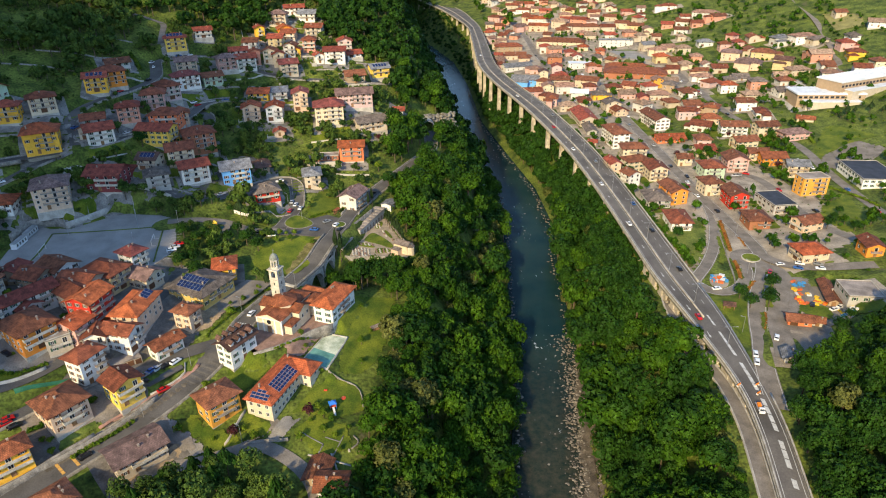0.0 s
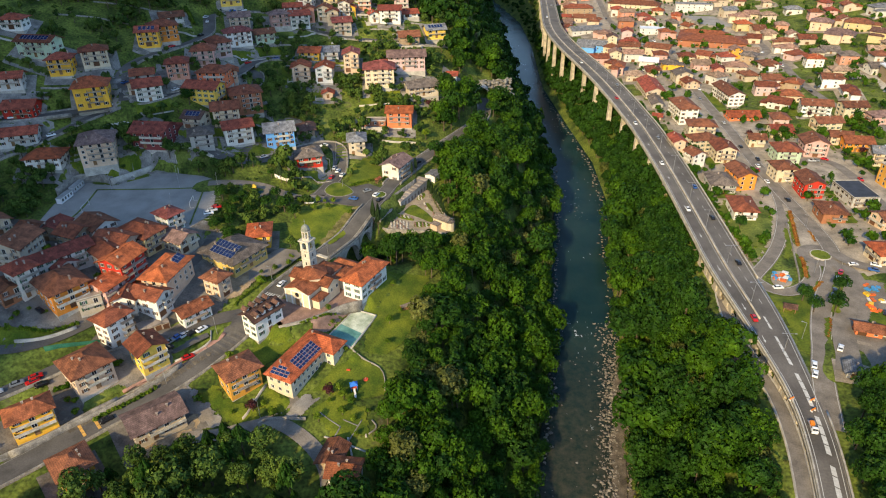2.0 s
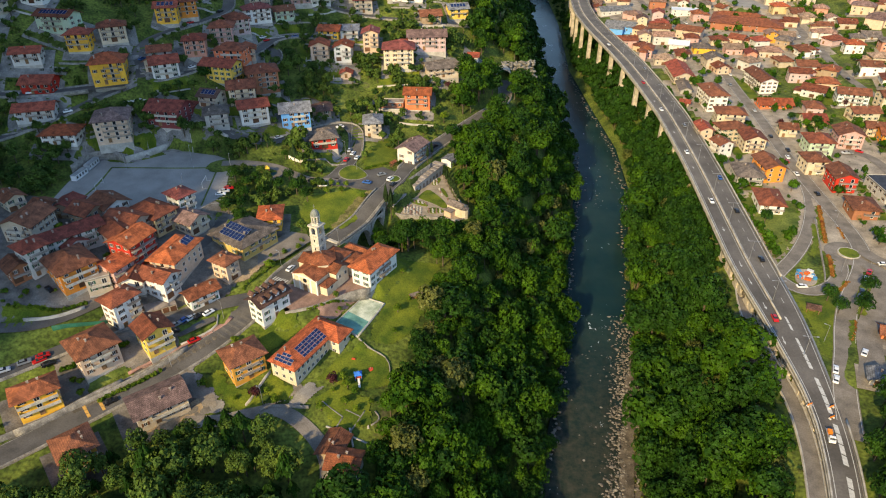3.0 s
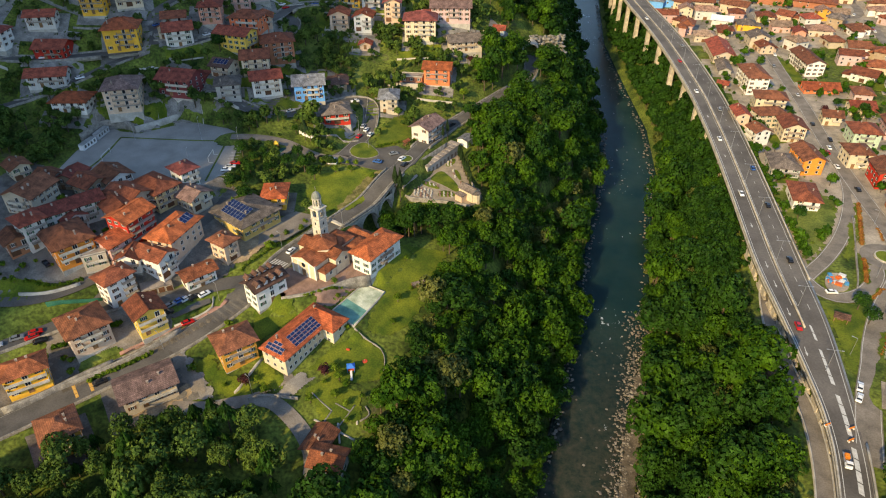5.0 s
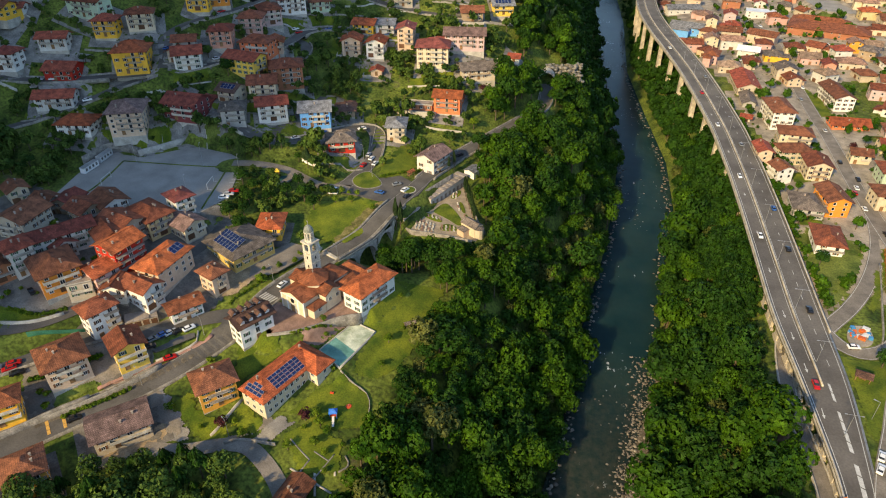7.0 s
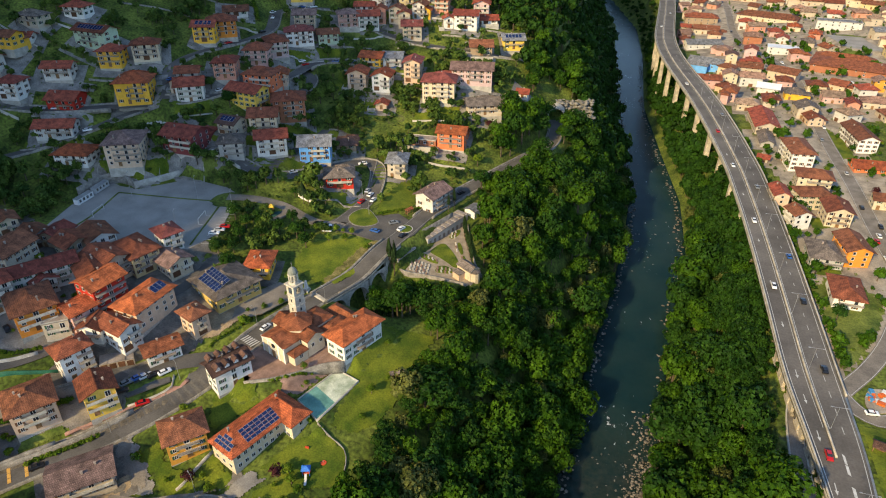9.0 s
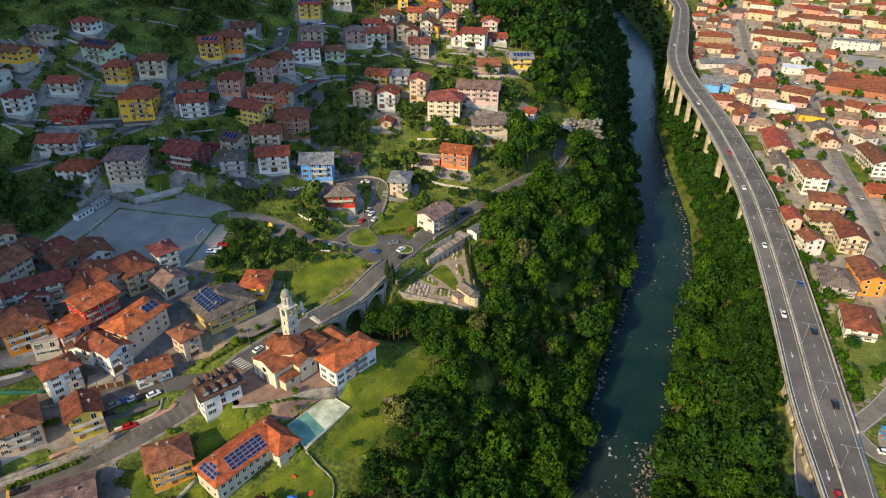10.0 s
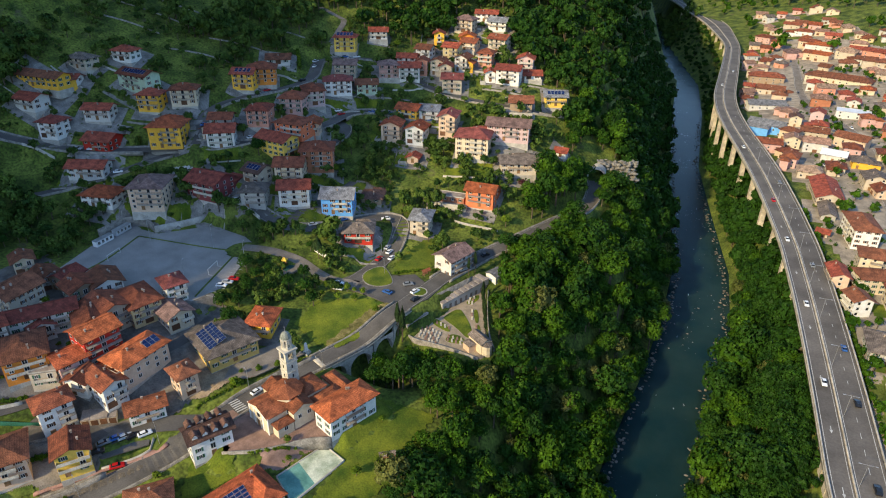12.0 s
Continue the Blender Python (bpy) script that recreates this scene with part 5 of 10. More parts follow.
house(271.6, 474.2, 10.1, 4.0, 1, -25, "cream", "rust", "gable", "far")
house(303.3, 585.5, 10.5, 8.0, 1, -9, "beige", "red_brown", "gable", "far")
house(260.2, 675.4, 9.8, 9.0, 2, -12, "salmon", "red_brown", "gable", "far")
house(242.4, 653.9, 10.3, 9.0, 2, -3, "cream", "red_brown", "gable", "far")
house(225.5, 640.7, 9.4, 9.0, 2, -11, "peach", "red_brown", "gable", "far")
house(237.4, 670.6, 10.0, 9.0, 2, 5, "beige", "brown", "gable", "far")
house(293.2, 815.5, 10.0, 8.0, 2, -4, "white", "red_brown", "gable", "far")
house(207.8, 923.0, 15.3, 8.0, 2, -4, "peach", "red_brown", "gable", "far")
house(413.7, 706.6, 9.9, 9.0, 2, -4, "beige", "brown", "gable", "far")
house(112.2, 1053.4, 17.8, 8.0, 2, -16, "beige", "red_brown", "gable", "far")
house(152.2, 985.1, 15.0, 8.0, 2, -4, "salmon", "red", "gable", "far")
house(121.9, 1057.9, 12.5, 8.0, 2, -10, "salmon", "brown", "gable", "far")
house(142.5, 1007.1, 13.0, 8.0, 2, -19, "peach", "red_brown", "gable", "far")
house(157.4, 1038.1, 11.7, 8.0, 2, -10, "salmon", "brown", "gable", "far")
house(183.9, 960.2, 11.5, 9.0, 2, -19, "straw", "rust", "gable", "far")
house(169.6, 920.5, 10.7, 8.0, 2, -16, "pink", "red", "gable", "far")
house(127.2, 948.8, 10.7, 8.0, 2, -6, "peach", "red_brown", "gable", "far")
house(96.0, 557.4, 12.7, 7.3, 3, 78, "pink", "rust", "gable", "far")
house(97.6, 618.2, 10.5, 7.1, 3, -30, "peach", "brown", "hip", "far")
house(119.3, 648.7, 9.4, 9.4, 2, -4, "peach", "red", "hip", "far")
house(119.5, 677.8, 10.5, 8.2, 3, 84, "mauve_wall", "red", "gable", "far")
house(99.6, 689.0, 12.9, 9.2, 2, 78, "pink", "rust", "gable", "far")
house(150.2, 729.2, 11.7, 8.0, 2, 84, "pale_grey", "red", "gable", "far")
house(67.7, 735.4, 8.9, 7.5, 2, 5, "pink", "red_brown", "gable", "far")
house(93.6, 740.6, 10.7, 7.3, 3, -4, "peach", "brown", "gable", "far")
house(147.0, 754.9, 10.1, 9.1, 2, 5, "pink", "red", "hip", "far")
house(67.6, 765.0, 9.5, 8.0, 2, 30, "pink", "brown", "gable", "far")
house(69.1, 788.1, 8.0, 7.3, 2, -8, "cream", "red", "gable", "far")
house(73.1, 842.7, 10.4, 8.5, 3, -30, "beige", "brown", "hip", "far")
house(138.1, 857.3, 9.3, 9.2, 2, -30, "beige", "brown", "gable", "far")
house(79.8, 870.2, 12.5, 7.5, 2, -4, "beige", "brown", "hip", "far")
house(66.9, 880.7, 8.6, 8.1, 3, 30, "mauve_wall", "rust", "gable", "far")
house(99.3, 882.6, 8.7, 8.5, 2, -30, "salmon", "grey_brown", "hip", "far")
house(86.0, 897.5, 9.6, 9.5, 2, -30, "beige", "red_brown", "gable", "far")
house(93.8, 910.5, 8.1, 8.9, 2, 30, "white", "brown", "hip", "far")
house(68.2, 917.2, 12.5, 7.1, 3, 30, "pale_grey", "red_orange", "hip", "far")
house(69.8, 937.3, 8.4, 9.9, 2, 5, "pink", "red", "gable", "far")
house(83.4, 958.7, 8.6, 8.7, 2, 84, "salmon", "red_brown", "gable", "far")
house(148.8, 958.0, 11.1, 9.6, 2, -4, "pale_grey", "red_brown", "gable", "far")
house(72.1, 975.9, 10.8, 10.0, 2, -4, "peach", "grey_brown", "gable", "far")
house(95.0, 974.4, 12.0, 8.8, 3, -8, "salmon", "rust", "gable", "far")
house(125.9, 988.3, 8.5, 7.5, 2, -4, "white", "rust", "hip", "far")
house(193.3, 471.2, 12.5, 9.4, 2, -30, "pale_grey", "red_brown", "gable", "far")
house(204.9, 486.5, 12.6, 9.3, 2, -4, "peach", "rust", "hip", "far")
house(191.1, 499.3, 11.8, 7.4, 3, -4, "mauve_wall", "red_brown", "gable", "far")
house(246.4, 492.1, 12.0, 7.6, 2, 78, "white", "red_brown", "hip", "far")
house(213.5, 505.2, 8.6, 9.9, 3, -30, "tan", "rust", "gable", "far")
house(240.3, 512.0, 11.1, 8.7, 3, -4, "white", "brown", "gable", "far")
house(164.4, 523.9, 10.0, 9.8, 3, 30, "pale_grey", "red_brown", "hip", "far")
house(161.9, 564.1, 11.5, 9.6, 2, 0, "pink", "red_brown", "gable", "far")
house(202.9, 577.3, 9.6, 9.5, 3, -30, "tan", "grey_brown", "hip", "far")
house(242.8, 603.9, 11.4, 9.8, 2, -4, "white", "red_brown", "gable", "far")
house(153.0, 668.0, 8.4, 9.3, 3, 5, "pink", "rust", "gable", "far")
house(180.9, 694.9, 8.2, 9.5, 2, 30, "beige", "rust", "gable", "far")
house(168.8, 716.6, 8.6, 7.3, 2, -4, "beige", "grey_brown", "gable", "far")
house(244.8, 719.8, 12.0, 9.7, 2, 5, "cream", "red_brown", "gable", "far")
house(178.5, 742.9, 12.2, 7.7, 2, 78, "salmon", "red_orange", "hip", "far")
house(164.9, 770.3, 10.0, 9.3, 2, -8, "cream", "red_orange", "gable", "far")
house(243.4, 791.9, 12.8, 9.1, 3, 84, "cream", "brown", "gable", "far")
house(202.8, 806.4, 9.9, 8.3, 2, -8, "pale_grey", "red", "gable", "far")
house(176.7, 837.2, 9.5, 7.6, 2, 0, "salmon", "grey_brown", "hip", "far")
house(246.4, 845.8, 10.5, 8.6, 3, 30, "beige", "red", "hip", "far")
house(176.9, 421.0, 11.0, 7.3, 2, 5, "cream", "red", "gable", "far")
house(183.5, 441.5, 8.0, 9.8, 2, -4, "mauve_wall", "brown", "gable", "far")
house(247.9, 562.4, 11.9, 8.0, 3, -4, "white", "red_orange", "gable", "far")
house(273.4, 563.5, 12.3, 8.5, 3, -4, "salmon", "grey_brown", "hip", "far")
house(296.8, 563.4, 11.0, 9.8, 2, 0, "pale_grey", "brown", "hip", "far")
house(241.6, 584.9, 12.3, 8.8, 2, 30, "mauve_wall", "red_brown", "hip", "far")
house(259.6, 586.4, 8.4, 8.5, 2, 78, "beige", "grey_brown", "gable", "far")
house(246.8, 624.5, 10.5, 7.0, 2, 0, "peach", "brown", "gable", "far")
house(310.7, 667.1, 8.9, 9.9, 2, -4, "beige", "brown", "gable", "far")
house(294.1, 692.2, 9.7, 7.4, 3, -4, "pink", "rust", "hip", "far")
house(326.5, 701.0, 12.5, 9.7, 2, 84, "beige", "rust", "gable", "far")
house(312.7, 719.3, 8.5, 8.0, 2, 30, "pink", "red", "hip", "far")
house(198.9, 882.4, 9.6, 8.2, 2, 84, "mauve_wall", "red_brown", "gable", "far")
house(204.4, 899.1, 9.6, 7.8, 2, -8, "white", "rust", "gable", "far")
house(229.7, 924.8, 9.6, 8.2, 2, 78, "cream", "rust", "gable", "far")
house(230.2, 940.7, 10.3, 9.4, 2, 30, "pale_grey", "brown", "gable", "far")
house(199.9, 954.2, 8.1, 9.8, 2, -4, "pale_grey", "brown", "gable", "far")
house(215.0, 961.3, 8.0, 8.3, 2, -30, "tan", "red", "gable", "far")
house(178.1, 979.1, 10.3, 9.7, 2, 0, "cream", "rust", "gable", "far")
house(203.2, 977.7, 12.2, 8.3, 2, 30, "pale_grey", "brown", "hip", "far")
house(230.6, 980.3, 13.0, 8.6, 3, -30, "cream", "red_orange", "hip", "far")
house(213.6, 991.9, 8.2, 9.7, 3, -30, "pink", "grey_brown", "gable", "far")
house(168.7, 1014.6, 11.8, 9.2, 2, 5, "peach", "rust", "hip", "far")
house(136.4, 1040.2, 12.8, 10.0, 2, -8, "pink", "red_orange", "gable", "far")
house(86.2, 1055.6, 10.0, 8.2, 2, -8, "tan", "brown", "hip", "far")
house(150.6, 1054.1, 12.1, 7.7, 2, 5, "pale_grey", "brown", "gable", "far")
house(111.6, 1079.3, 12.6, 9.8, 2, 5, "cream", "grey_brown", "gable", "far")
house(84.6, 1092.1, 10.0, 9.5, 3, 30, "pale_grey", "grey_brown", "gable", "far")
house(155.6, 1093.4, 11.9, 9.3, 2, 84, "cream", "brown", "gable", "far")
house(100.1, 1107.7, 8.1, 9.8, 2, 84, "mauve_wall", "red_orange", "gable", "far")
house(140.8, 1109.2, 8.9, 9.5, 3, 5, "cream", "rust", "gable", "far")
house(76.0, 1119.5, 12.5, 9.0, 2, 5, "peach", "brown", "gable", "far")
house(117.8, 1115.7, 9.3, 7.1, 2, -4, "pink", "red", "gable", "far")
HOUSE_SPOTS = [(o.matrix_basis.translation.x, o.matrix_basis.translation.y) for o in scene.objects if o.name.split(".")[0] == "house"]


# ---- church ----
def church():
    c = thing("church", -66, 206.5, 42.4, -22, "cream parish church with mossy tiled roofs and white stone bell tower", "church")
    wall, stone = WALLS["cream"], WALLS["white"]
    tiles = ROOFS["rust"]

    def block(name, x0, x1, y0, y1, h, roof_kind, rise, along, over=0.4):
        part(name, boxes((x0, x1, y0, y1, -3, h)), wall, c)
        w, d = (x1 - x0, y1 - y0) if along == "x" else (y1 - y0, x1 - x0)
        o = part(name + "_roof", roof_bmesh(w, d, rise, over, roof_kind), tiles, c, ((x0 + x1) / 2, (y0 + y1) / 2, h), 0 if along == "x" else radians(90))
        if roof_kind == "gable":
            for s in (-1, 1):
                bm = bmesh.new()
                a, b = w / 2 - 0.15, w / 2
                ring = [(-d / 2, 0), (d / 2, 0), (0, rise)]
                lo, hi = ([bm.verts.new((s * t, y, z)) for y, z in ring] for t in (a, b))
                for i in range(3):
                    bm.faces.new((lo[i], lo[(i + 1) % 3], hi[(i + 1) % 3], hi[i]))
                bm.faces.new(lo)
                bm.faces.new(hi[::-1])
                part("gable_wall", bm, wall, o)

    block("nave", -5.4, 5.4, 0, 9, 6.2, "gable", 1.9, "y")
    block("transept", -8.8, 8.8, 7, 14, 6.4, "gable", 1.7, "x")
    block("side_chapel", 5.8, 9.0, 1.2, 6.6, 4.0, "hip", 0.9, "y")
    block("choir", -4.2, 4.2, 14, 22, 6.0, "hip", 1.5, "y")
    block("sacristy", 4.4, 10.5, 16, 25, 4.6, "hip", 1.3, "y")
    block("vestry", -2.5, 9.5, 25, 30, 3.8, "hip", 1.2, "x")
    bm = bmesh.new()
    add_prism(bm, circle(4.7, 8, 0, 10.2, math.pi / 8), 5.0, 8.5)
    part("drum", bm, wall, c)
    bm = bmesh.new()
    add_prism(bm, circle(5.5, 8, 0, 10.2, math.pi / 8), 8.5, 8.75, 0, 1.0, (0, 10.2))
    add_prism(bm, circle(5.4, 8, 0, 10.2, math.pi / 8), 8.75, 10.6, 0, 0.06, (0, 10.2))
    part("drum_roof", bm, tiles, c)
    part("lantern_cross", boxes((-0.06, 0.06, 10.14, 10.26, 10.4, 12.0), (-0.4, 0.4, 10.14, 10.26, 11.3, 11.45)), METAL, c)
    # the front: portal, pilasters, cornice and round window
    part("portal", boxes((-1.0, 1.0, -0.12, 0.05, 0, 3.2)), WOOD, c)
    part("portal_frame", boxes((-1.4, -1.0, -0.22, 0.05, 0, 3.2), (1.0, 1.4, -0.22, 0.05, 0, 3.2), (-1.6, 1.6, -0.3, 0.05, 3.2, 3.7)), STONE, c)
    for x in (-5.4, -2.6, 2.6, 5.4):
        part("pilaster", boxes((x - 0.3, x + 0.3, -0.15, 0.05, -0.5, 6.0)), stone, c)
    part("cornice", boxes((-5.9, 5.9, -0.35, 0.05, 6.0, 6.35)), stone, c)
    bm = bmesh.new()
    add_prism(bm, circle(0.9, 16), 0, 0.08)
    o = part("round_window", bm, GLASS, c)
    o.matrix_basis = Matrix.Translation((0, -0.02, 4.7)) @ Matrix.Rotation(radians(90), 4, 'X')
    for x, y, z, turn in ((8.8, 9.0, 3.4, 90), (8.8, 12.4, 3.4, 90), (9.0, 3.9, 2.0, 90), (5.4, 7.2, 4.4, 90), (10.5, 18.5, 1.2, 90), (10.5, 22, 1.2, 90), (-8.8, 10.7, 3.6, -90), (3.0, 22.0, 4.0, 180)):
        part("window", WINDOWS[2], GLASS, c, (x, y, z), radians(turn))
    return c


church()


def bell_tower():
    t = thing("bell_tower", -65.3, 222.6, 42.4, -22, "white stone bell tower with arched belfry and domed lantern", "tower")
    wall = material("tower_stone", (0.50, 0.46, 0.38), 0.9, 0.18, 1.8, 0.35, 0.4, 0.2)
    part("base", boxes((-2.2, 2.2, -2.2, 2.2, -3, 1.2)), STONE, t)
    part("shaft", boxes((-1.95, 1.95, -1.95, 1.95, 1.2, 14.4)), wall, t)
    for z in (6.2, 10.6, 14.4):
        part("string_course", boxes((-2.12, 2.12, -2.12, 2.12, z, z + 0.3)), STONE, t)
    # belfry: four corner posts with arches between
    for sx in (-1, 1):
        for sy in (-1, 1):
            part("corner_post", boxes((sx * 1.45 - 0.5, sx * 1.45 + 0.5, sy * 1.45 - 0.5, sy * 1.45 + 0.5, 14.7, 18.6)), wall, t)
    for k in range(4):
        bm = bmesh.new()
        n = 8
        out = [(0.95 * math.cos(math.pi * i / n), 17.3 + 0.95 * math.sin(math.pi * i / n)) for i in range(n + 1)]
        for i in range(n):
            (x0, z0), (x1, z1) = out[i], out[i + 1]
            vs = [bm.verts.new(v) for v in ((x0, -1.9, z0), (x1, -1.9, z1), (x1, -1.9, 18.6), (x0, -1.9, 18.6), (x0, -1.45, z0), (x1, -1.45, z1), (x1, -1.45, 18.6), (x0, -1.45, 18.6))]
            bm.faces.new(vs[:4])
            bm.faces.new(vs[7:3:-1])
            bm.faces.new((vs[0], vs[4], vs[5], vs[1]))
        bmesh.ops.remove_doubles(bm, verts=bm.verts, dist=0.001)
        part("belfry_arch", bm, wall, t, (0, 0, 0), k * math.pi / 2)
        part("parapet", boxes((-0.95, 0.95, -1.9, -1.6, 14.7, 15.5)), STONE, t, (0, 0, 0), k * math.pi / 2)
    bm = bmesh.new()
    for z0, z1, r0, r1 in ((15.6, 15.8, 0.62, 0.6), (15.8, 16.5, 0.55, 0.38), (16.5, 16.8, 0.38, 0.1)):
        add_prism(bm, circle(r0, 14), z0, z1, 0, r1 / r0)
    part("bell", bm, material("bronze", (0.10, 0.07, 0.04), 0.5, 0.2, metal=0.7), t)
    part("cornice", boxes((-2.35, 2.35, -2.35, 2.35, 18.6, 19.1)), STONE, t)
    bm = bmesh.new()
    add_prism(bm, circle(1.75, 8, 0, 0, math.pi / 8), 19.1, 20.0)
    part("lantern_base", bm, wall, t)
    for k in range(8):
        a = math.pi / 8 + k * math.pi / 4
        bm = bmesh.new()
        add_prism(bm, circle(0.3, 6, 1.4 * math.cos(a), 1.4 * math.sin(a)), 20.0, 22.6)
        part("lantern_post", bm, wall, t)
    bm = bmesh.new()
    add_prism(bm, circle(1.85, 8, 0, 0, math.pi / 8), 22.6, 23.0)
    part("lantern_cornice", bm, STONE, t)
    bm = bmesh.new()
    for i in range(6):
        r0, r1 = 1.7 * math.cos(i * 0.26), 1.7 * math.cos((i + 1) * 0.26)
        add_prism(bm, circle(r0, 12), 23.0 + 2.3 * math.sin(i * 0.26), 23.0 + 2.3 * math.sin((i + 1) * 0.26), 0, max(r1 / r0, 0.05))
    part("dome", bm, material("grey_green_lead", (0.20, 0.21, 0.18), 0.7, 0.25, 1.0), t)
    part("cross", boxes((-0.05, 0.05, -0.05, 0.05, 25.2, 27.4), (-0.4, 0.4, -0.05, 0.05, 26.6, 26.72)), METAL, t)
    for z in (4.0, 8.6, 12.2):
        for k in (0, 1):
            part("slit_window", boxes((-0.25, 0.25, -2.0, -1.9, z, z + 1.2)), GLASS, t, (0, 0, 0), k * math.pi / 2)


bell_tower()


# ---- kindergarten with solar roof ----
def kindergarten():
    k = thing("kindergarten", -57.5, 180.5, 34.6, 70, "long cream kindergarten with red tiled hip roof and solar panels", "school")
    wall = WALLS["cream"]
    L, D, H = 24.6, 9.8, 6.7
    part("wall", boxes((-L / 2, L / 2, -D / 2, D / 2, -4, H)), wall, k)
    part("roof", roof_bmesh(L, D, 2.5, 0.8, "hip"), ROOFS["red_orange"], k, (0, 0, H))
    part("wing_wall", boxes((L / 2 - 7, L / 2, -D / 2 - 4.2, -D / 2, -4, H)), wall, k)
    part("wing_roof", roof_bmesh(13.0, 7.0, 2.4, 0.8, "hip"), ROOFS["red_orange"], k, (L / 2 - 3.5, -2.6, H + 0.05), radians(90))
    pitch = math.atan2(2.5, D / 2)
    panel = mesh_of("solar_panel", boxes((-0.8, 0.8, -0.49, 0.49, 0, 0.06, 1), (-0.745, 0.745, -0.435, 0.435, 0.05, 0.075)), [SOLAR, METAL])
    for i in range(7):
        for j in range(4):
            o = part("solar_panel", panel, SOLAR, k)
            o.matrix_basis = Matrix.Translation((-L / 2 + 6.4 + i * 1.68, -D / 2 + 0.75 + j * 1.03, H + 0.62 + j * 1.03 * math.tan(pitch))) @ Matrix.Rotation(pitch, 4, 'X')
    for i in range(4):
        for j in range(3):
            if i + j > 4 or abs(i - 1.5) > 2.2 - 0.5 * j:
                continue
            o = part("solar_panel", panel, SOLAR, k)
            o.matrix_basis = Matrix.Translation((-L / 2 + 0.6 + j * 1.03, -2.6 + i * 1.7, H + 0.75 + j * 1.03 * 0.52)) @ Matrix.Rotation(radians(-90), 4, 'Z') @ Matrix.Rotation(radians(27), 4, 'X')
    for s in range(2):
        for n in range(7):
            part("window", WINDOWS[2], GLASS, k, (-L / 2 + 1.8 + n * 2.3, -D / 2, 0.9 + s * 3.1), 0)
        for n in range(3):
            part("window", WINDOWS[2], GLASS, k, (-L / 2, -3.0 + n * 3.0, 0.9 + s * 3.1), radians(-90))
            part("window", WINDOWS[2], GLASS, k, (L / 2, -6.5 + n * 4.0, 0.9 + s * 3.1), radians(90))
        part("window", WINDOWS[2], GLASS, k, (L / 2 - 3.5, -D / 2 - 4.2, 0.9 + s * 3.1), 0)
        part("window", WINDOWS[2], GLASS, k, (L / 2 - 7, -D / 2 - 2.2, 0.9 + s * 3.1), radians(-90))
    for x, y in ((-8, 2.0), (9, 1.5)):
        part("chimney", CHIMNEY, CONCRETE, k, (x, y, H + 2.3))


kindergarten()
rectory = house(-43.4, 220.2, 16.5, 7.4, 3, 68, "white", "orange", "hip", "near")
rectory["label"] = "white rectory with bright orange hip roof and loggias"

# sports court with low wall
zc, court_poly = PADS["sports_court"]
# teal paint also carries the building's shade over the southwest end
court_mat = material("court_paint", (0.085, 0.235, 0.205), 0.8, 0.2, 5, 0.2, 0.5, 0.05, tint=(0.14, 0.30, 0.25))
pad("sports_court", "sports_court", court_mat, 0.06, "sports court painted teal and worn pale at one end", "court")
c0, c1, c2, c3 = (Vector(c) for c in court_poly)
bm = bmesh.new()
half_way = [tuple(c3.lerp(c0, 0.45)), tuple(c2.lerp(c1, 0.43))]
# paler paint over the other end puts the sunlight into its colour
add_prism(bm, [half_way[0], half_way[1], tuple(c1), tuple(c0)], zc + 0.02, zc + 0.075)
part("pale_half", bm, material("court_sun_paint", (0.36, 0.42, 0.29), 0.85, 0.2, 3, 0.25, 0.4, 0.05, tint=(0.50, 0.52, 0.41)), bpy.data.objects["sports_court"], label="pale green end of the court, coloured as sunlit")


def wall_along(name, pts, height, thick, mat, label, category="wall", base=None, sink=1.5):
    line = resample(pts, 2.5)
    z = ground(line[:, 0], line[:, 1]) if base is None else np.full(len(line), float(base))
    return ribbon(name, line, z, thick / 2, thick / 2, mat, height, label, category, "structure", height + sink)


for a, b in zip(court_poly, court_poly[1:] + court_poly[:1]):
    wall_along("court_edge", [a, b], 0.35, 0.3, CONCRETE, "low concrete kerb round the court", "kerb", zc + 0.1)
wall_along("meadow_wall", [(-41.8, 188), (-36.3, 186.5), (-31.7, 184.9), (-29.5, 181), (-28.5, 175)], 0.6, 0.3, OLD_STONE, "low stone wall round the playground")
wall_along("road_wall", [(-140, 128), (-125, 145), (-113, 157), (-103, 168), (-98, 176)], 2.2, 0.6, OLD_STONE, "long stone retaining wall above the road")
wall_along("car_park_wall", [(-101, 177), (-92, 187), (-93, 190)], 1.0, 0.4, CONCRETE, "concrete wall round the car park")
wall_along("yard_wall", [(-84, 205), (-79, 220), (-72, 232), (-68, 240)], 1.5, 0.5, OLD_STONE, "stone wall between street and school yard")
wall_along("pitch_wall", [(-175.9, 277.7), (-169.5, 286), (-163.6, 296.2)], 3.2, 0.6, CONCRETE, "pale concrete retaining wall above the pitch", base=54)
wall_along("pitch_wall_back", [(-193.5, 263.3), (-193.2, 273.5), (-192.6, 279.4), (-183.4, 281), (-176.3, 278)], 4.4, 0.6, OLD_STONE, "old stone retaining wall behind the containers", base=54)
wall_along("lane_wall", [(-160, 300), (-146, 302), (-133, 297.5)], 1.6, 0.5, CONCRETE, "concrete wall along the garden road")
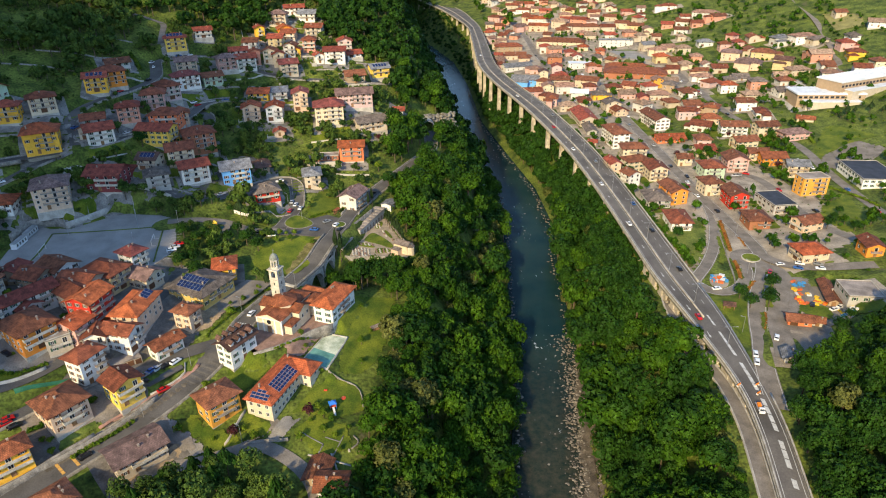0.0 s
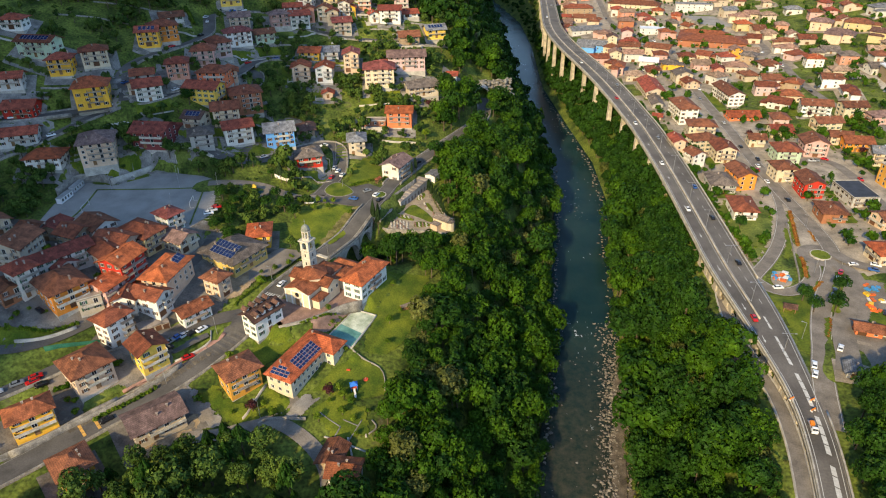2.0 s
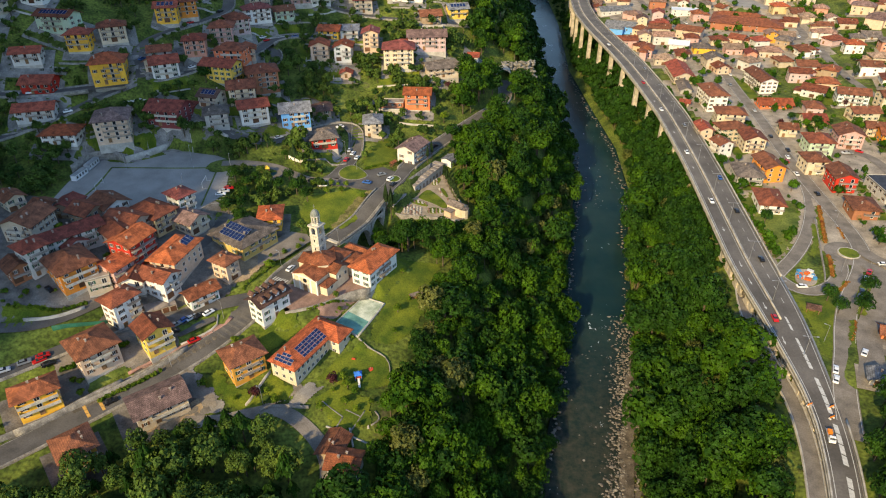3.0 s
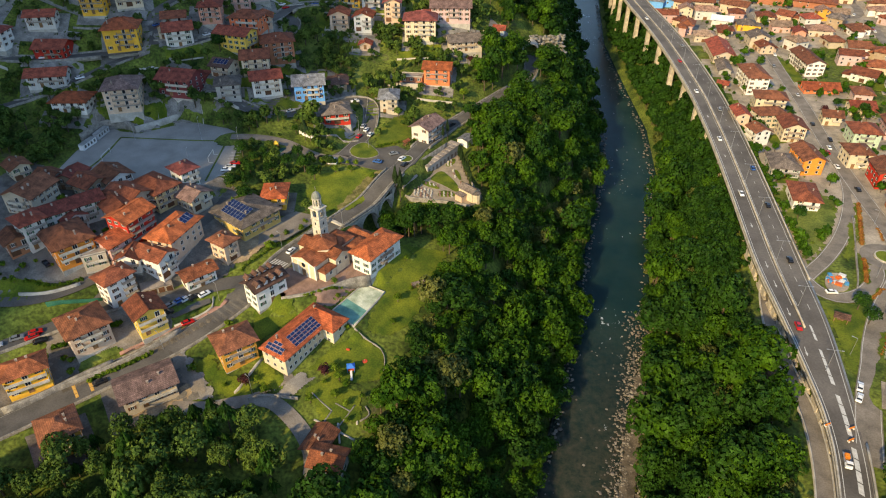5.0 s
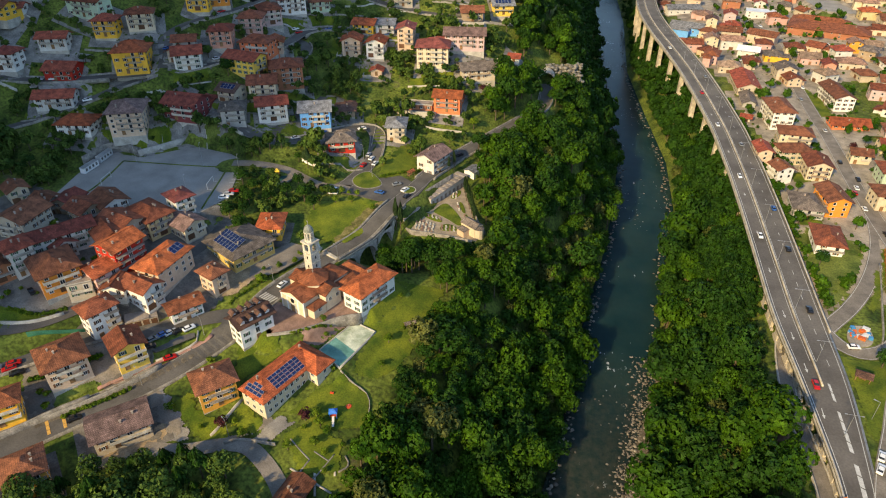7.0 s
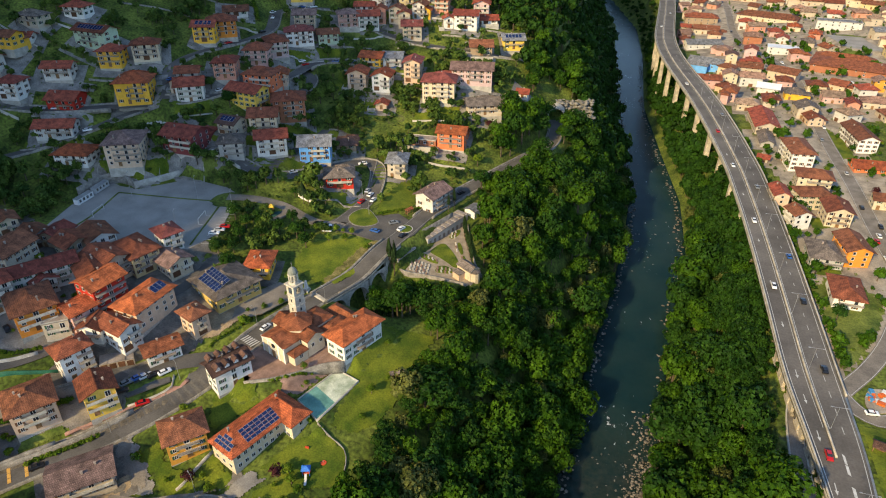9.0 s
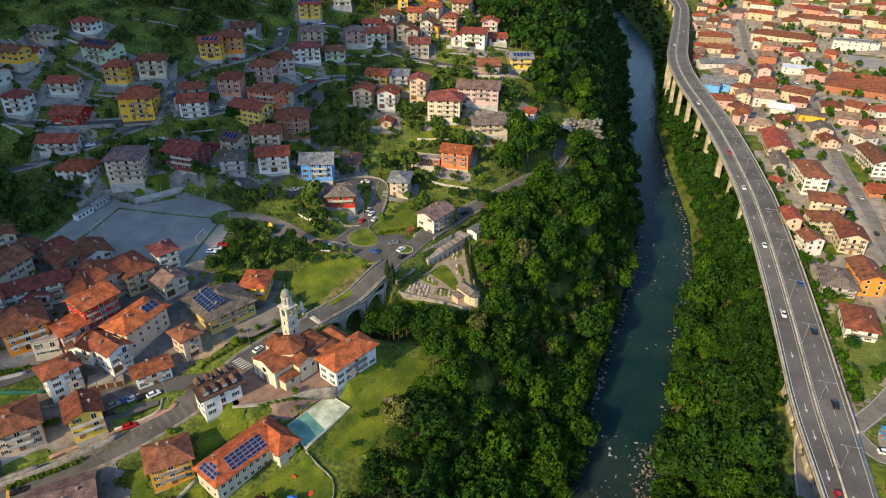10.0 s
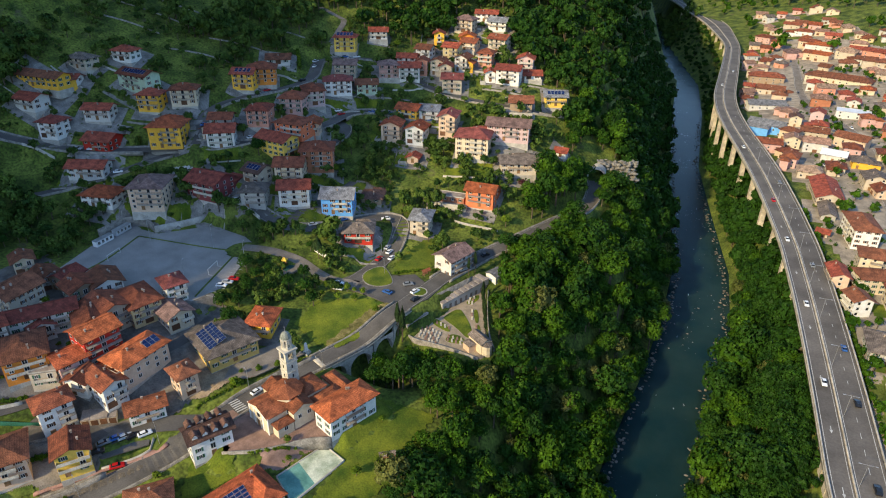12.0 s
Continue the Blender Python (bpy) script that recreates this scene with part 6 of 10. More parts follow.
for i, (key, side) in enumerate((("hill_road_low", 1), ("hill_road_low", -1), ("hill_road_high", 1), ("hill_road_link", 1), ("garden_road", -1), ("hairpin_road", 1), ("tunnel_road", -1), ("tunnel_road", 1), ("main_road", 1), ("upper_lane", 1))):
    width, line, zz = ROAD_LINES[key]
    d = np.gradient(line, axis=0)
    d /= np.linalg.norm(d, axis=1)[:, None]
    off = line + np.c_[d[:, 1], -d[:, 0]] * side * (width / 2 + 0.35)
    gap = PADS["roundabout_square"][1]
    open_run = ~(inside(gap, off[:, 0], off[:, 1]) | (edge_distance(gap, off[:, 0], off[:, 1]) < 2.0))
    for key2, (width2, line2, zz2) in ROAD_LINES.items():
        if key2 != key:
            open_run &= np.hypot(off[:, None, 0] - line2[None, :, 0], off[:, None, 1] - line2[None, :, 1]).min(1) > width2 / 2 + 0.4
    cuts = np.flatnonzero(np.diff(np.r_[0, open_run.astype(int), 0]))
    for i0, i1 in zip(cuts[::2], cuts[1::2]):
        if i1 - i0 > 3:
            ribbon("road_parapet", off[i0:i1], zz[i0:i1], 0.22, 0.22, OLD_STONE, 0.8, "weathered parapet wall beside the road", "wall", "structure", 2.2)

# ---- arched road bridge beside the church ----
bridge = thing("arch_bridge", 0, 0, 0, 0, "old stone road bridge on round arches beside the church", "bridge", kind="structure")
BR = resample([(-66, 238), (-62, 247), (-57.5, 257), (-54.5, 267), (-52, 277)], 1.0)
bz = np.interp(BR[:, 1], ROAD_LINES["tunnel_road"][1][:, 1], ROAD_LINES["tunnel_road"][2])
ribbon("bridge_slab", BR, bz, 4.5, 4.5, STONE, 0.02, "", thick=0.9, parent=bridge)
d = np.gradient(BR, axis=0)
d /= np.linalg.norm(d, axis=1)[:, None]
for s in (-1, 1):
    ribbon("bridge_parapet", BR + np.c_[d[:, 1], -d[:, 0]] * s * 4.3, bz, 0.2, 0.2, OLD_STONE, 0.95, "", thick=1.1, parent=bridge)
# arches: spandrel walls with round openings between piers, on the valley side
for k in range(4):
    i0 = int(len(BR) * (k + 0.04) / 4)
    i1 = min(int(len(BR) * (k + 1.0) / 4), len(BR) - 1)
    a, b = BR[i0], BR[i1]
    span = np.linalg.norm(b - a)
    along = (b - a) / span
    out = np.array([along[1], -along[0]])
    zt = bz[i0] - 0.85
    bm = bmesh.new()
    n, r = 12, span / 2 - 0.9
    prof = [(-span / 2, -11.0), (-r, -11.0)] + [(-r * math.cos(math.pi * i / n), -1.1 - r + r * math.sin(math.pi * i / n)) for i in range(n + 1)] + [(r, -11.0), (span / 2, -11.0)]
    front, back, ftop, btop = [], [], [], []
    for x, z in prof:
        p = (a + b) / 2 + along * x
        front.append(bm.verts.new((*(p + out * 4.2), zt + z)))
        back.append(bm.verts.new((*(p - out * 4.2), zt + z)))
        ftop.append(bm.verts.new((*(p + out * 4.2), zt)))
        btop.append(bm.verts.new((*(p - out * 4.2), zt)))
    for i in range(len(prof) - 1):
        bm.faces.new((front[i], front[i + 1], ftop[i + 1], ftop[i]))
        bm.faces.new((back[i + 1], back[i], btop[i], btop[i + 1]))
        bm.faces.new((front[i + 1], front[i], back[i], back[i + 1]))
    part("arch", bm, STONE, bridge)

# ---- viaduct details ----
dd = np.gradient(DC, axis=0)
dd /= np.linalg.norm(dd, axis=1)[:, None]
DN = np.c_[dd[:, 1], -dd[:, 0]]


def deck_strip(name, offset, half, mat, lift, thick=0.0, lo=0.0, hi=2000.0):
    m = (DC[:, 1] > lo) & (DC[:, 1] < hi)
    ribbon(name, (DC + DN * offset[:, None])[m], DZ[m], half, half, mat, lift, "", thick=thick, parent=viaduct)


deck_strip("parapet", -(DH - 0.25), 0.22, CONCRETE, 0.85, 0.95)
deck_strip("parapet", DH - 0.25, 0.22, CONCRETE, 0.85, 0.95, 250)
deck_strip("parapet", DH - 0.25, 0.22, CONCRETE, 0.85, 0.95, 60, 178)
MEDIAN = -DH * 0.16
deck_strip("median_barrier", MEDIAN, 0.28, PIER, 0.55, 0.6, 222)
deck_strip("edge_line", -(DH - 1.5), 0.09, PAINT_WHITE, 0.02)
deck_strip("edge_line", DH - 1.5, 0.09, PAINT_WHITE, 0.02)
deck_strip("edge_line", MEDIAN + 0.9, 0.08, PAINT_WHITE, 0.02, 0, 236)
deck_strip("edge_line", MEDIAN - 0.9, 0.08, PAINT_WHITE, 0.02, 0, 236)


def deck_at(y, off):
    """Place, height and heading on the viaduct at y, off metres to the right of its middle."""
    i = int(np.argmin(np.abs(DC[:, 1] - y)))
    p = DC[i] + DN[i] * off
    return p[0], p[1], DZ[i], math.degrees(math.atan2(dd[i][1], dd[i][0])), DH[i]


dash = mesh_of("lane_dash", boxes((-1.5, 1.5, -0.08, 0.08, 0, 0.012)), [PAINT_WHITE])
for y in np.arange(236, 640, 9.0):
    x, yy, z, r, h = deck_at(y, 0)
    x, yy, z, r, h = deck_at(y, h * 0.42)
    o = part("lane_dash", dash, PAINT_WHITE, viaduct, (x, yy, z + 0.012), radians(r))
bm = bmesh.new()
vs = [bm.verts.new(v) for v in ((-2.2, -0.12, 0), (0.6, -0.12, 0), (0.6, -0.5, 0), (2.2, 0, 0), (0.6, 0.5, 0), (0.6, 0.12, 0), (-2.2, 0.12, 0))]
bm.faces.new(vs)
r = bmesh.ops.extrude_face_region(bm, geom=bm.faces[:])
bmesh.ops.translate(bm, verts=[v for v in r["geom"] if isinstance(v, bmesh.types.BMVert)], vec=(0, 0, 0.012))
bmesh.ops.recalc_face_normals(bm, faces=bm.faces)
arrow = mesh_of("lane_arrow", bm, [PAINT_WHITE])
for y in (215, 232, 250, 262, 290, 318, 350, 392, 440):
    x, yy, z, r, h = deck_at(y, 0)
    x, yy, z, r, h = deck_at(y, -h * 0.55)
    part("lane_arrow", arrow, PAINT_WHITE, viaduct, (x, yy, z + 0.012), radians(r + 180))
bm = bmesh.new()
add_prism(bm, [(-2.1, -0.55), (1.5, -0.55), (2.1, 0.55), (-1.5, 0.55)], 0, 0.014)
hatch = mesh_of("hatch_bar", bm, [PAINT_WHITE])
for i, y in enumerate(np.arange(140, 226, 5.0)):
    x, yy, z, r, h = deck_at(y, 1.0)
    o = part("hatch_bar", hatch, PAINT_WHITE, viaduct, (x, yy, z + 0.02), radians(r))
    o.matrix_basis = Matrix.Translation((x, yy, z + 0.02)) @ Matrix.Rotation(radians(r), 4, "Z") @ Matrix.Diagonal((1, float(np.interp(y, [140, 190, 226], [1.25, 1.1, 0.6])), 1, 1))


def pier(y, off, wx, wy):
    x, yy, z, r, h = deck_at(y, off)
    g = gz(x, yy)
    if z - 1.4 - g < 1.0:
        return
    bm = bmesh.new()
    hgt = z - 1.5 - g
    ring = [(-wx / 2, -wy / 2), (wx / 2, -wy / 2), (wx / 2, wy / 2), (-wx / 2, wy / 2)]
    add_prism(bm, [(a * 1.25, b * 1.15) for a, b in ring], -3.0, hgt - 1.2, 0, 0.85)
    add_prism(bm, [(a * 1.06, b * 0.98) for a, b in ring], hgt - 1.2, hgt, 0, 1.25)
    part("pier", bm, PIER, viaduct, (x, yy, g), radians(r))


for y in np.arange(286, 1260, 32.0):
    x, yy, z, r, h = deck_at(y, 0)
    pier(y, -h + 3.0, 2.6, 2.6)
    pier(y, h - 3.4, 2.6, 2.6)
# arcade between the deck and the lower road
for y in np.arange(152, 276, 6.0):
    x, yy, z, r, h = deck_at(y, 0)
    x, yy, z, r, h = deck_at(y, -h + 0.75)
    low = float(np.interp(y, [80, 150, 200, 262], [31, 30, 28.2, 27.0])) - 2
    solid = y < 198
    bay = [(-1.7, 1.7, -0.5, 0.5, low, z - 1.55)] if not solid else [(-3.1, 3.1, -0.5, 0.5, low, z - 1.55)]
    if not solid:
        bay.append((-3.0, 3.0, -0.45, 0.45, z - 2.5, z - 1.56))
        bay.append((-3.0, 3.0, -0.45, 0.45, low, low + 2.9))
    part("arcade_bay", boxes(*bay), PIER, viaduct, (x, yy, 0), radians(r))
retain = [deck_at(y, -deck_at(y, 0)[4] + 5.0)[:2] for y in np.arange(150, 290, 10)]
wall_along("viaduct_wall", retain, 0.0, 0.8, PIER, "stained concrete wall under the viaduct", base=31.8, sink=12)
for s in (-1, 1):
    width, line, zz = ROAD_LINES["lower_road"]
    d2 = np.gradient(line, axis=0)
    d2 /= np.linalg.norm(d2, axis=1)[:, None]
    ribbon("lower_road_parapet", line + np.c_[d2[:, 1], -d2[:, 0]] * s * 2.35, zz, 0.18, 0.18, CONCRETE, 0.8, "pale concrete parapet beside the lower road", "wall", "structure", 4.0 if s < 0 else 1.0)


def street_lamp(x, y, z, rot, h=9.0, arm=2.2, label="grey metal street lamp on a tall pole", twin=False):
    e = thing("street_lamp", x, y, z, rot, label, "street lamp", "street lamps")
    bm = bmesh.new()
    add_prism(bm, circle(0.09, 6), 0, h, 0, 0.6)
    part("pole", bm, METAL, e)
    for s in ((-1, 1) if twin else (1,)):
        part("arm", boxes((-0.035, 0.035, min(0, s * arm), max(0, s * arm), h - 0.1, h)), METAL, e)
        part("lamp_head", boxes((-0.13, 0.13, s * arm - 0.35, s * arm + 0.35, h - 0.12, h + 0.04)), METAL, e)
    return e


for y in np.arange(206, 560, 30.0):
    x, yy, z, r, h = deck_at(y, 0)
    x, yy, z, r, h = deck_at(y, -h * 0.16 + 1.2)
    street_lamp(x, yy, z, r, twin=True, label="grey twin-armed street lamp on the viaduct")
for x, y in ((-142, 276.5), (-131, 248), (-172, 271), (-120, 270)):
    street_lamp(x, y, 54, 20, 11.0, 1.4, "tall floodlight mast beside the gravel pitch")
for x, y in ((-100, 168), (-91, 190), (-80, 219), (-62, 236), (-70, 296), (-80, 312), (-104, 308), (-200, 319), (-160, 352), (-66, 160), (118, 215), (140, 262), (150, 300)):
    street_lamp(x, y, gz(x, y), 60, 7.5, 1.5)


# ---- trees ----
tree_rng = np.random.RandomState(11)


def crown_template(rng, lumps, leaves, tall=1.0, leaf=0.24, spread=0.3):
    """Sprays of leaves over well-parted lumps, radius about 1, as triangles."""
    cs = [(0.0, 0.0, 0.15, 0.66)]
    tries = 0
    while len(cs) <= lumps and tries < 400:
        tries += 1
        a, e = rng.uniform(0, 2 * np.pi), np.arcsin(rng.uniform(-0.3, 1.0))
        r = rng.uniform(0.24, 0.44)
        d = rng.uniform(0.52, 0.72)
        c = (d * np.cos(a) * np.cos(e), d * np.sin(a) * np.cos(e), d * np.sin(e) + 0.12, r)
        if all(math.dist(c[:3], o[:3]) > 0.62 * (r + o[3]) for o in cs[1:]):
            cs.append(c)
    cs = np.array(cs)
    pick = rng.choice(len(cs), leaves, p=cs[:, 3] ** 2 / (cs[:, 3] ** 2).sum())
    n = rng.normal(size=(leaves, 3)) + cs[pick, :3] * 1.1
    n[:, 2] = np.abs(n[:, 2]) - 0.25
    n /= np.linalg.norm(n, axis=1)[:, None]
    p = cs[pick, :3] + n * cs[pick, 3:4] * rng.uniform(0.9, 1.08, (leaves, 1))
    nn = n + rng.normal(scale=spread, size=n.shape)
    nn /= np.linalg.norm(nn, axis=1)[:, None]
    t = np.cross(nn, rng.normal(size=n.shape))
    t /= np.linalg.norm(t, axis=1)[:, None]
    b = np.cross(nn, t)
    s = leaf * rng.uniform(0.55, 1.25, (leaves, 1))
    q = np.stack([p - t * s - b * s * 0.7, p + t * s - b * s * 0.8, p + b * s * 1.1], 1)
    q[:, :, 2] *= tall
    return q


def shell(rng, tall, seg=6, rings=3):
    """The dark inside of a crown."""
    v, f = [], []
    for i in range(rings + 1):
        th = np.pi * i / rings
        for j in range(seg):
            ph = 2 * np.pi * j / seg
            r = 0.54 * rng.uniform(0.8, 1.15)
            v.append((r * np.sin(th) * np.cos(ph), r * np.sin(th) * np.sin(ph), (0.08 + r * np.cos(th)) * tall))
    for i in range(rings):
        for j in range(seg):
            f.append((i * seg + j, (i + 1) * seg + j, (i + 1) * seg + (j + 1) % seg))
            f.append((i * seg + j, (i + 1) * seg + (j + 1) % seg, i * seg + (j + 1) % seg))
    return np.array(v), np.array(f)


NEAR_CROWNS = [crown_template(tree_rng, k, 660, t, 0.096) for k, t in ((16, 1.0), (12, 1.15), (20, 0.9), (14, 1.3), (22, 1.0), (10, 1.1), (18, 1.2))]
spire = crown_template(tree_rng, 12, 520, 1.0, 0.12)
SPIRES = [spire * np.stack([1.2 - 0.95 * np.clip(spire[:, :, 2], -0.6, 1.0)] * 2 + [np.ones(spire.shape[:2])], 2) * (0.85, 0.85, k) for k in (1.7, 2.1)]
FAR_CROWNS = [crown_template(tree_rng, 9, 165, t, 0.205) for t in (1.0, 1.15, 0.9, 1.2)]
TUFTS = [crown_template(tree_rng, 3, 22, 0.8, 0.40) for t in range(4)]
BUSHES = [crown_template(tree_rng, 6, 54, t, 0.31) for t in (1.0, 0.9, 1.1)]
SHELLS = [shell(tree_rng, t) for t in (1.0, 1.1, 0.9)]


def woods(name, spots, crowns, mat, label, category="woods", tufts=False):
    """Many trees as one mesh: leaf sprays, dark insides and trunks. spots: x, y, z of the ground, crown radius, height of the crown's middle."""
    co, faces, idx, base = [], [], [], 0
    for x, y, z, r, mid in spots:
        q = crowns[tree_rng.randint(len(crowns))]
        a = tree_rng.uniform(0, 2 * np.pi)
        c, s = np.cos(a), np.sin(a)
        rot = np.array([[c, -s, 0], [s, c, 0], [0, 0, 1]]).T
        sq = r * tree_rng.uniform(0.85, 1.15, 3)
        v = (q.reshape(-1, 3) * sq) @ rot + (x, y, z + mid)
        k = len(v) // 3
        co.append(v)
        faces.append(base + np.arange(3 * k).reshape(-1, 3))
        idx.append(np.zeros(k, int))
        base += 3 * k
        if tufts:
            continue
        sv, sf = SHELLS[tree_rng.randint(len(SHELLS))]
        co.append((sv * sq) @ rot + (x, y, z + mid))
        faces.append(base + sf)
        idx.append(np.zeros(len(sf), int))
        base += len(sv)
        w = 0.06 * r
        t = np.array([(-w, -w, -1), (w, -w, -1), (w, w, -1), (-w, w, -1), (-w * .6, -w * .6, mid), (w * .6, -w * .6, mid), (w * .6, w * .6, mid), (-w * .6, w * .6, mid)]) + (x, y, z)
        co.append(t)
        faces.append(base + np.array([(0, 1, 5), (0, 5, 4), (1, 2, 6), (1, 6, 5), (2, 3, 7), (2, 7, 6), (3, 0, 4), (3, 4, 7)]))
        idx.append(np.ones(8, int))
        base += 8
    me = quad_mesh(name, np.concatenate(co), np.concatenate(faces), [mat, TRUNK], False, np.concatenate(idx))
    return tagged(new(name, me), label, category, kind="stuff")


def mixed_woods(name, spots, crowns, label, shares=(0.54, 0.39, 0.07)):
    """Woods of three kinds of tree, mixed."""
    kind = tree_rng.choice(3, len(spots), p=shares)
    for k, (mat, word) in enumerate(((LEAF, "green"), (LEAF_DEEP, "dark green"), (LEAF_OLIVE, "pale olive"))):
        woods(name, spots[kind == k], crowns, mat, word + " " + label)


HS = np.array(HOUSE_SPOTS)
ALL_ROAD = np.concatenate([np.c_[line, np.full(len(line), width / 2)] for width, line, zz in ROAD_LINES.values()])
CLEAR = [[(113, 204), (150, 204), (167, 225), (166, 260), (158, 302), (142, 302), (128, 285), (112, 262)], [(-20, 428), (8, 428), (12, 453), (-22, 449)], [(-46, 236), (-30, 238), (-20, 233), (-21, 205), (-27, 186), (-30, 168), (-40, 152), (-75, 150), (-70, 190), (-50, 212)],
         [(-56, 274), (-47, 296), (-34, 322), (-28, 322), (-23, 300), (-14, 282), (-10, 272), (-14, 265), (-22, 266.5), (-44, 267)],
         [(-100, 252), (-84, 246), (-66, 248), (-58, 272), (-66, 278), (-90, 272)],
         [(-36, 330), (-60, 345), (-66, 335), (-50, 320)], [(-70, 296), (-48, 300), (-46, 318), (-66, 322)]]


def free(x, y, margin, road=2.0, house=8.0):
    """Whether a tree may stand at each place: off roads, houses, levelled places and meadows."""
    ok = np.ones(len(x), bool)
    for _, poly in PADS.values():
        ok &= ~inside(poly, x, y) & (edge_distance(poly, x, y) > margin)
    for poly in CLEAR:
        ok &= ~inside(poly, x, y)
    for i in range(0, len(x), 400):
        s = slice(i, i + 400)
        ok[s] &= (np.hypot(x[s, None] - HS[None, :, 0], y[s, None] - HS[None, :, 1]).min(1) > house)
        ok[s] &= ((np.hypot(x[s, None] - ALL_ROAD[None, :, 0], y[s, None] - ALL_ROAD[None, :, 1]) - ALL_ROAD[None, :, 2]).min(1) > road)
    l, r = np.interp(y, DECK_Y, DECK_L), np.interp(y, DECK_Y, DECK_R)
    return ok & ~((x > l - 1.6) & (x < r + 2.0))


def scatter(x0, x1, y0, y1, step):
    gx, gy = np.meshgrid(np.arange(x0, x1, step), np.arange(y0, y1, step))
    x, y = gx.ravel().astype(float), gy.ravel().astype(float)
    return x + tree_rng.uniform(-0.45, 0.45, len(x)) * step, y + tree_rng.uniform(-0.45, 0.45, len(x)) * step


def patches(x, y, size):
    return np.array([noise.noise((a / size, b / size, 3.1)) for a, b in zip(x, y)])


def plant(x, y, rmin, rmax, tall=1.0):
    r = (rmin + (rmax - rmin) * tree_rng.uniform(0, 1, len(x)) ** 1.4) * (0.85 + 0.4 * (patches(x, y, 18.0) > 0.05))
    z = ground(x, y)
    return np.c_[x, y, z, r, r * tree_rng.uniform(1.0, 1.9, len(x)) * tall]


# wooded west bank of the gorge
x, y = scatter(-60, 60, 90, 470, 5.1)
rw = np.interp(y, RIVER_Y, RIVER_W)
edge = np.interp(y, [90, 150, 175, 200, 232, 240, 247, 264, 270, 300, 320, 345, 380, 430, 470], [-48, -27, -27, -22, -21, -44, -53, -48, -13, -20, -27, -36, -33, -28, -30])
m = (x > edge) & (x < rw - np.interp(y, [250, 320, 470], [0.5, 3.0, 3.5]))
m[m] &= free(x[m], y[m], 2.0, 2.2, 9.0)
p = plant(x[m], y[m], 2.8, 5.6)
# the trees in the gully stay below the bridge and the cemetery wall
low = (p[:, 0] < -6) & (p[:, 1] > 232) & (p[:, 1] < 272)
clear = np.minimum(266 - p[low, 1], p[low, 0] - np.interp(p[low, 1], [238, 257, 277], [-66, -57.5, -52]) - 5)
room = np.maximum(40.0 + 0.7 * np.maximum(clear, 0) - p[low, 2], 2.4)
p[low, 3] = np.clip(np.minimum(p[low, 3], room / 2.3), 1.0, 4.2)
p[low, 4] = np.minimum(p[low, 4], room - p[low, 3])
mixed_woods("riverside_woods", p, NEAR_CROWNS, "broadleaf woods on the steep river bank")
# wooded east bank under the viaduct
x, y = scatter(28, 112, 60, 480, 5.0)
re = np.interp(y, RIVER_Y, RIVER_E)
m = (x > re + np.interp(y, [150, 200, 240, 270, 330, 400, 480], [4.4, 3.6, 1.5, 0.8, 2.6, 5.0, 6.0])) & (x < np.interp(y, DECK_Y, DECK_L) - 1)
m &= ~inside([(86, 192), (91, 190), (96.5, 212), (96.5, 228), (93.5, 228)], x, y)
m[m] &= free(x[m], y[m], 2.0, 1.2, 8.0)
p = plant(x[m], y[m], 3.3, 6.8)
# trees beside the viaduct and the lower road stay below their edges
gap = np.interp(p[:, 1], DECK_Y, DECK_L) - p[:, 0]
top = np.where(p[:, 1] < 265, np.interp(p[:, 1], [80, 150, 200, 262], [31, 30, 28.2, 27.0]) + 2.0, np.interp(p[:, 1], DECK_Y, DECK_Z) - 1.5)
close = gap < 12
p[close, 3] = np.clip((top - p[:, 2])[close] / 2.7, 0.8, 4.4)
p[close, 4] = np.minimum(np.maximum(p[close, 3] * 0.8, (top - p[:, 2])[close] - p[close, 3] * tree_rng.uniform(1.0, 1.5, close.sum())), p[close, 3] * 1.5)
mixed_woods("viaduct_woods", p[p[:, 1] < 235], NEAR_CROWNS, "broadleaf woods on the bank below the viaduct", (0.44, 0.51, 0.05))
# upstream mix is mostly deep leaves: the bank's shade is in their colour
mixed_woods("viaduct_woods", p[p[:, 1] >= 235], NEAR_CROWNS, "dense broadleaf woods on the bank beside the piers", (0.14, 0.84, 0.02))
x, y = scatter(20, 116, 266, 780, 4.0)
l, r, re = np.interp(y, DECK_Y, DECK_L), np.interp(y, DECK_Y, DECK_R), np.interp(y, RIVER_Y, RIVER_E)
m = (x > np.maximum(l - np.where(y < 470, 11, 30), re + 6.5)) & (x < r - 2)
p = plant(x[m], y[m], 2.4, 5.0)
p[:, 3] = np.minimum(p[:, 3], np.clip((np.interp(p[:, 1], DECK_Y, DECK_Z) - 2.8 - p[:, 2]) / 2.5, 0.3, 6.0))
p[:, 4] = p[:, 3] * 1.2
woods("viaduct_scrub", p[p[:, 3] > 0.5], FAR_CROWNS, LEAF_DEEP, "scrub and small trees on the slope beneath the viaduct")
# trees below the village
x, y = scatter(-135, -44, 84, 152, 5.0)
m = inside([(-101, 136), (-86, 145), (-72, 149.5), (-58, 149), (-46, 136), (-44, 84), (-135, 84), (-128, 112)], x, y)
m[m] &= free(x[m], y[m], 2.0, 2.5, 8.5)
p = plant(x[m], y[m], 2.8, 5.0)
pointed = tree_rng.uniform(size=len(p)) < 0.3
woods("village_woods", p[~pointed], NEAR_CROWNS, LEAF_DARK, "dark broadleaf trees below the village road")
p[pointed, 3] *= 0.75
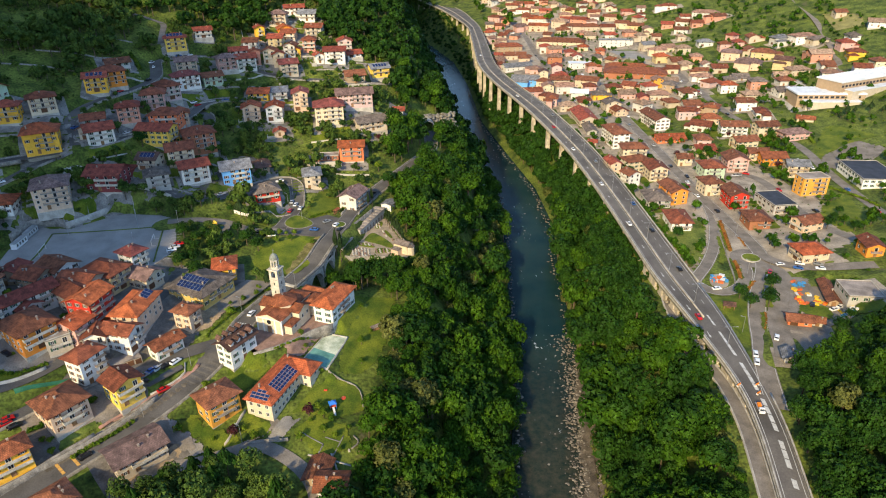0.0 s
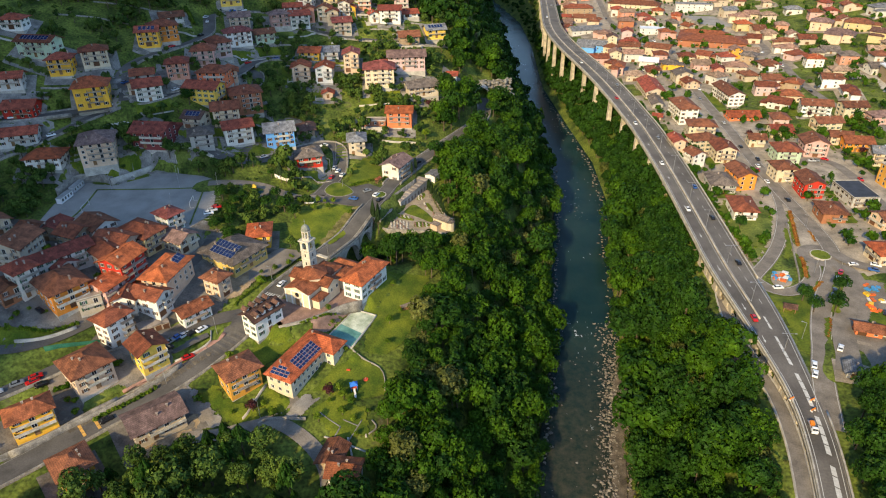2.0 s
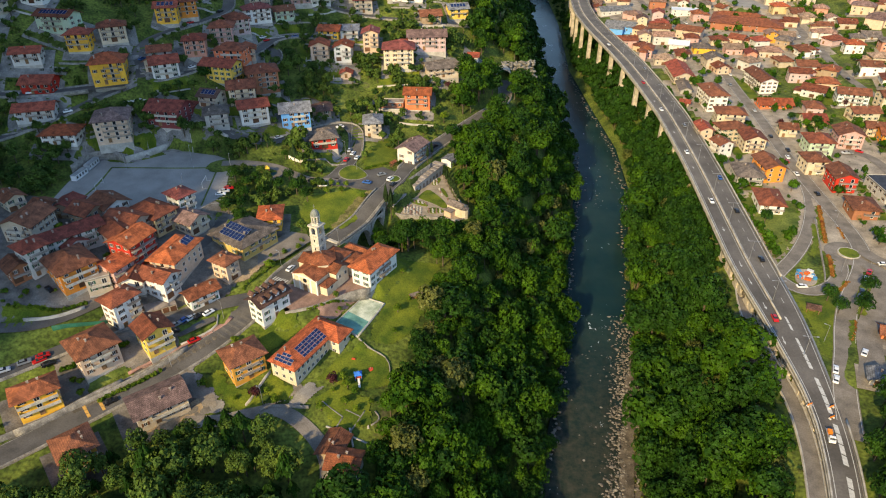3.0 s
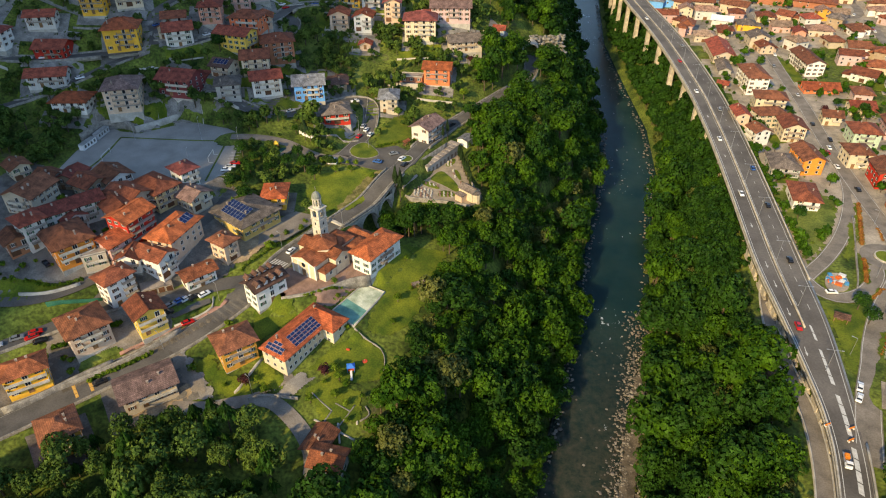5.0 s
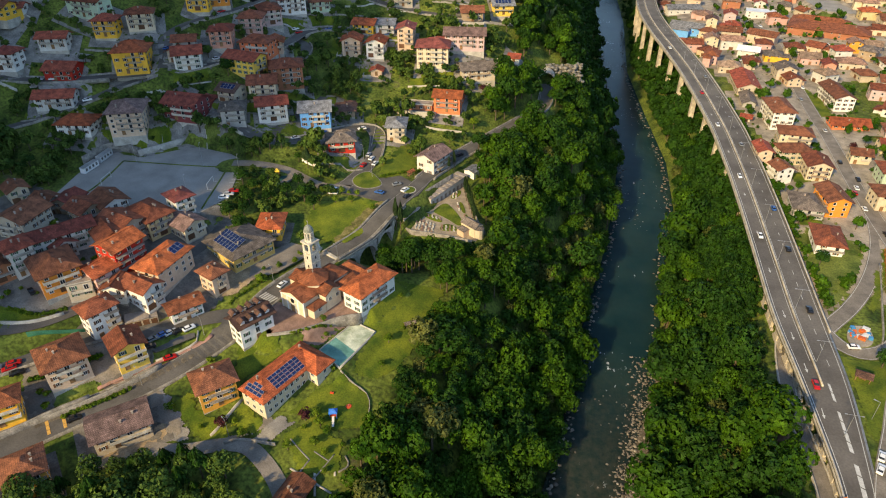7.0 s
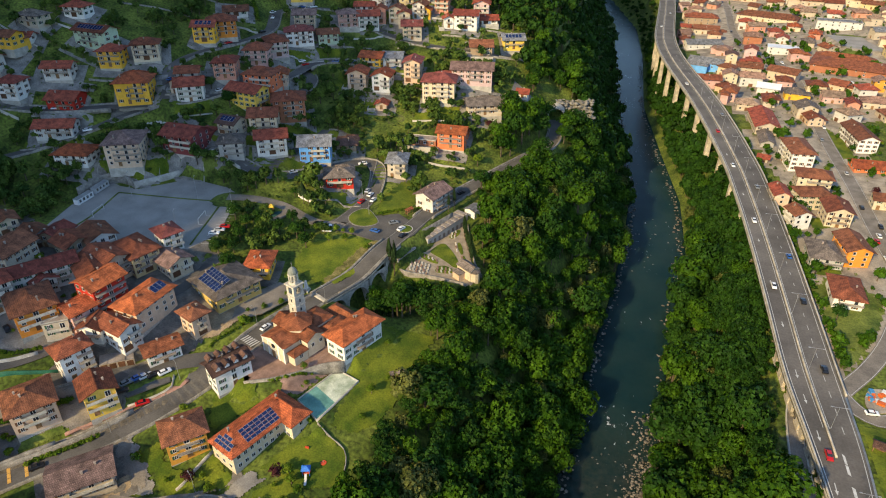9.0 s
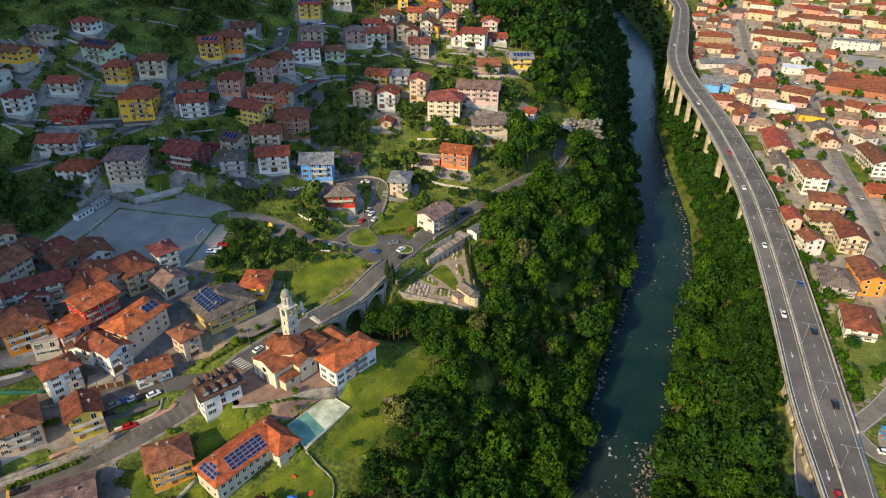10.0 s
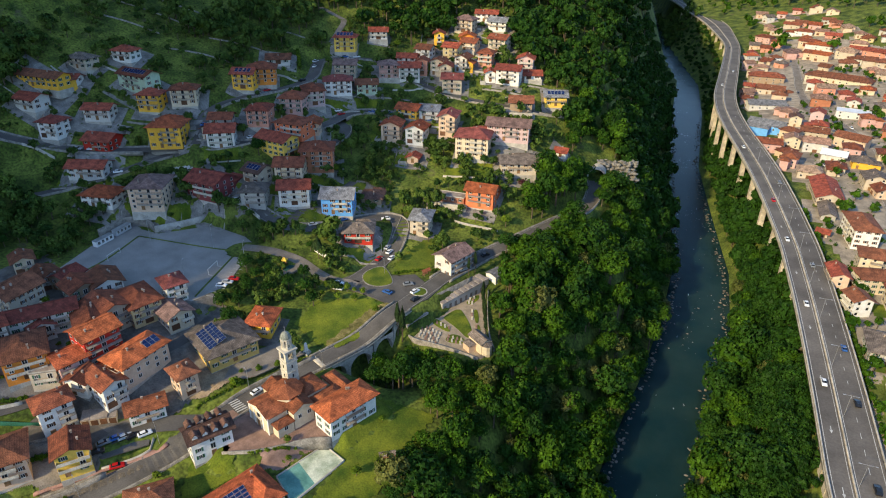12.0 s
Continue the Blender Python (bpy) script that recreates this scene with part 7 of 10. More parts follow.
woods("village_spruces", p[pointed], SPIRES, LEAF_DEEP, "pointed dark spruces among the trees below the village")
# wooded hill beside the junction
x, y = scatter(90, 185, 100, 214, 5.0)
m = (x > np.interp(y, [84, 132, 150, 165, 178, 214], [94, 105, 109.5, 113.5, 117, 150])) & (y < 180 + (x - 117) * 0.6)
m[m] &= free(x[m], y[m], 2.0, 1.4, 9.0)
# deep leaf colour dominates here to paint in the shade on this hill
mixed_woods("junction_woods", plant(x[m], y[m], 3.2, 4.8), NEAR_CROWNS, "broadleaf woods on the hill by the junction", (0.12, 0.85, 0.03))
# far banks and hill woods
x, y = scatter(-330, 120, 440, 1400, 7.8)
rw, re = np.interp(y, RIVER_Y, RIVER_W), np.interp(y, RIVER_Y, RIVER_E)
edge = np.interp(y, [440, 470, 500, 540, 570, 620], [-32, -26, -66, -92, -135, -200])
hill = (x < rw - 3.5) & ((x > edge) | ((patches(x, y, 60.0) > -0.12) & (y > 470)))
bank = (x > re + 5) & (x < np.interp(y, DECK_Y, DECK_L) - 2) & (y > 780)
m = (hill & (y < 820 + 0.8 * (x + 60))) | bank
m[m] &= free(x[m], y[m], 3.0, 2.5, 11.0)
p = plant(x[m], y[m], 3.8, 5.6)
p[p[:, 0] > np.interp(p[:, 1], RIVER_Y, RIVER_E), 3:] *= 0.55
# the far slope's shade is put into the leaf colour
woods("gorge_woods", p, FAR_CROWNS, LEAF_DEEP, "dark woods on the hillside above the gorge")
x, y = scatter(-480, -205, 190, 560, 7.6)
m = (patches(x, y, 55.0) > np.where(y > 400, -0.06, 0.0)) & ((x < -285) | (y > 395) | ((y < 268) & (x < -200)))
m[m] &= free(x[m], y[m], 3.0, 3.0, 12.0)
woods("hill_woods", plant(x[m], y[m], 3.4, 5.2), FAR_CROWNS, LEAF_DARK, "dark woods and thickets on the upper hillside")
# thickets among the hillside gardens
x, y = scatter(-310, -20, 285, 560, 4.0)
m = patches(x, y, 16.0) > 0.15
m[m] &= free(x[m], y[m], 1.5, 1.3, 7.5)
woods("garden_thicket", plant(x[m], y[m], 1.0, 2.5, 0.8), BUSHES, LEAF_DARK, "bushes and hedges among the hillside gardens")
x, y = scatter(-240, -70, 236, 305, 3.8)
m = patches(x, y, 13.0) > -0.06
m[m] &= free(x[m], y[m], 1.5, 1.6, 8.0)
woods("pitch_thicket", plant(x[m], y[m], 1.4, 2.8, 0.8), FAR_CROWNS, LEAF_DARK, "dark bushes round the football ground and park")
x, y = scatter(112, 430, 235, 860, 6.0)
m = patches(x, y, 14.0) > 0.12
m[m] &= free(x[m], y[m], 2.0, 1.5, 8.0)
woods("town_gardens", plant(x[m], y[m], 1.2, 3.0, 0.8), BUSHES, LEAF, "hedges and bushes in the gardens of the valley town")
x, y = scatter(-190, -60, 130, 236, 4.5)
m = patches(x, y, 11.0) > 0.22
m[m] &= free(x[m], y[m], 1.2, 1.2, 7.5)
woods("village_gardens", plant(x[m], y[m], 0.9, 1.7, 0.7), FAR_CROWNS, LEAF_BRIGHT, "green bushes in the village gardens")

x, y = scatter(-330, -24, 282, 600, 3.6)
m = patches(x, y, 8.0) > 0.0
m[m] &= free(x[m], y[m], 1.0, 0.8, 6.5)
woods("hillside_scrub", plant(x[m], y[m], 0.35, 1.0, 0.4), TUFTS, LEAF_DARK, "low scrub and vegetable rows on the hillside", "scrub", True)
x, y = scatter(112, 430, 260, 800, 5.0)
m = patches(x, y, 8.0) > 0.1
m[m] &= free(x[m], y[m], 1.0, 0.8, 6.5)
woods("town_shrubs", plant(x[m], y[m], 0.35, 0.9, 0.4), TUFTS, LEAF_BRIGHT, "low shrubs and flower beds in the town gardens", "shrubs", True)

x, y = scatter(-142, -38, 318, 425, 4.6)
m = patches(x, y, 14.0) > -0.12
m[m] &= free(x[m], y[m], 1.5, 1.4, 7.5)
woods("slope_thicket", plant(x[m], y[m], 1.3, 3.0), FAR_CROWNS, LEAF_DARK, "dense thicket on the slope below the upper village")
x, y = scatter(-310, -30, 286, 560, 9.5)
m = patches(x, y, 20.0) > 0.0
m[m] &= free(x[m], y[m], 2.5, 2.2, 7.5)
woods("hillside_trees", plant(x[m], y[m], 1.8, 3.6), FAR_CROWNS, LEAF_DARK, "scattered dark trees among the hillside houses")
# the far end of the valley
x, y = scatter(-60, 480, 860, 1400, 15.0)
m = (patches(x, y, 70.0) > np.where(y > 1150, -0.25, 0.12)) & (x > np.interp(y, DECK_Y, DECK_R) + 6)
m[m] &= free(x[m], y[m], 2.5, 3.0, 14.0)
woods("far_woods", plant(x[m], y[m], 3.5, 6.0), BUSHES, LEAF, "distant woods at the head of the valley")
x, y = scatter(-260, 60, 1150, 1600, 9.0)
m = (x < np.interp(y, DECK_Y, DECK_L) + 6) & (x > np.interp(y, RIVER_Y, RIVER_E) - 6)
woods("far_woods", plant(x[m], y[m], 3.5, 6.0), BUSHES, LEAF_DARK, "distant woods on the far river bank")
# hedge between viaduct and gardens
ys = np.arange(262, 470, 2.1)
hx = np.interp(ys, DECK_Y, DECK_R) + 2.6 + tree_rng.uniform(-0.5, 0.5, len(ys))
ok = free(hx, ys, 0.5, 0.8, 6.0)
woods("viaduct_hedge", plant(hx[ok], ys[ok], 0.9, 1.8, 0.8), BUSHES, LEAF, "green hedge along the foot of the viaduct", "hedge")

# scrub on the gravel bar
ys = tree_rng.uniform(140, 250, 150)
bx = np.interp(ys, RIVER_Y, RIVER_E) + tree_rng.uniform(1.5, 8.0, len(ys))
woods("gravel_scrub", plant(bx, ys, 0.4, 1.3, 0.5), TUFTS, LEAF_OLIVE, "pale willow scrub on the gravel bar", "scrub", True)


def tree_model(crown, mat, r, mid, label, name="tree"):
    """A single tree: tapered trunk with limbs, and a crown of leaf sprays."""
    e = thing(name, 0, 0, -500, 0, label, "tree", "single trees")
    bm = bmesh.new()
    for k in range(4):
        add_prism(bm, circle(0.03 * r + 0.03, 6), 0, r * 0.9, 0, 0.4)
        bmesh.ops.transform(bm, matrix=Matrix.Translation((0, 0, mid * 0.6)) @ Matrix.Rotation(k * 1.6, 4, 'Z') @ Matrix.Rotation(0.75, 4, 'X'), verts=bm.verts[-12:])
    add_prism(bm, circle(0.055 * r + 0.08, 8), -0.5, mid, 0, 0.5)
    part("trunk", bm, TRUNK, e)
    v = crown.reshape(-1, 3) * r + (0, 0, mid)
    sv, sf = SHELLS[0]
    n = len(v)
    me = quad_mesh("crown", np.concatenate([v, sv * r * 0.9 + (0, 0, mid)]), np.concatenate([np.arange(n).reshape(-1, 3), n + sf]), mat)
    part("crown", me, mat, e)
    return e


MODELS = [tree_model(NEAR_CROWNS[0], LEAF_BRIGHT, 2.4, 3.2, "round green garden tree on a short trunk"),
          tree_model(NEAR_CROWNS[2], LEAF_DEEP, 3.4, 4.8, "broad dark green shade tree"),
          tree_model(NEAR_CROWNS[4], LEAF_BRIGHT, 1.6, 2.2, "small bright green fruit tree"),
          tree_model(NEAR_CROWNS[1], LEAF_PURPLE, 2.2, 2.8, "small tree with dark purple leaves")]
cone = crown_template(tree_rng, 5, 520, 1.0, 0.13)
cone = cone * np.stack([1.15 - 0.75 * np.clip(cone[:, :, 2], -0.6, 0.95)] * 2 + [np.ones(cone.shape[:2])], 2) * (0.62, 0.62, 3.6)
CYPRESS = tree_model(cone, LEAF_CYPRESS, 1.5, 4.6, "slender dark cypress beside the cemetery", "cypress")
spruce = crown_template(tree_rng, 5, 600, 1.0, 0.15)
spruce = spruce * np.stack([1.2 - 0.95 * np.clip(spruce[:, :, 2], -0.6, 1.0)] * 2 + [np.ones(spruce.shape[:2])], 2) * (0.95, 0.95, 2.2)
SPRUCE = tree_model(spruce, LEAF_CYPRESS, 2.6, 5.2, "tall dark spruce tree", "spruce")


def tree(kind, x, y, size=1.0):
    e = copy_thing(kind, pose(x, y, gz(x, y), 0, 0, (x * 37 + y * 11) % 360))
    e.scale = (size, size, size)
    return e


for x, y in ((-49.4, 267.6), (-47.4, 267.2), (-19.6, 281.5), (-21, 285), (-22.4, 288.5), (-24, 292), (-25.4, 295.4), (-27, 299), (-28.4, 302.4), (-29.6, 306), (-38.5, 312), (-37, 316)):
    tree(CYPRESS, x, y, (1.45 if x < -46 else 1.0) + 0.12 * math.sin(x * 3))
for x, y in ((-74, 238), (295, 470), (301, 474), (308, 476), (318, 474), (325, 470), (334, 476), (-98, 290), (230, 505), (250, 545)):
    tree(SPRUCE, x, y, 0.8 + 0.2 * math.sin(y))
for x, y in ((-43, 172), (-41, 169.5), (-38, 167.5), (-45, 167), (-40, 163), (-36, 161), (-32, 165), (-47, 160), (-34, 156), (-32, 206), (-29, 213), (-34, 226), (-31, 196),
             (-62, 161), (-66, 164), (-85, 222), (-81, 226), (-77, 231), (-54, 204), (-52, 201), (-75, 160)):
    tree(MODELS[2], x, y, 0.8 + 0.25 * math.sin(x * 5 + y))
for x, y in ((128.7, 232.8), (127.3, 240.4), (143.6, 246.6), (140.4, 240.4), (136.6, 233.2), (161.5, 218), (154, 211), (196, 300), (205, 310), (212, 318), (218, 300), (207, 295), (177, 415), (172, 409), (185, 418), (166, 425), (232, 430), (120, 300),
             (-104, 240), (-106, 268), (-112, 266), (-110, 258), (-103, 262), (-98, 268), (-96, 276), (-110, 272), (-90, 268), (-84, 264), (-114, 262), (-118, 268), (-108, 250), (-112, 246)):
    tree(MODELS[1], x, y, 0.85 + 0.2 * math.sin(x * 7 + y))
for x, y in ((-69, 162), (-46, 170), (158, 417), (188, 404), (214, 392), (206, 452), (-38, 383)):
    tree(MODELS[3], x, y, 0.9)
x, y = scatter(-280, 330, 150, 640, 13.0)
m = ((x < -30) | (x > 116)) & (patches(x, y, 30.0) > -0.05)
m[m] &= free(x[m], y[m], 2.5, 2.2, 8.0)
x, y = x[m], y[m]
for i in range(90):
    tree(MODELS[(0, 0, 2, 1)[i % 4]], x[i * len(x) // 90], y[i * len(x) // 90], 0.8 + 0.35 * math.sin(i * 2.3))


# ---- lawns, courtyards and yards laid on the ground ----
def drape(name, poly, mat, lift, label, category, cell=0.0):
    """A patch of ground cover that follows the ground, cut to a polygon."""
    xs, ys = [p[0] for p in poly], [p[1] for p in poly]
    step = cell if cell else 0.42 if max(max(xs) - min(xs), max(ys) - min(ys)) < 48 and max(ys) < 280 and max(xs) < 0 else 0.7 if max(max(xs) - min(xs), max(ys) - min(ys)) < 40 else 1.1
    gx = np.arange(min(xs), max(xs) + step, step)
    gy = np.arange(min(ys), max(ys) + step, step)
    X, Y = np.meshgrid(gx, gy)
    wob = 0.35 * np.sin(X * 1.7 + Y * 0.6) + 0.3 * np.sin(Y * 1.9 - X * 0.8)
    cin = inside(poly, (X + wob)[:-1, :-1].ravel() + step / 2, (Y + wob)[:-1, :-1].ravel() + step / 2)
    nx = len(gx)
    i = (np.arange(len(gy) - 1)[:, None] * nx + np.arange(nx - 1)).ravel()[cin]
    f = np.stack([i, i + 1, i + nx + 1, i + nx], 1)
    used = np.unique(f)
    if len(used) < 4:
        return None
    back = np.full(X.size, -1)
    back[used] = np.arange(len(used))
    x, y = X.ravel()[used], Y.ravel()[used]
    top = np.c_[x, y, ground(x, y) + lift + 0.12]
    return tagged(new(name, quad_mesh(name, top, back[f], mat, True)), label, category, kind="structure")


HILL_YARD = material("hillside_paving", (0.20, 0.185, 0.165), 0.95, 0.35, 4, 0.35, 0.5, 0.1)
YARD = material("pale_yard_paving", (0.115, 0.103, 0.088), 0.95, 0.4, 4, 0.3, 0.5, 0.1, island=0.3)


def yard(x, y, hw, hd, rot, label, mat):
    """A paved yard round a house, following the ground."""
    u, v = np.meshgrid(np.linspace(-1, 1, 9), np.linspace(-1, 1, 9))
    c, s = math.cos(rot), math.sin(rot)
    px, py = x + u.ravel() * hw * c - v.ravel() * hd * s, y + u.ravel() * hw * s + v.ravel() * hd * c
    co = np.c_[px, py, ground(px, py) + 0.20 + 0.02 * ((x * 7 + y * 3) % 3)]
    i = (np.arange(8)[:, None] * 9 + np.arange(8)).ravel()
    tagged(new("yard", quad_mesh("yard", co, np.stack([i, i + 1, i + 10, i + 9], 1), mat, True)), label, "yard", kind="structure")


OLD_TOWN = [(-205, 192), (-172, 163), (-150, 171), (-130, 189), (-108, 181), (-97, 196), (-90, 212), (-98, 246), (-122, 248), (-125, 238), (-172, 231), (-205, 244)]
drape("old_town_paving", OLD_TOWN, YARD, 0.10, "worn grey paving between the old town houses", "pavement")
TOWN_PAVING = material("town_paving", (0.29, 0.245, 0.19), 0.95, 0.35, 7, 0.35, 0.6, 0.1)
drape("town_paving", [(114, 262), (128, 285), (160, 262), (205, 285), (214, 345), (200, 400), (165, 440), (168, 520), (236, 560), (242, 770), (228, 880), (150, 1000), (84, 1000), (78, 700), (100, 560), (114, 420)], TOWN_PAVING, 0.02, "pale worn paving between the houses of the valley town", "pavement", 2.6)
FOOTPATH = material("red_footpath", (0.30, 0.17, 0.135), 0.9, 0.2, 3, 0.3, 0.3)
path_line = resample([(-113, 163.6), (-109.9, 167.4), (-103.7, 173.7), (-98.4, 179.9), (-92.2, 186.0), (-88.6, 191)], 1.5)
ribbon("footpath", path_line, ground(path_line[:, 0], path_line[:, 1]), 0.95, 0.95, FOOTPATH, 0.42, "reddish footpath beside the village road", "pavement", thick=0.5)
drape("forecourt", [(-128, 172), (-122, 176), (-116, 181), (-108.7, 184.5), (-102, 176.5), (-109, 168.5), (-113.5, 165), (-120, 158), (-127, 152), (-134, 158), (-131, 167)], OLD_ASPHALT, 0.10, "patched asphalt forecourt between the village houses", "pavement")
drape("forecourt", [(-158, 184), (-147.3, 179.8), (-138, 181.5), (-134.8, 184.4), (-136, 189.5), (-154.3, 191)], OLD_ASPHALT, 0.24, "worn asphalt forecourt below the old town", "pavement")
drape("church_ramp", [(-62, 199.5), (-58, 204), (-49.8, 214), (-46.6, 212), (-52.6, 197.5), (-57, 195)], PAVING, 0.30, "sloping reddish paving beside the church", "pavement")
DRIVE = material("concrete_drive", (0.20, 0.185, 0.165), 0.92, 0.25, 4, 0.3, 0.4)
EARTH = material("trodden_earth", (0.27, 0.20, 0.125), 0.95, 0.3, 3, 0.4, 0.4, 0.3)
drape("driveway", [(-96.4, 166.5), (-93.2, 168.7), (-78.8, 158.8), (-77, 155.6), (-83.0, 154.3), (-86.8, 158.9), (-93.4, 162.2)], DRIVE, 0.16, "grey concrete driveway down from the road", "pavement")
drape("earth_yard", [(-99.9, 144.0), (-90.8, 153.8), (-86.8, 158.9), (-83.3, 155.6), (-90.2, 146.6), (-95.5, 141.5)], EARTH, 0.18, "bare earth yard beside a house", "yard")
drape("forecourt", [(-59.0, 161.0), (-54.1, 169.3), (-48.8, 168.2), (-53.2, 161.2)], DRIVE, 0.18, "paved forecourt of the kindergarten", "pavement")
drape("driveway", [(-131.5, 154.6), (-124.9, 156.6), (-121.2, 154.1), (-124.6, 149.0)], ASPHALT, 0.20, "dark asphalt driveway between two houses", "pavement")
drape("lawn", [(-66.4, 169.6), (-57.6, 166.0), (-59.4, 163.2), (-67.0, 163.0)], LAWN, 0.20, "mown grass below the kindergarten wall", "lawn")
wall_along("garden_wall", [(-67.4, 171.5), (-68.4, 169.2), (-69.4, 163.7), (-71.3, 158.7)], 1.1, 0.35, CONCRETE, "dark concrete wall between two gardens")
wall_along("lane_wall", [(-66, 157.2), (-63.5, 159.6), (-57.2, 160.6), (-51.3, 160.6)], 1.2, 0.4, OLD_STONE, "stone retaining wall above the lane")
for line in ([(-47.6, 163.1), (-43.6, 160.6), (-39.6, 158.4)], [(-39.6, 158.4), (-40.7, 154.4)], [(-39.4, 161.2), (-34.1, 159.5)], [(-33.6, 162.1), (-35.5, 155.2), (-36.9, 152.6)], [(-30.5, 157.3), (-28.0, 160.2), (-30.5, 162.6)]):
    path_line = resample(line, 1.0)
    ribbon("garden_path", path_line, ground(path_line[:, 0], path_line[:, 1]), 0.24, 0.24, DRIVE, 0.30, "narrow pale paved path in a vegetable garden", "path", thick=0.4)
wall_along("road_wall", [(-132.5, 135.6), (-128.0, 140.6), (-123.2, 146.6), (-119.4, 152.2), (-112.2, 159.6)], 2.6, 0.7, OLD_STONE, "tall stone retaining wall beside the village road")
drape("garden_strip", [(-122.3, 156.3), (-114.8, 164.7), (-112.8, 164.4), (-120.6, 154.3)], GRASS_MAT, 0.22, "narrow planted strip above the retaining wall", "garden")
drape("dry_slope", [(-102.9, 212.1), (-91.0, 224.1), (-85.3, 218.2), (-90.1, 208.4), (-95.7, 204.7)], EARTH, 0.14, "dry brown garden slope between stone walls", "garden")
drape("road_junction", [(-86.7, 180.6), (-91.6, 182.8), (-88.2, 193.1), (-84.0, 203.0), (-78.8, 201.5), (-81.9, 188.2)], ASPHALT, 0.26, "worn asphalt junction above the village houses", "road")
gardens = []
yard_rng = random.Random(5)
for o in [o for o in scene.objects if o.name.split(".")[0] == "house"]:
    zone = {"houses of the old town": "near", "houses on the hillside": "hill", "houses by the viaduct": "east", "houses of the valley town": "far"}[o["group"]]
    wall = [c for c in o.children if c.name.split(".")[0] == "wall"][0]
    hw, hd = wall.dimensions.x / 2, wall.dimensions.y / 2
    p, rot = o.matrix_basis.translation, o.rotation_euler.z
    grow = {"near": (2.0, 6.0), "hill": (1.6, 5.5), "east": (2.5, 7.0), "far": (1.5, 5.5)}[zone]
    a, b = yard_rng.uniform(*grow), yard_rng.uniform(*grow)
    paved = zone == "near" and inside(OLD_TOWN, np.array([p.x]), np.array([p.y]))[0]
    if not paved and not (zone == "near" and p.x > -80) and "rectory" not in o["label"] and yard_rng.random() < {"near": 1.0, "hill": 0.9, "east": 0.4, "far": 0.4}[zone]:
        yard(p.x + yard_rng.uniform(-1, 1), p.y + yard_rng.uniform(-2, 1), hw + a, hd + b, rot, {"near": "worn paving round an old town house", "hill": "paved terrace beside a hillside house"}.get(zone, "pale paved yard of a town house"), {"near": YARD, "hill": HILL_YARD}.get(zone, TOWN_PAVING))
    if zone == "hill":
        gardens.append((p.x, p.y, hw, hd, rot, p.z))


ALL_LINES = np.concatenate([np.c_[line, np.full(len(line), width / 2)] for width, line, zz in ROAD_LINES.values()])


def terrace(x, y, z, u0, u1, v0, v1, rot):
    """A paved terrace in front of a hillside house, on a retaining wall with a parapet."""
    c, s = math.cos(rot), math.sin(rot)
    corners = np.array([(x + u * c - v * s, y + u * s + v * c) for u in np.linspace(u0, u1, 6) for v in (v0, (v0 + v1) / 2, v1)])
    g = ground(corners[:, 0], corners[:, 1])
    away = (np.hypot(corners[:, None, 0] - ALL_LINES[None, :, 0], corners[:, None, 1] - ALL_LINES[None, :, 1]) - ALL_LINES[None, :, 2]).min()
    others = HS_ALL[np.hypot(HS_ALL[:, 0] - x, HS_ALL[:, 1] - y) > 1.0]
    if not 0.5 < z - g.min() < 3.6 or away < 0.6 or np.hypot(corners[:, None, 0] - others[None, :, 0], corners[:, None, 1] - others[None, :, 1]).min() < 6.0:
        return False
    lo = float(g.min()) - z - 1.0
    v0, v1 = min(v0, v1), max(v0, v1)
    outer = v0 if abs(v0) > abs(v1) else v1
    t = 0.25 if outer > 0 else -0.25
    e = thing("terrace", x, y, z, math.degrees(rot), "paved terrace on a retaining wall before a hillside house", "terrace", kind="structure")
    part("retaining_wall", boxes((u0, u1, v0, v1, lo, -0.05)), OLD_STONE if yard_rng.random() < 0.35 else CONCRETE, e)
    part("paving", boxes((u0 + 0.2, u1 - 0.2, v0 + 0.2, v1 - 0.2, -0.05, 0.0)), HILL_YARD, e)
    part("parapet", boxes((u0, u1, min(outer, outer - t), max(outer, outer - t), -0.05, 0.85), (u0, u0 + 0.25, v0 + 0.25, v1 - 0.25, -0.05, 0.85)), CONCRETE if yard_rng.random() < 0.6 else STONE, e)
    return True


HS_ALL = np.array(HOUSE_SPOTS)


def garden(x, y, hw, hd, rot, z):
    """A terrace or lawn below a hillside house, held by a wall."""
    c, s = math.cos(rot), math.sin(rot)

    def at(u, v):
        return (x + u * c - v * s, y + u * s + v * c)
    side = -1 if at(0, -1)[1] < at(0, 1)[1] else 1
    a, b = yard_rng.uniform(2, 6), yard_rng.uniform(2, 6)
    for deep, ease in ((yard_rng.uniform(3.0, 5.0), 1.0), (2.2, 0.2)):
        if terrace(x, y, z, -hw - a * 0.6 * ease, hw + b * 0.6 * ease, side * (hd - 0.3), side * (hd + deep), rot):
            break
    near, far = side * (hd + 0.8), side * (hd + yard_rng.uniform(4.5, 8.0))
    if yard_rng.random() < 0.6:
        drape("lawn", [at(-hw - a, near), at(hw + b, near), at(hw + b * 0.7, far), at(-hw - a * 0.6, far)], LAWN if yard_rng.random() < 0.6 else GRASS_MAT, 0.14, "small sloping lawn below a hillside house", "lawn")
    if yard_rng.random() < 0.6:
        far += side * 0.4
        wall_along("terrace_wall", [at(-hw - a, far), at(0, far + yard_rng.uniform(-0.6, 0.6)), at(hw + b, far)], yard_rng.uniform(0.4, 1.2), 0.4, OLD_STONE if yard_rng.random() < 0.5 else CONCRETE, "grey stone terrace wall in a hillside garden", sink=2.0)


for g in gardens:
    garden(*g)
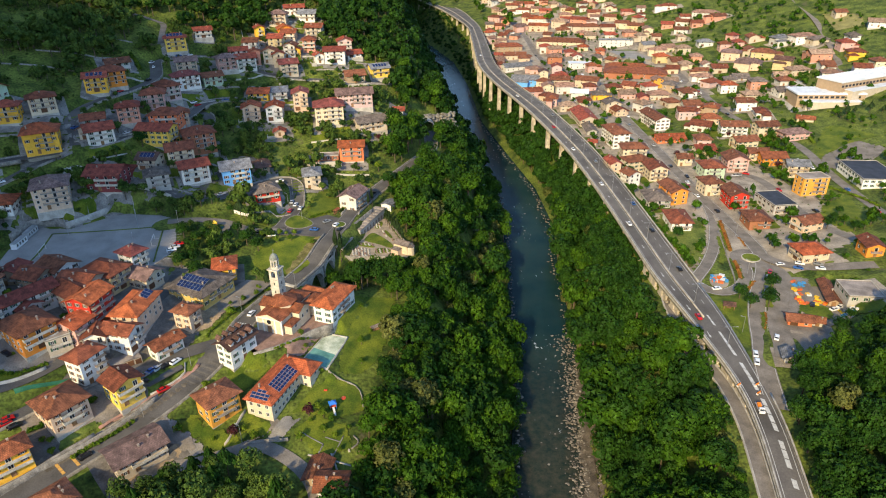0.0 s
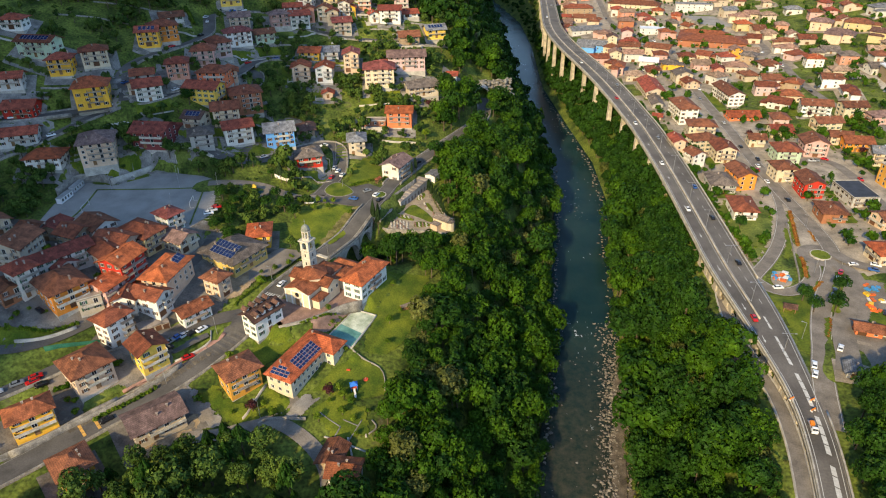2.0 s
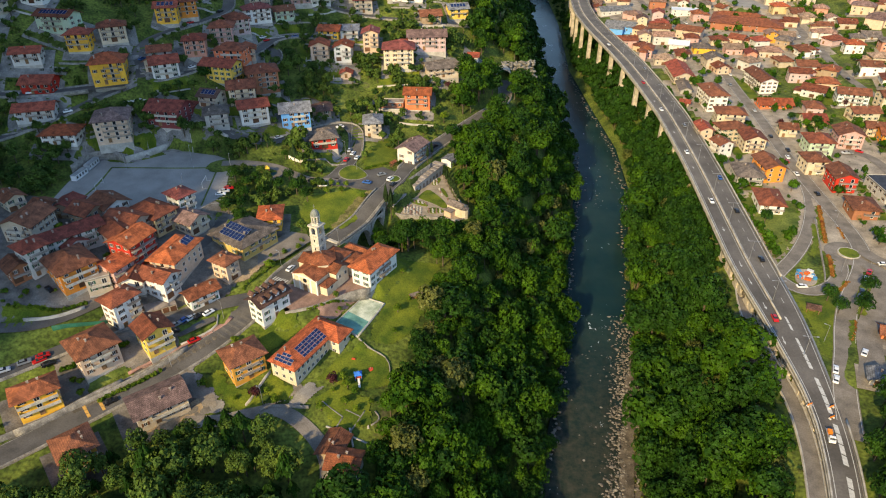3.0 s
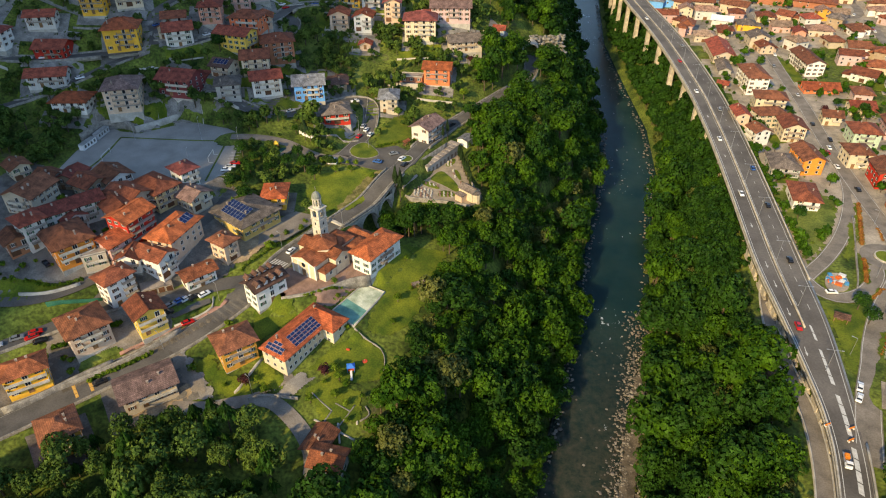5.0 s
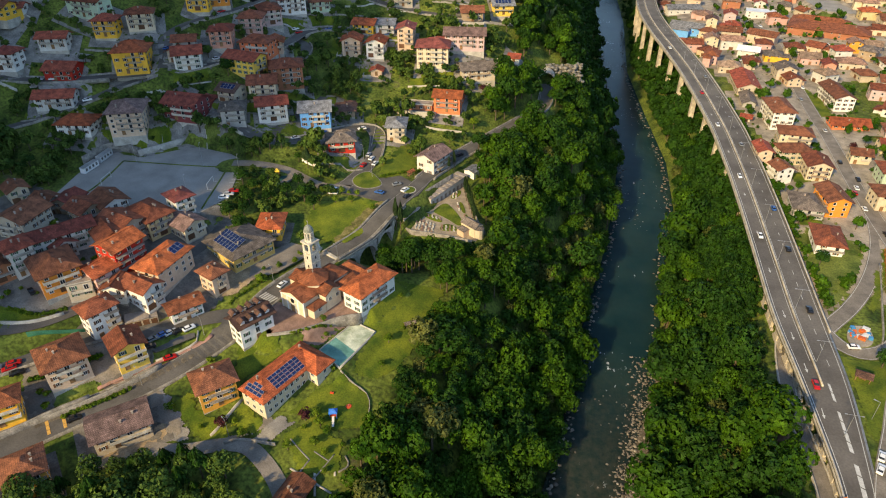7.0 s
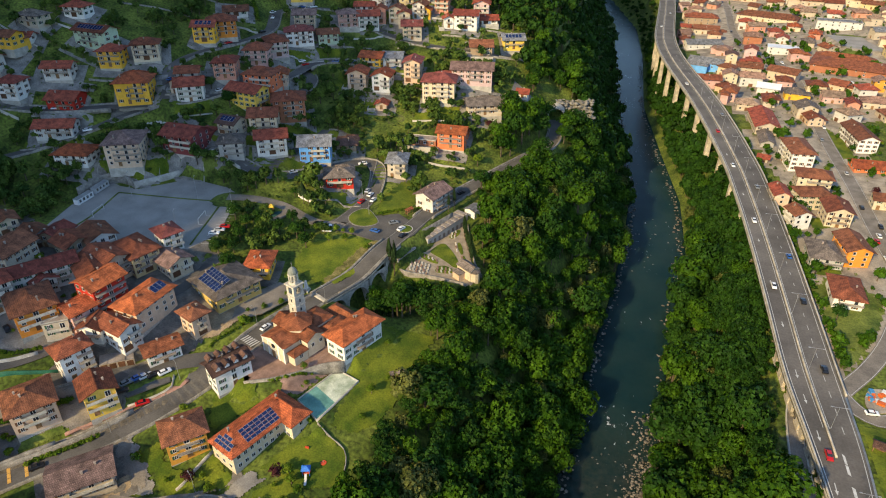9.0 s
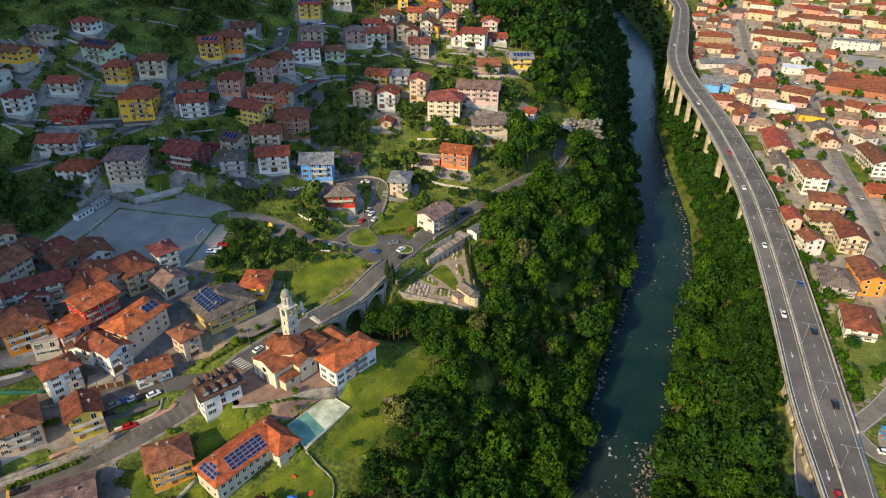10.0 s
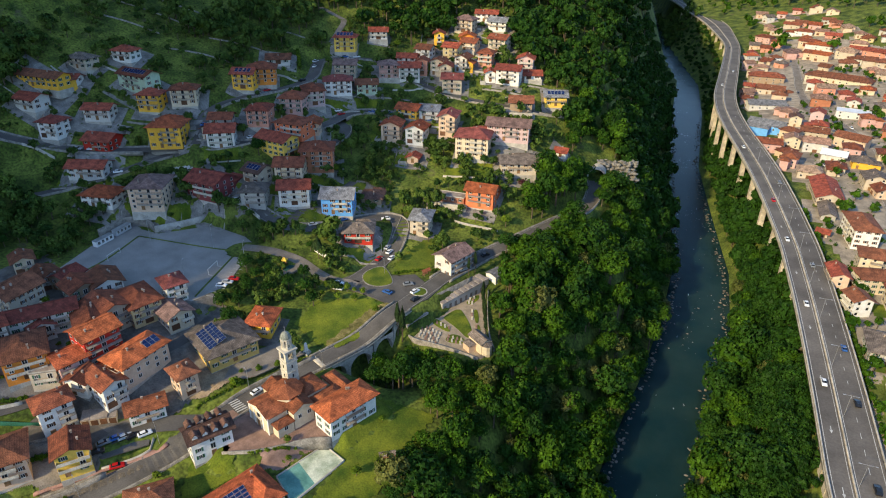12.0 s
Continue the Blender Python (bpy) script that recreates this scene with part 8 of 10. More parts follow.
# long dry-stone terraces on the open slope
for x0, y0, x1, y1 in ((-300, 372, -262, 384), (-296, 392, -250, 402), (-288, 410, -236, 420), (-250, 376, -214, 388), (-240, 400, -204, 412), (-226, 430, -200, 440), (-120, 330, -100, 345), (-150, 410, -120, 424), (-95, 395, -72, 410), (-70, 345, -58, 356)):
    wall_along("terrace_wall", [(x0, y0), ((x0 + x1) / 2, (y0 + y1) / 2 + 3), (x1, y1)], 0.7, 0.5, OLD_STONE, "long dry-stone terrace wall on the open slope", sink=2.0)
drape("lawn", [(-77.7, 188.6), (-69.8, 196), (-62.8, 190), (-71.1, 178), (-75.3, 181.7)], LAWN, 0.16, "mown grass patch between houses and paths", "lawn")
drape("lawn", [(-84.9, 170.4), (-80.2, 165.6), (-65.3, 161.1), (-70.6, 155.3), (-87.4, 164.6), (-83.9, 172.8)], LAWN, 0.16, "mown grass patch between houses and paths", "lawn")
drape("lawn", [(-66.9, 171.3), (-57.5, 165.8), (-59.4, 162.8), (-67.6, 165.1)], LAWN, 0.16, "mown grass patch between houses and paths", "lawn")
drape("lawn", [(-51.6, 171.4), (-46.7, 181.7), (-40.2, 187.8), (-30.7, 184.3), (-27.7, 173.8), (-36.1, 169.5)], LAWN, 0.16, "mown grass patch between houses and paths", "lawn")
drape("lawn", [(-44.6, 207.5), (-39.2, 234.4), (-21.4, 237.9), (-20.8, 217), (-26.2, 197.6), (-31, 190.8), (-38.8, 190), (-37.7, 206.4)], LAWN, 0.16, "mown grass patch between houses and paths", "lawn")
drape("lawn", [(-85.4, 253.1), (-84.2, 267.4), (-69, 276.3), (-55.3, 276.2), (-54, 266.2), (-63.5, 248.9), (-71.8, 246.9)], LAWN, 0.16, "mown grass patch between houses and paths", "lawn")
drape("lawn", [(-64, 297), (-70, 304.5), (-68.5, 315), (-66, 328), (-60, 337), (-56, 332), (-55.6, 320), (-55, 307)], LAWN, 0.16, "mown grass patch between houses and paths", "lawn")
drape("lawn", [(-73.7, 385), (-57, 390.7), (-52.7, 383.2), (-70, 375.8)], LAWN, 0.16, "mown grass patch between houses and paths", "lawn")
drape("lawn", [(-191.2, 280.4), (-168.7, 294.1), (-162, 289.5), (-174.4, 277.7), (-184, 277.8)], LAWN, 0.16, "mown grass patch between houses and paths", "lawn")
drape("lawn", [(-131.2, 380.4), (-115.5, 376.3), (-86.6, 356.5), (-88.5, 347.4), (-111.6, 356), (-129.9, 368.9)], GRASS_MAT, 0.16, "mown grass patch between houses and paths", "lawn")
drape("lawn", [(115.5, 243.6), (121.5, 242), (128, 244), (135, 246), (131, 237), (125.4, 224), (121, 213), (116.5, 205), (116, 212), (116.6, 226)], LAWN, 0.16, "bright mown grass beside the viaduct ramp", "lawn")
drape("lawn", [(150.3, 515.9), (156.5, 489.3), (159, 461.6), (149.2, 456.1), (143.4, 498)], LAWN, 0.16, "mown grass patch between houses and paths", "lawn")
drape("lawn", [(251.4, 420.4), (278.4, 458.7), (286.9, 459.6), (301.9, 433.7), (276.5, 425.3), (247.6, 405.5)], LAWN, 0.16, "mown grass patch between houses and paths", "lawn")
drape("lawn", [(210.7, 331.5), (232.6, 345.5), (218.8, 299.2), (203.1, 293.9), (201.1, 316.3)], LAWN, 0.16, "mown grass patch between houses and paths", "lawn")
drape("lawn", [(406.1, 724.2), (430.6, 695.8), (418.2, 666.6), (394.6, 671.5)], DRY_GRASS, 0.16, "mown grass patch between houses and paths", "lawn")
drape("lawn", [(205.1, 504.2), (221.5, 500.6), (210, 481.7), (196.2, 491.3)], DRY_GRASS, 0.16, "mown grass patch between houses and paths", "lawn")
drape("lawn", [(-160.8, 174.6), (-150.8, 177.3), (-140.2, 179.2), (-147.4, 171.4), (-155.9, 166.7)], LAWN, 0.16, "mown grass patch between houses and paths", "lawn")
drape("lawn", [(-50.4, 163.8), (-43.8, 170.3), (-33.6, 166.6), (-30.7, 157.4), (-39.6, 153.8)], LAWN, 0.16, "mown grass patch between houses and paths", "lawn")
drape("courtyard", [(-69.2, 156.5), (-54, 166.6), (-58.3, 168.3), (-59.4, 162.8), (-73.1, 157)], OLD_ASPHALT, 0.12, "worn paved courtyard beside houses", "pavement")
drape("courtyard", [(-77.2, 356.2), (-69, 365.8), (-52.8, 362.9), (-67.6, 355)], CONCRETE, 0.12, "worn paved courtyard beside houses", "pavement")
drape("courtyard", [(-191.2, 306.4), (-182.1, 311.7), (-175.5, 307.3), (-181.7, 294.4), (-191, 297.8)], CONCRETE, 0.12, "worn paved courtyard beside houses", "pavement")
drape("courtyard", [(270.5, 493.6), (283.8, 552.1), (312.1, 572.7), (304.8, 494.2)], CONCRETE, 0.12, "worn paved courtyard beside houses", "pavement")
drape("courtyard", [(242.8, 396.2), (269, 432.7), (285.6, 428.1), (294.6, 412.7), (271.8, 390.6), (247.9, 385.5)], OLD_ASPHALT, 0.12, "worn paved courtyard beside houses", "pavement")
drape("courtyard", [(107.8, 604.7), (117.6, 601.1), (110.9, 563.5), (102.2, 570)], OLD_ASPHALT, 0.12, "worn paved courtyard beside houses", "pavement")
drape("courtyard", [(116, 752.9), (137.6, 730.8), (124.2, 687.2), (107.9, 717.3)], OLD_ASPHALT, 0.12, "worn paved courtyard beside houses", "pavement")
drape("courtyard", [(-125.5, 382.5), (-112.2, 397.1), (-94.2, 395), (-108.8, 390.1)], PAVING, 0.12, "worn paved courtyard beside houses", "pavement")

# ---- cars ----
def car_model(paint):
    e = thing("car", 0, 0, -500, 0, f"{paint} car on the asphalt", "car", "cars")
    bm = bmesh.new()
    prof = [(-2.1, 0.35), (-2.12, 0.75), (-1.9, 0.92), (-1.0, 0.98), (0.95, 0.95), (1.85, 0.80), (2.1, 0.62), (2.1, 0.35)]
    rows = []
    for y, inset in ((-0.86, 0.0), (-0.8, 0.06), (0.8, 0.06), (0.86, 0.0)):
        rows.append([bm.verts.new((x, y, z + inset)) for x, z in prof])
    for a, b in zip(rows[:-1], rows[1:]):
        for k in range(len(prof)):
            bm.faces.new((a[k], a[(k + 1) % len(prof)], b[(k + 1) % len(prof)], b[k]))
    bm.faces.new(rows[0][::-1])
    bm.faces.new(rows[-1])
    part("body", bm, PAINTS[paint], e)
    bm = bmesh.new()
    lo = [bm.verts.new(v) for v in ((-1.75, -0.74, 0.9), (1.05, -0.74, 0.95), (1.05, 0.74, 0.95), (-1.75, 0.74, 0.9))]
    hi = [bm.verts.new(v) for v in ((-1.25, -0.6, 1.42), (0.25, -0.6, 1.45), (0.25, 0.6, 1.45), (-1.25, 0.6, 1.42))]
    for k in range(4):
        bm.faces.new((lo[k], lo[(k + 1) % 4], hi[(k + 1) % 4], hi[k]))
    bm.faces.new(hi).material_index = 1
    part("cabin", bm, [GLASS, PAINTS[paint]], e)
    bm = bmesh.new()
    for x in (-1.3, 1.3):
        add_box(bm, x - 0.3, x + 0.3, -0.83, 0.83, 0.0, 0.6)
    add_box(bm, -1.6, 1.6, -0.6, 0.6, 0.25, 0.45)
    part("undercarriage", bm, TYRE, e)
    return e


CARS = {k: car_model(k) for k in PAINTS}


def car(x, y, rot, paint, z=None):
    return copy_thing(CARS[paint], pose(x, y, (gz(x, y) + 0.33) if z is None else z, 0, 0, rot))


def deck_car(y, off, paint):
    x, yy, z, r, h = deck_at(y, 0)
    x, yy, z, r, h = deck_at(y, off * h)
    car(x, yy, r + (180 if off < 0 else 0), paint, z + 0.01)


for y, off, paint in ((424, -0.55, "white"), (312, -0.5, "white"), (304, 0.55, "black"), (226, -0.45, "red"), (365, -0.5, "white"),
                      (264, 0.5, "black"), (500, 0.5, "grey"), (560, -0.5, "white"), (735, -0.4, "white"), (800, 0.4, "silver"), (930, -0.4, "black"), (338, 0.6, "blue"), (402, 0.3, "grey"), (472, -0.4, "red")):
    deck_car(y, off, paint)
def park(*cars):
    for x, y, r, p in cars:
        car(x, y, r, p)


park((-102.7, 185.3, 60, "blue"), (-101, 186.7, 60, "silver"), (-99, 188, 60, "black"), (-96.3, 190, 60, "white"), (-97.5, 179.6, 45, "red"), (-103.5, 178.8, 45, "black"), (-104.5, 182, 60, "grey"), (-76, 218, 75, "white"), (-60.5, 251, 65, "black"), (-55.5, 266, 75, "white"), (-52, 288, 70, "white"), (-49.5, 283, 70, "black"))
park((-118, 253, 20, "white"), (-117.5, 256, 20, "silver"), (-117, 259, 20, "red"), (-73.3, 309, 85, "white"), (-76.5, 313, 85, "white"), (-78, 306, 85, "red"), (-81, 277, 10, "white"), (-85, 279, 10, "black"), (-62, 283, 170, "blue"), (-57, 292, 40, "grey"), (-148, 394, 60, "red"), (-145, 390, 60, "black"))
park((-151, 396, 60, "white"), (-140, 366, 80, "white"), (-175, 328, 30, "white"), (-193, 336, 80, "blue"), (-184, 374, 60, "grey"), (-178, 402, 75, "black"), (-181, 420, 110, "white"), (-184, 426, 110, "silver"), (-212, 295, 45, "white"), (-240, 298, 25, "silver"), (-234, 301, 25, "white"), (-150, 303.5, 5, "white"))
park((-112, 411, 0, "white"), (-126, 409, 0, "blue"), (-44, 310, 75, "white"), (-38, 331, 60, "black"), (-139, 161, 40, "red"), (-143, 157.5, 40, "grey"), (-147, 153, 40, "silver"), (-135, 158, 45, "black"), (-127, 164, 45, "black"), (-150, 184, -30, "black"), (-159, 190, 20, "white"), (-163, 195, 20, "black"))
park((-112, 152, 48, "black"), (129, 209.6, 60, "white"), (142, 247, 70, "black"), (147, 256, 70, "white"), (141, 243, 70, "white"), (158, 268, 0, "white"), (163, 262, 160, "blue"), (152, 330, 95, "black"), (150, 372, 90, "white"), (148.5, 400, 90, "black"), (149, 440, 90, "silver"), (160, 353, 30, "white"))
park((166, 349, 30, "black"), (234, 388, 85, "white"), (229, 400, 10, "blue"), (232, 402, 10, "white"), (203, 324, 100, "black"), (162, 229, 20, "white"), (166, 231, 20, "white"), (155, 233, 60, "black"), (171, 233, 20, "white"), (115, 195, 65, "white"), (121, 249, 10, "white"), (126, 343, 80, "blue"))
park((111, 355, 90, "white"), (108, 405, 95, "silver"), (106, 420, 95, "black"), (147, 520, 90, "white"), (146, 560, 90, "grey"), (118, 560, 20, "white"), (122, 562, 20, "black"), (126, 563, 20, "silver"))

car_rng = random.Random(41)
HS_CAR = np.array(HOUSE_SPOTS)
for key, count in (("valley_road", 18), ("school_road", 8), ("factory_road", 9), ("east_street", 6), ("hill_road_low", 9), ("hill_road_high", 9), ("garden_road", 4), ("upper_lane", 4), ("depot_road", 3)):
    width, line, zz = ROAD_LINES[key]
    for _ in range(count):
        i = car_rng.randrange(3, len(line) - 3)
        dx, dy = line[i + 1] - line[i]
        k = math.hypot(dx, dy)
        side = car_rng.choice((-1, 1)) * (width / 2 - 1.1)
        px, py = line[i][0] + dy / k * side, line[i][1] - dx / k * side
        if np.hypot(HS_CAR[:, 0] - px, HS_CAR[:, 1] - py).min() > 7:
            car(px, py, math.degrees(math.atan2(dy, dx)) + (180 if side > 0 else 0), car_rng.choice(("white", "white", "silver", "grey", "black", "red", "blue")), zz[i] + 0.07)


def works_truck():
    x, y, z, r, h = deck_at(170.3, -1.6)
    e = thing("works_truck", x, y, z, r + 180, "small white flatbed works truck with orange load", "truck")
    cab = part("cab", boxes((1.2, 2.6, -0.9, 0.9, 0.45, 1.3), (1.2, 2.1, -0.82, 0.82, 1.3, 2.05)), PAINTS["white"], e)
    part("windscreen", boxes((2.1, 2.16, -0.75, 0.75, 1.3, 1.95)), GLASS, cab)
    part("flatbed", boxes((-2.6, 1.1, -0.95, 0.95, 0.75, 0.9), (-2.6, 1.1, -0.95, -0.88, 0.9, 1.2), (-2.6, 1.1, 0.88, 0.95, 0.9, 1.2)), METAL, e)
    part("load", boxes((-2.0, -0.6, -0.6, 0.6, 0.9, 1.6), (-0.4, 0.7, -0.5, 0.4, 0.9, 1.4)), TOY_ORANGE, e)
    for wx in (-1.7, 1.7):
        bm = bmesh.new()
        add_prism(bm, circle(0.38, 12), -0.9, 0.9)
        bmesh.ops.rotate(bm, verts=bm.verts, matrix=Matrix.Rotation(radians(90), 3, 'X'))
        part("axle", bm, TYRE, e, (wx, 0, 0.38))


TOY_ORANGE = material("warning_orange", (0.75, 0.22, 0.02), 0.6, 0.1)
works_truck()
for x, y in ((102.9, 182), (109.3, 182), (107.9, 177.5)):
    e = thing("road_barrier", x, y, 33.0, 30, "orange and white road works barrier on the viaduct", "barrier", "road works barriers")
    part("board", boxes((-0.9, 0.9, -0.06, 0.06, 0.5, 1.2)), TOY_ORANGE, e)
    part("foot", boxes((-0.8, -0.6, -0.4, 0.4, 0, 0.5), (0.6, 0.8, -0.4, 0.4, 0, 0.5)), FRAME_WHITE, e)

# ---- cemetery with chapel ----
wall_along("cemetery_wall", [(-46, 269.5), (-42.6, 268.2), (-37.3, 268.7), (-28, 268.4), (-22.6, 267.8), (-17, 266.9)], 0.6, 0.5, OLD_STONE, "stone wall below the terraced cemetery", base=41, sink=6)
wall_along("cemetery_wall", [(-13.4, 274), (-17.8, 281), (-24.4, 297), (-29.4, 312)], 1.0, 0.4, OLD_STONE, "stone wall beside the cypresses", base=41, sink=5)
PATH_MAT = material("cemetery_gravel", (0.30, 0.24, 0.17), 0.95, 0.2, 3, 0.3, 0.3)
pad("cemetery_ground", "cemetery", PATH_MAT, 0.0, "pale gravel paths of the cemetery", "cemetery")


def flat_patch(name, poly, z, mat, label, category, high=0.12):
    for _ in range(2):
        poly = [p for a, b in zip(poly, poly[1:] + poly[:1]) for p in ((a[0] * 0.75 + b[0] * 0.25, a[1] * 0.75 + b[1] * 0.25), (a[0] * 0.25 + b[0] * 0.75, a[1] * 0.25 + b[1] * 0.75))]
    bm = bmesh.new()
    add_prism(bm, poly if sum(a[0] * b[1] - b[0] * a[1] for a, b in zip(poly, poly[1:] + poly[:1])) > 0 else poly[::-1], z - 0.3, z + high)
    return tagged(part(name, bm, mat), label, category, kind="structure")


for poly in ([(-39.2, 286.6), (-35.8, 295.6), (-31.2, 290.7), (-27.4, 286.0), (-23.6, 279.4), (-25.2, 276.8), (-30.4, 281.2), (-37.5, 284.9)],
             [(-42.2, 283), (-40.7, 284.6), (-32.6, 279.6), (-33.3, 277.6), (-40.9, 280.4)], [(-32.6, 273.4), (-32.0, 277), (-29.0, 277.8), (-24.6, 275.2), (-25.6, 272.8), (-31.2, 271.8)],
             [(-34.6, 299.2), (-34.6, 303.6), (-32, 308.5), (-30.6, 304.6), (-32.2, 299.4)], [(-30, 296), (-28.6, 297.4), (-24.6, 288.6), (-26, 287.6)], [(-25, 286.6), (-24, 287.4), (-20.4, 279.8), (-21.6, 279)]):
    flat_patch("cemetery_lawn", poly, 41.0, LAWN, "bright mown lawn between cemetery paths", "lawn")


def chapel():
    e = thing("chapel", -18.6, 273.6, 41.0, -33, "small cream cemetery chapel with grey stone roof", "chapel")
    part("wall", boxes((-4.2, 3.6, -2.3, 2.3, -5, 4.4)), WALLS["cream"], e)
    part("roof", roof_bmesh(7.8, 4.6, 1.3, 0.35, "gable"), [ROOFS["grey_brown"], WALLS["cream"]], e, (-0.3, 0, 4.4))
    bm = bmesh.new()
    add_prism(bm, circle(2.1, 10, 3.6, 0), -5, 3.9)
    part("apse", bm, WALLS["cream"], e)
    bm = bmesh.new()
    add_prism(bm, circle(2.3, 10, 3.6, 0), 3.9, 4.8, 0, 0.15, (3.6, 0))
    part("apse_roof", bm, ROOFS["grey_brown"], e)
    part("porch_wall", boxes((-3.4, 0.4, -5.4, -2.3, -5, 2.9)), WALLS["peach"], e)
    part("porch_roof", roof_bmesh(3.8, 3.1, 0.6, 0.25, "hip"), ROOFS["grey_brown"], e, (-1.5, -3.9, 2.9))
    part("door", DOORS[0], WOOD, e, (-4.2, 0, 0.1), radians(-90))


chapel()


def columbarium(x, y, z, rot, n, step):
    e = thing("columbarium", x, y, z, rot, "row of grey burial chapels stepping along the cemetery terrace", "tomb")
    for k in range(n):
        up = k * step
        cell = part("cell", boxes((k * 3.0, k * 3.0 + 2.92, 0, 5.2, -4, 3.6 + up)), WALLS["grey"], e)
        part("cell_roof", boxes((k * 3.0 + 0.1, k * 3.0 + 2.75, -0.4, 5.6, 3.6 + up, 3.8 + up), (k * 3.0 + 0.5, k * 3.0 + 2.3, 0.6, 4.4, 3.8 + up, 3.95 + up)), ROOFS["flat"], cell)
        part("cell_door", boxes((k * 3.0 + 0.8, k * 3.0 + 2.1, -0.06, 0.02, 0, 2.1)), RAIL, cell)


columbarium(-40.8, 289.8, 41.0, 67, 9, 0.15)
columbarium(-47.0, 270.6, 41.0, 73, 4, 0.05)
wall_along("terrace_wall", [(-48.2, 279), (-46.4, 285), (-44, 291), (-41, 298), (-36, 310)], 0.5, 0.35, OLD_STONE, "low wall between road and burial chapels", base=47.4, sink=6)
e = thing("sexton_house", -28.6, 319.5, 43.0, 67, "small white house with grey roof above the cemetery", "house")
part("wall", boxes((-3.4, 3.4, -2.8, 2.8, -6, 3.6)), WALLS["white"], e)
part("roof", roof_bmesh(6.8, 5.6, 0.8, 0.4, "gable"), [ROOFS["slate"], WALLS["white"]], e, (0, 0, 3.6))
GRAVES = [mesh_of("gravestone", boxes((-0.34, 0.34, -0.75, 0.75, 0, 0.2), (-0.3, 0.3, 0.6, 0.75, 0.2, h)), [m]) for h, m in ((0.8, STONE), (0.65, CONCRETE), (0.7, PAVING))]
grave_rng = random.Random(3)
for cx, cy, n, m, dx, dy in ((-42.3, 271.2, 6, 4, 1.55, 2.1), (-31.4, 273, 4, 2, 1.7, 2.0), (-39.6, 281.6, 4, 1, 1.9, 2.0), (-22.8, 280.6, 1, 3, 1.5, 2.4), (-28.2, 290, 1, 3, 1.5, 2.4), (-33.6, 300.4, 2, 3, 1.4, 2.2)):
    for i in range(n):
        for j in range(m):
            x, y = cx + i * dx - j * 0.35 * (n > 1) - j * 0.9 * (n == 1), cy + j * dy - i * 0.45 * (cx < -38)
            e = part("gravestone", GRAVES[grave_rng.randint(0, 2)], STONE, None, (x, y, 41.06), radians(25 + grave_rng.uniform(-8, 8)))
            tagged(e, "small stone grave with upright headstone", "grave", "graves in the cemetery")

# ---- football ground ----
def goal(x, y, rot):
    e = thing("football_goal", x, y, 54.02, rot, "white metal football goal with bare frame", "goal", "football goals")
    for s in (-1, 1):
        part("post", boxes((s * 3.66 - 0.08, s * 3.66 + 0.08, -0.08, 0.08, 0, 2.44)), FRAME_WHITE, e)
        part("stay", boxes((s * 3.66 - 0.04, s * 3.66 + 0.04, 0.08, 1.6, 0, 0.08)), FRAME_WHITE, e)
    part("crossbar", boxes((-3.74, 3.74, -0.08, 0.08, 2.44, 2.6)), FRAME_WHITE, e)


goal(-174.3, 253.5, 98)
goal(-129.3, 261.5, -78)
for x, y, r, c in ((-188.6, 261, 91, "white"), (-189.7, 272, 94, "silver")):
    e = thing("container", x, y, 54.0, r, "long pale metal site container beside the pitch", "container", "containers")
    part("body", boxes((-4.5, 4.5, -1.2, 1.2, 0.15, 2.7)), PAINTS[c], e)
    part("roof", boxes((-4.6, 4.6, -1.3, 1.3, 2.7, 2.85)), METAL, e)
    for k in range(4):
        part("window", WINDOWS[2], GLASS, e, (-3.2 + k * 2.1, -1.2, 0.9))
wall_along("pitch_kerb", [(-180, 272), (-146, 275.7), (-131, 278.5)], 0.25, 0.6, GRASS_MAT, "grassy kerb along the touchline", "kerb", 54.0, 0.3)
wall_along("pitch_kerb", [(-131, 278.5), (-122, 243)], 0.25, 0.6, GRASS_MAT, "grassy kerb behind the goal", "kerb", 54.0, 0.3)
wall_along("pitch_kerb", [(-180, 272), (-175, 250), (-176, 237)], 0.25, 0.6, GRASS_MAT, "grassy kerb behind the goal", "kerb", 54.0, 0.3)
for k in range(10):
    x, y = -125.5 + 0.62 * k, 272 - 2.9 * k
    part("bay_line", boxes((-2.2, 2.2, -0.07, 0.07, 0, 0.02)), PAINT_WHITE, bpy.data.objects["pitch_ground"], (x + 3.2, y, 54.04), radians(12))

# ---- meadow by the bridge ----
drape("dry_meadow", [(-69.2, 247.2), (-67.5, 254.4), (-65.6, 262.5), (-63.8, 271.2), (-58.5, 276.6), (-57, 274.7), (-60.6, 267.2), (-63.4, 258.1), (-66.4, 248.6)], material("dry_meadow_grass", (0.125, 0.115, 0.028), 0.95, 0.35, 3, 0.5, 0.5, 0.3, tint=(0.17, 0.14, 0.05)), 0.30, "dry yellowed grass along the bridge wall", "meadow", 0.6)
for x, y in ((-88.2, 274.2), (-84.9, 274.9), (-82.0, 276.2), (-79.7, 277.4), (-77.1, 277.8), (-74.0, 278.2), (-70.2, 278.2), (-84.1, 270.5), (-77.3, 271.0), (-71.1, 273.4), (-60.6, 271.1)):
    tree(MODELS[2], x, y, 0.85 + 0.2 * math.sin(x * 3))
park((-83.0, 281.0, 10, "white"), (-87.2, 281.4, 10, "black"))
wall_along("white_wall", [(-102.0, 292.9), (-97, 291.6), (-91.5, 291.1)], 1.5, 0.3, WALLS["white"], "white garden wall beside the lane")
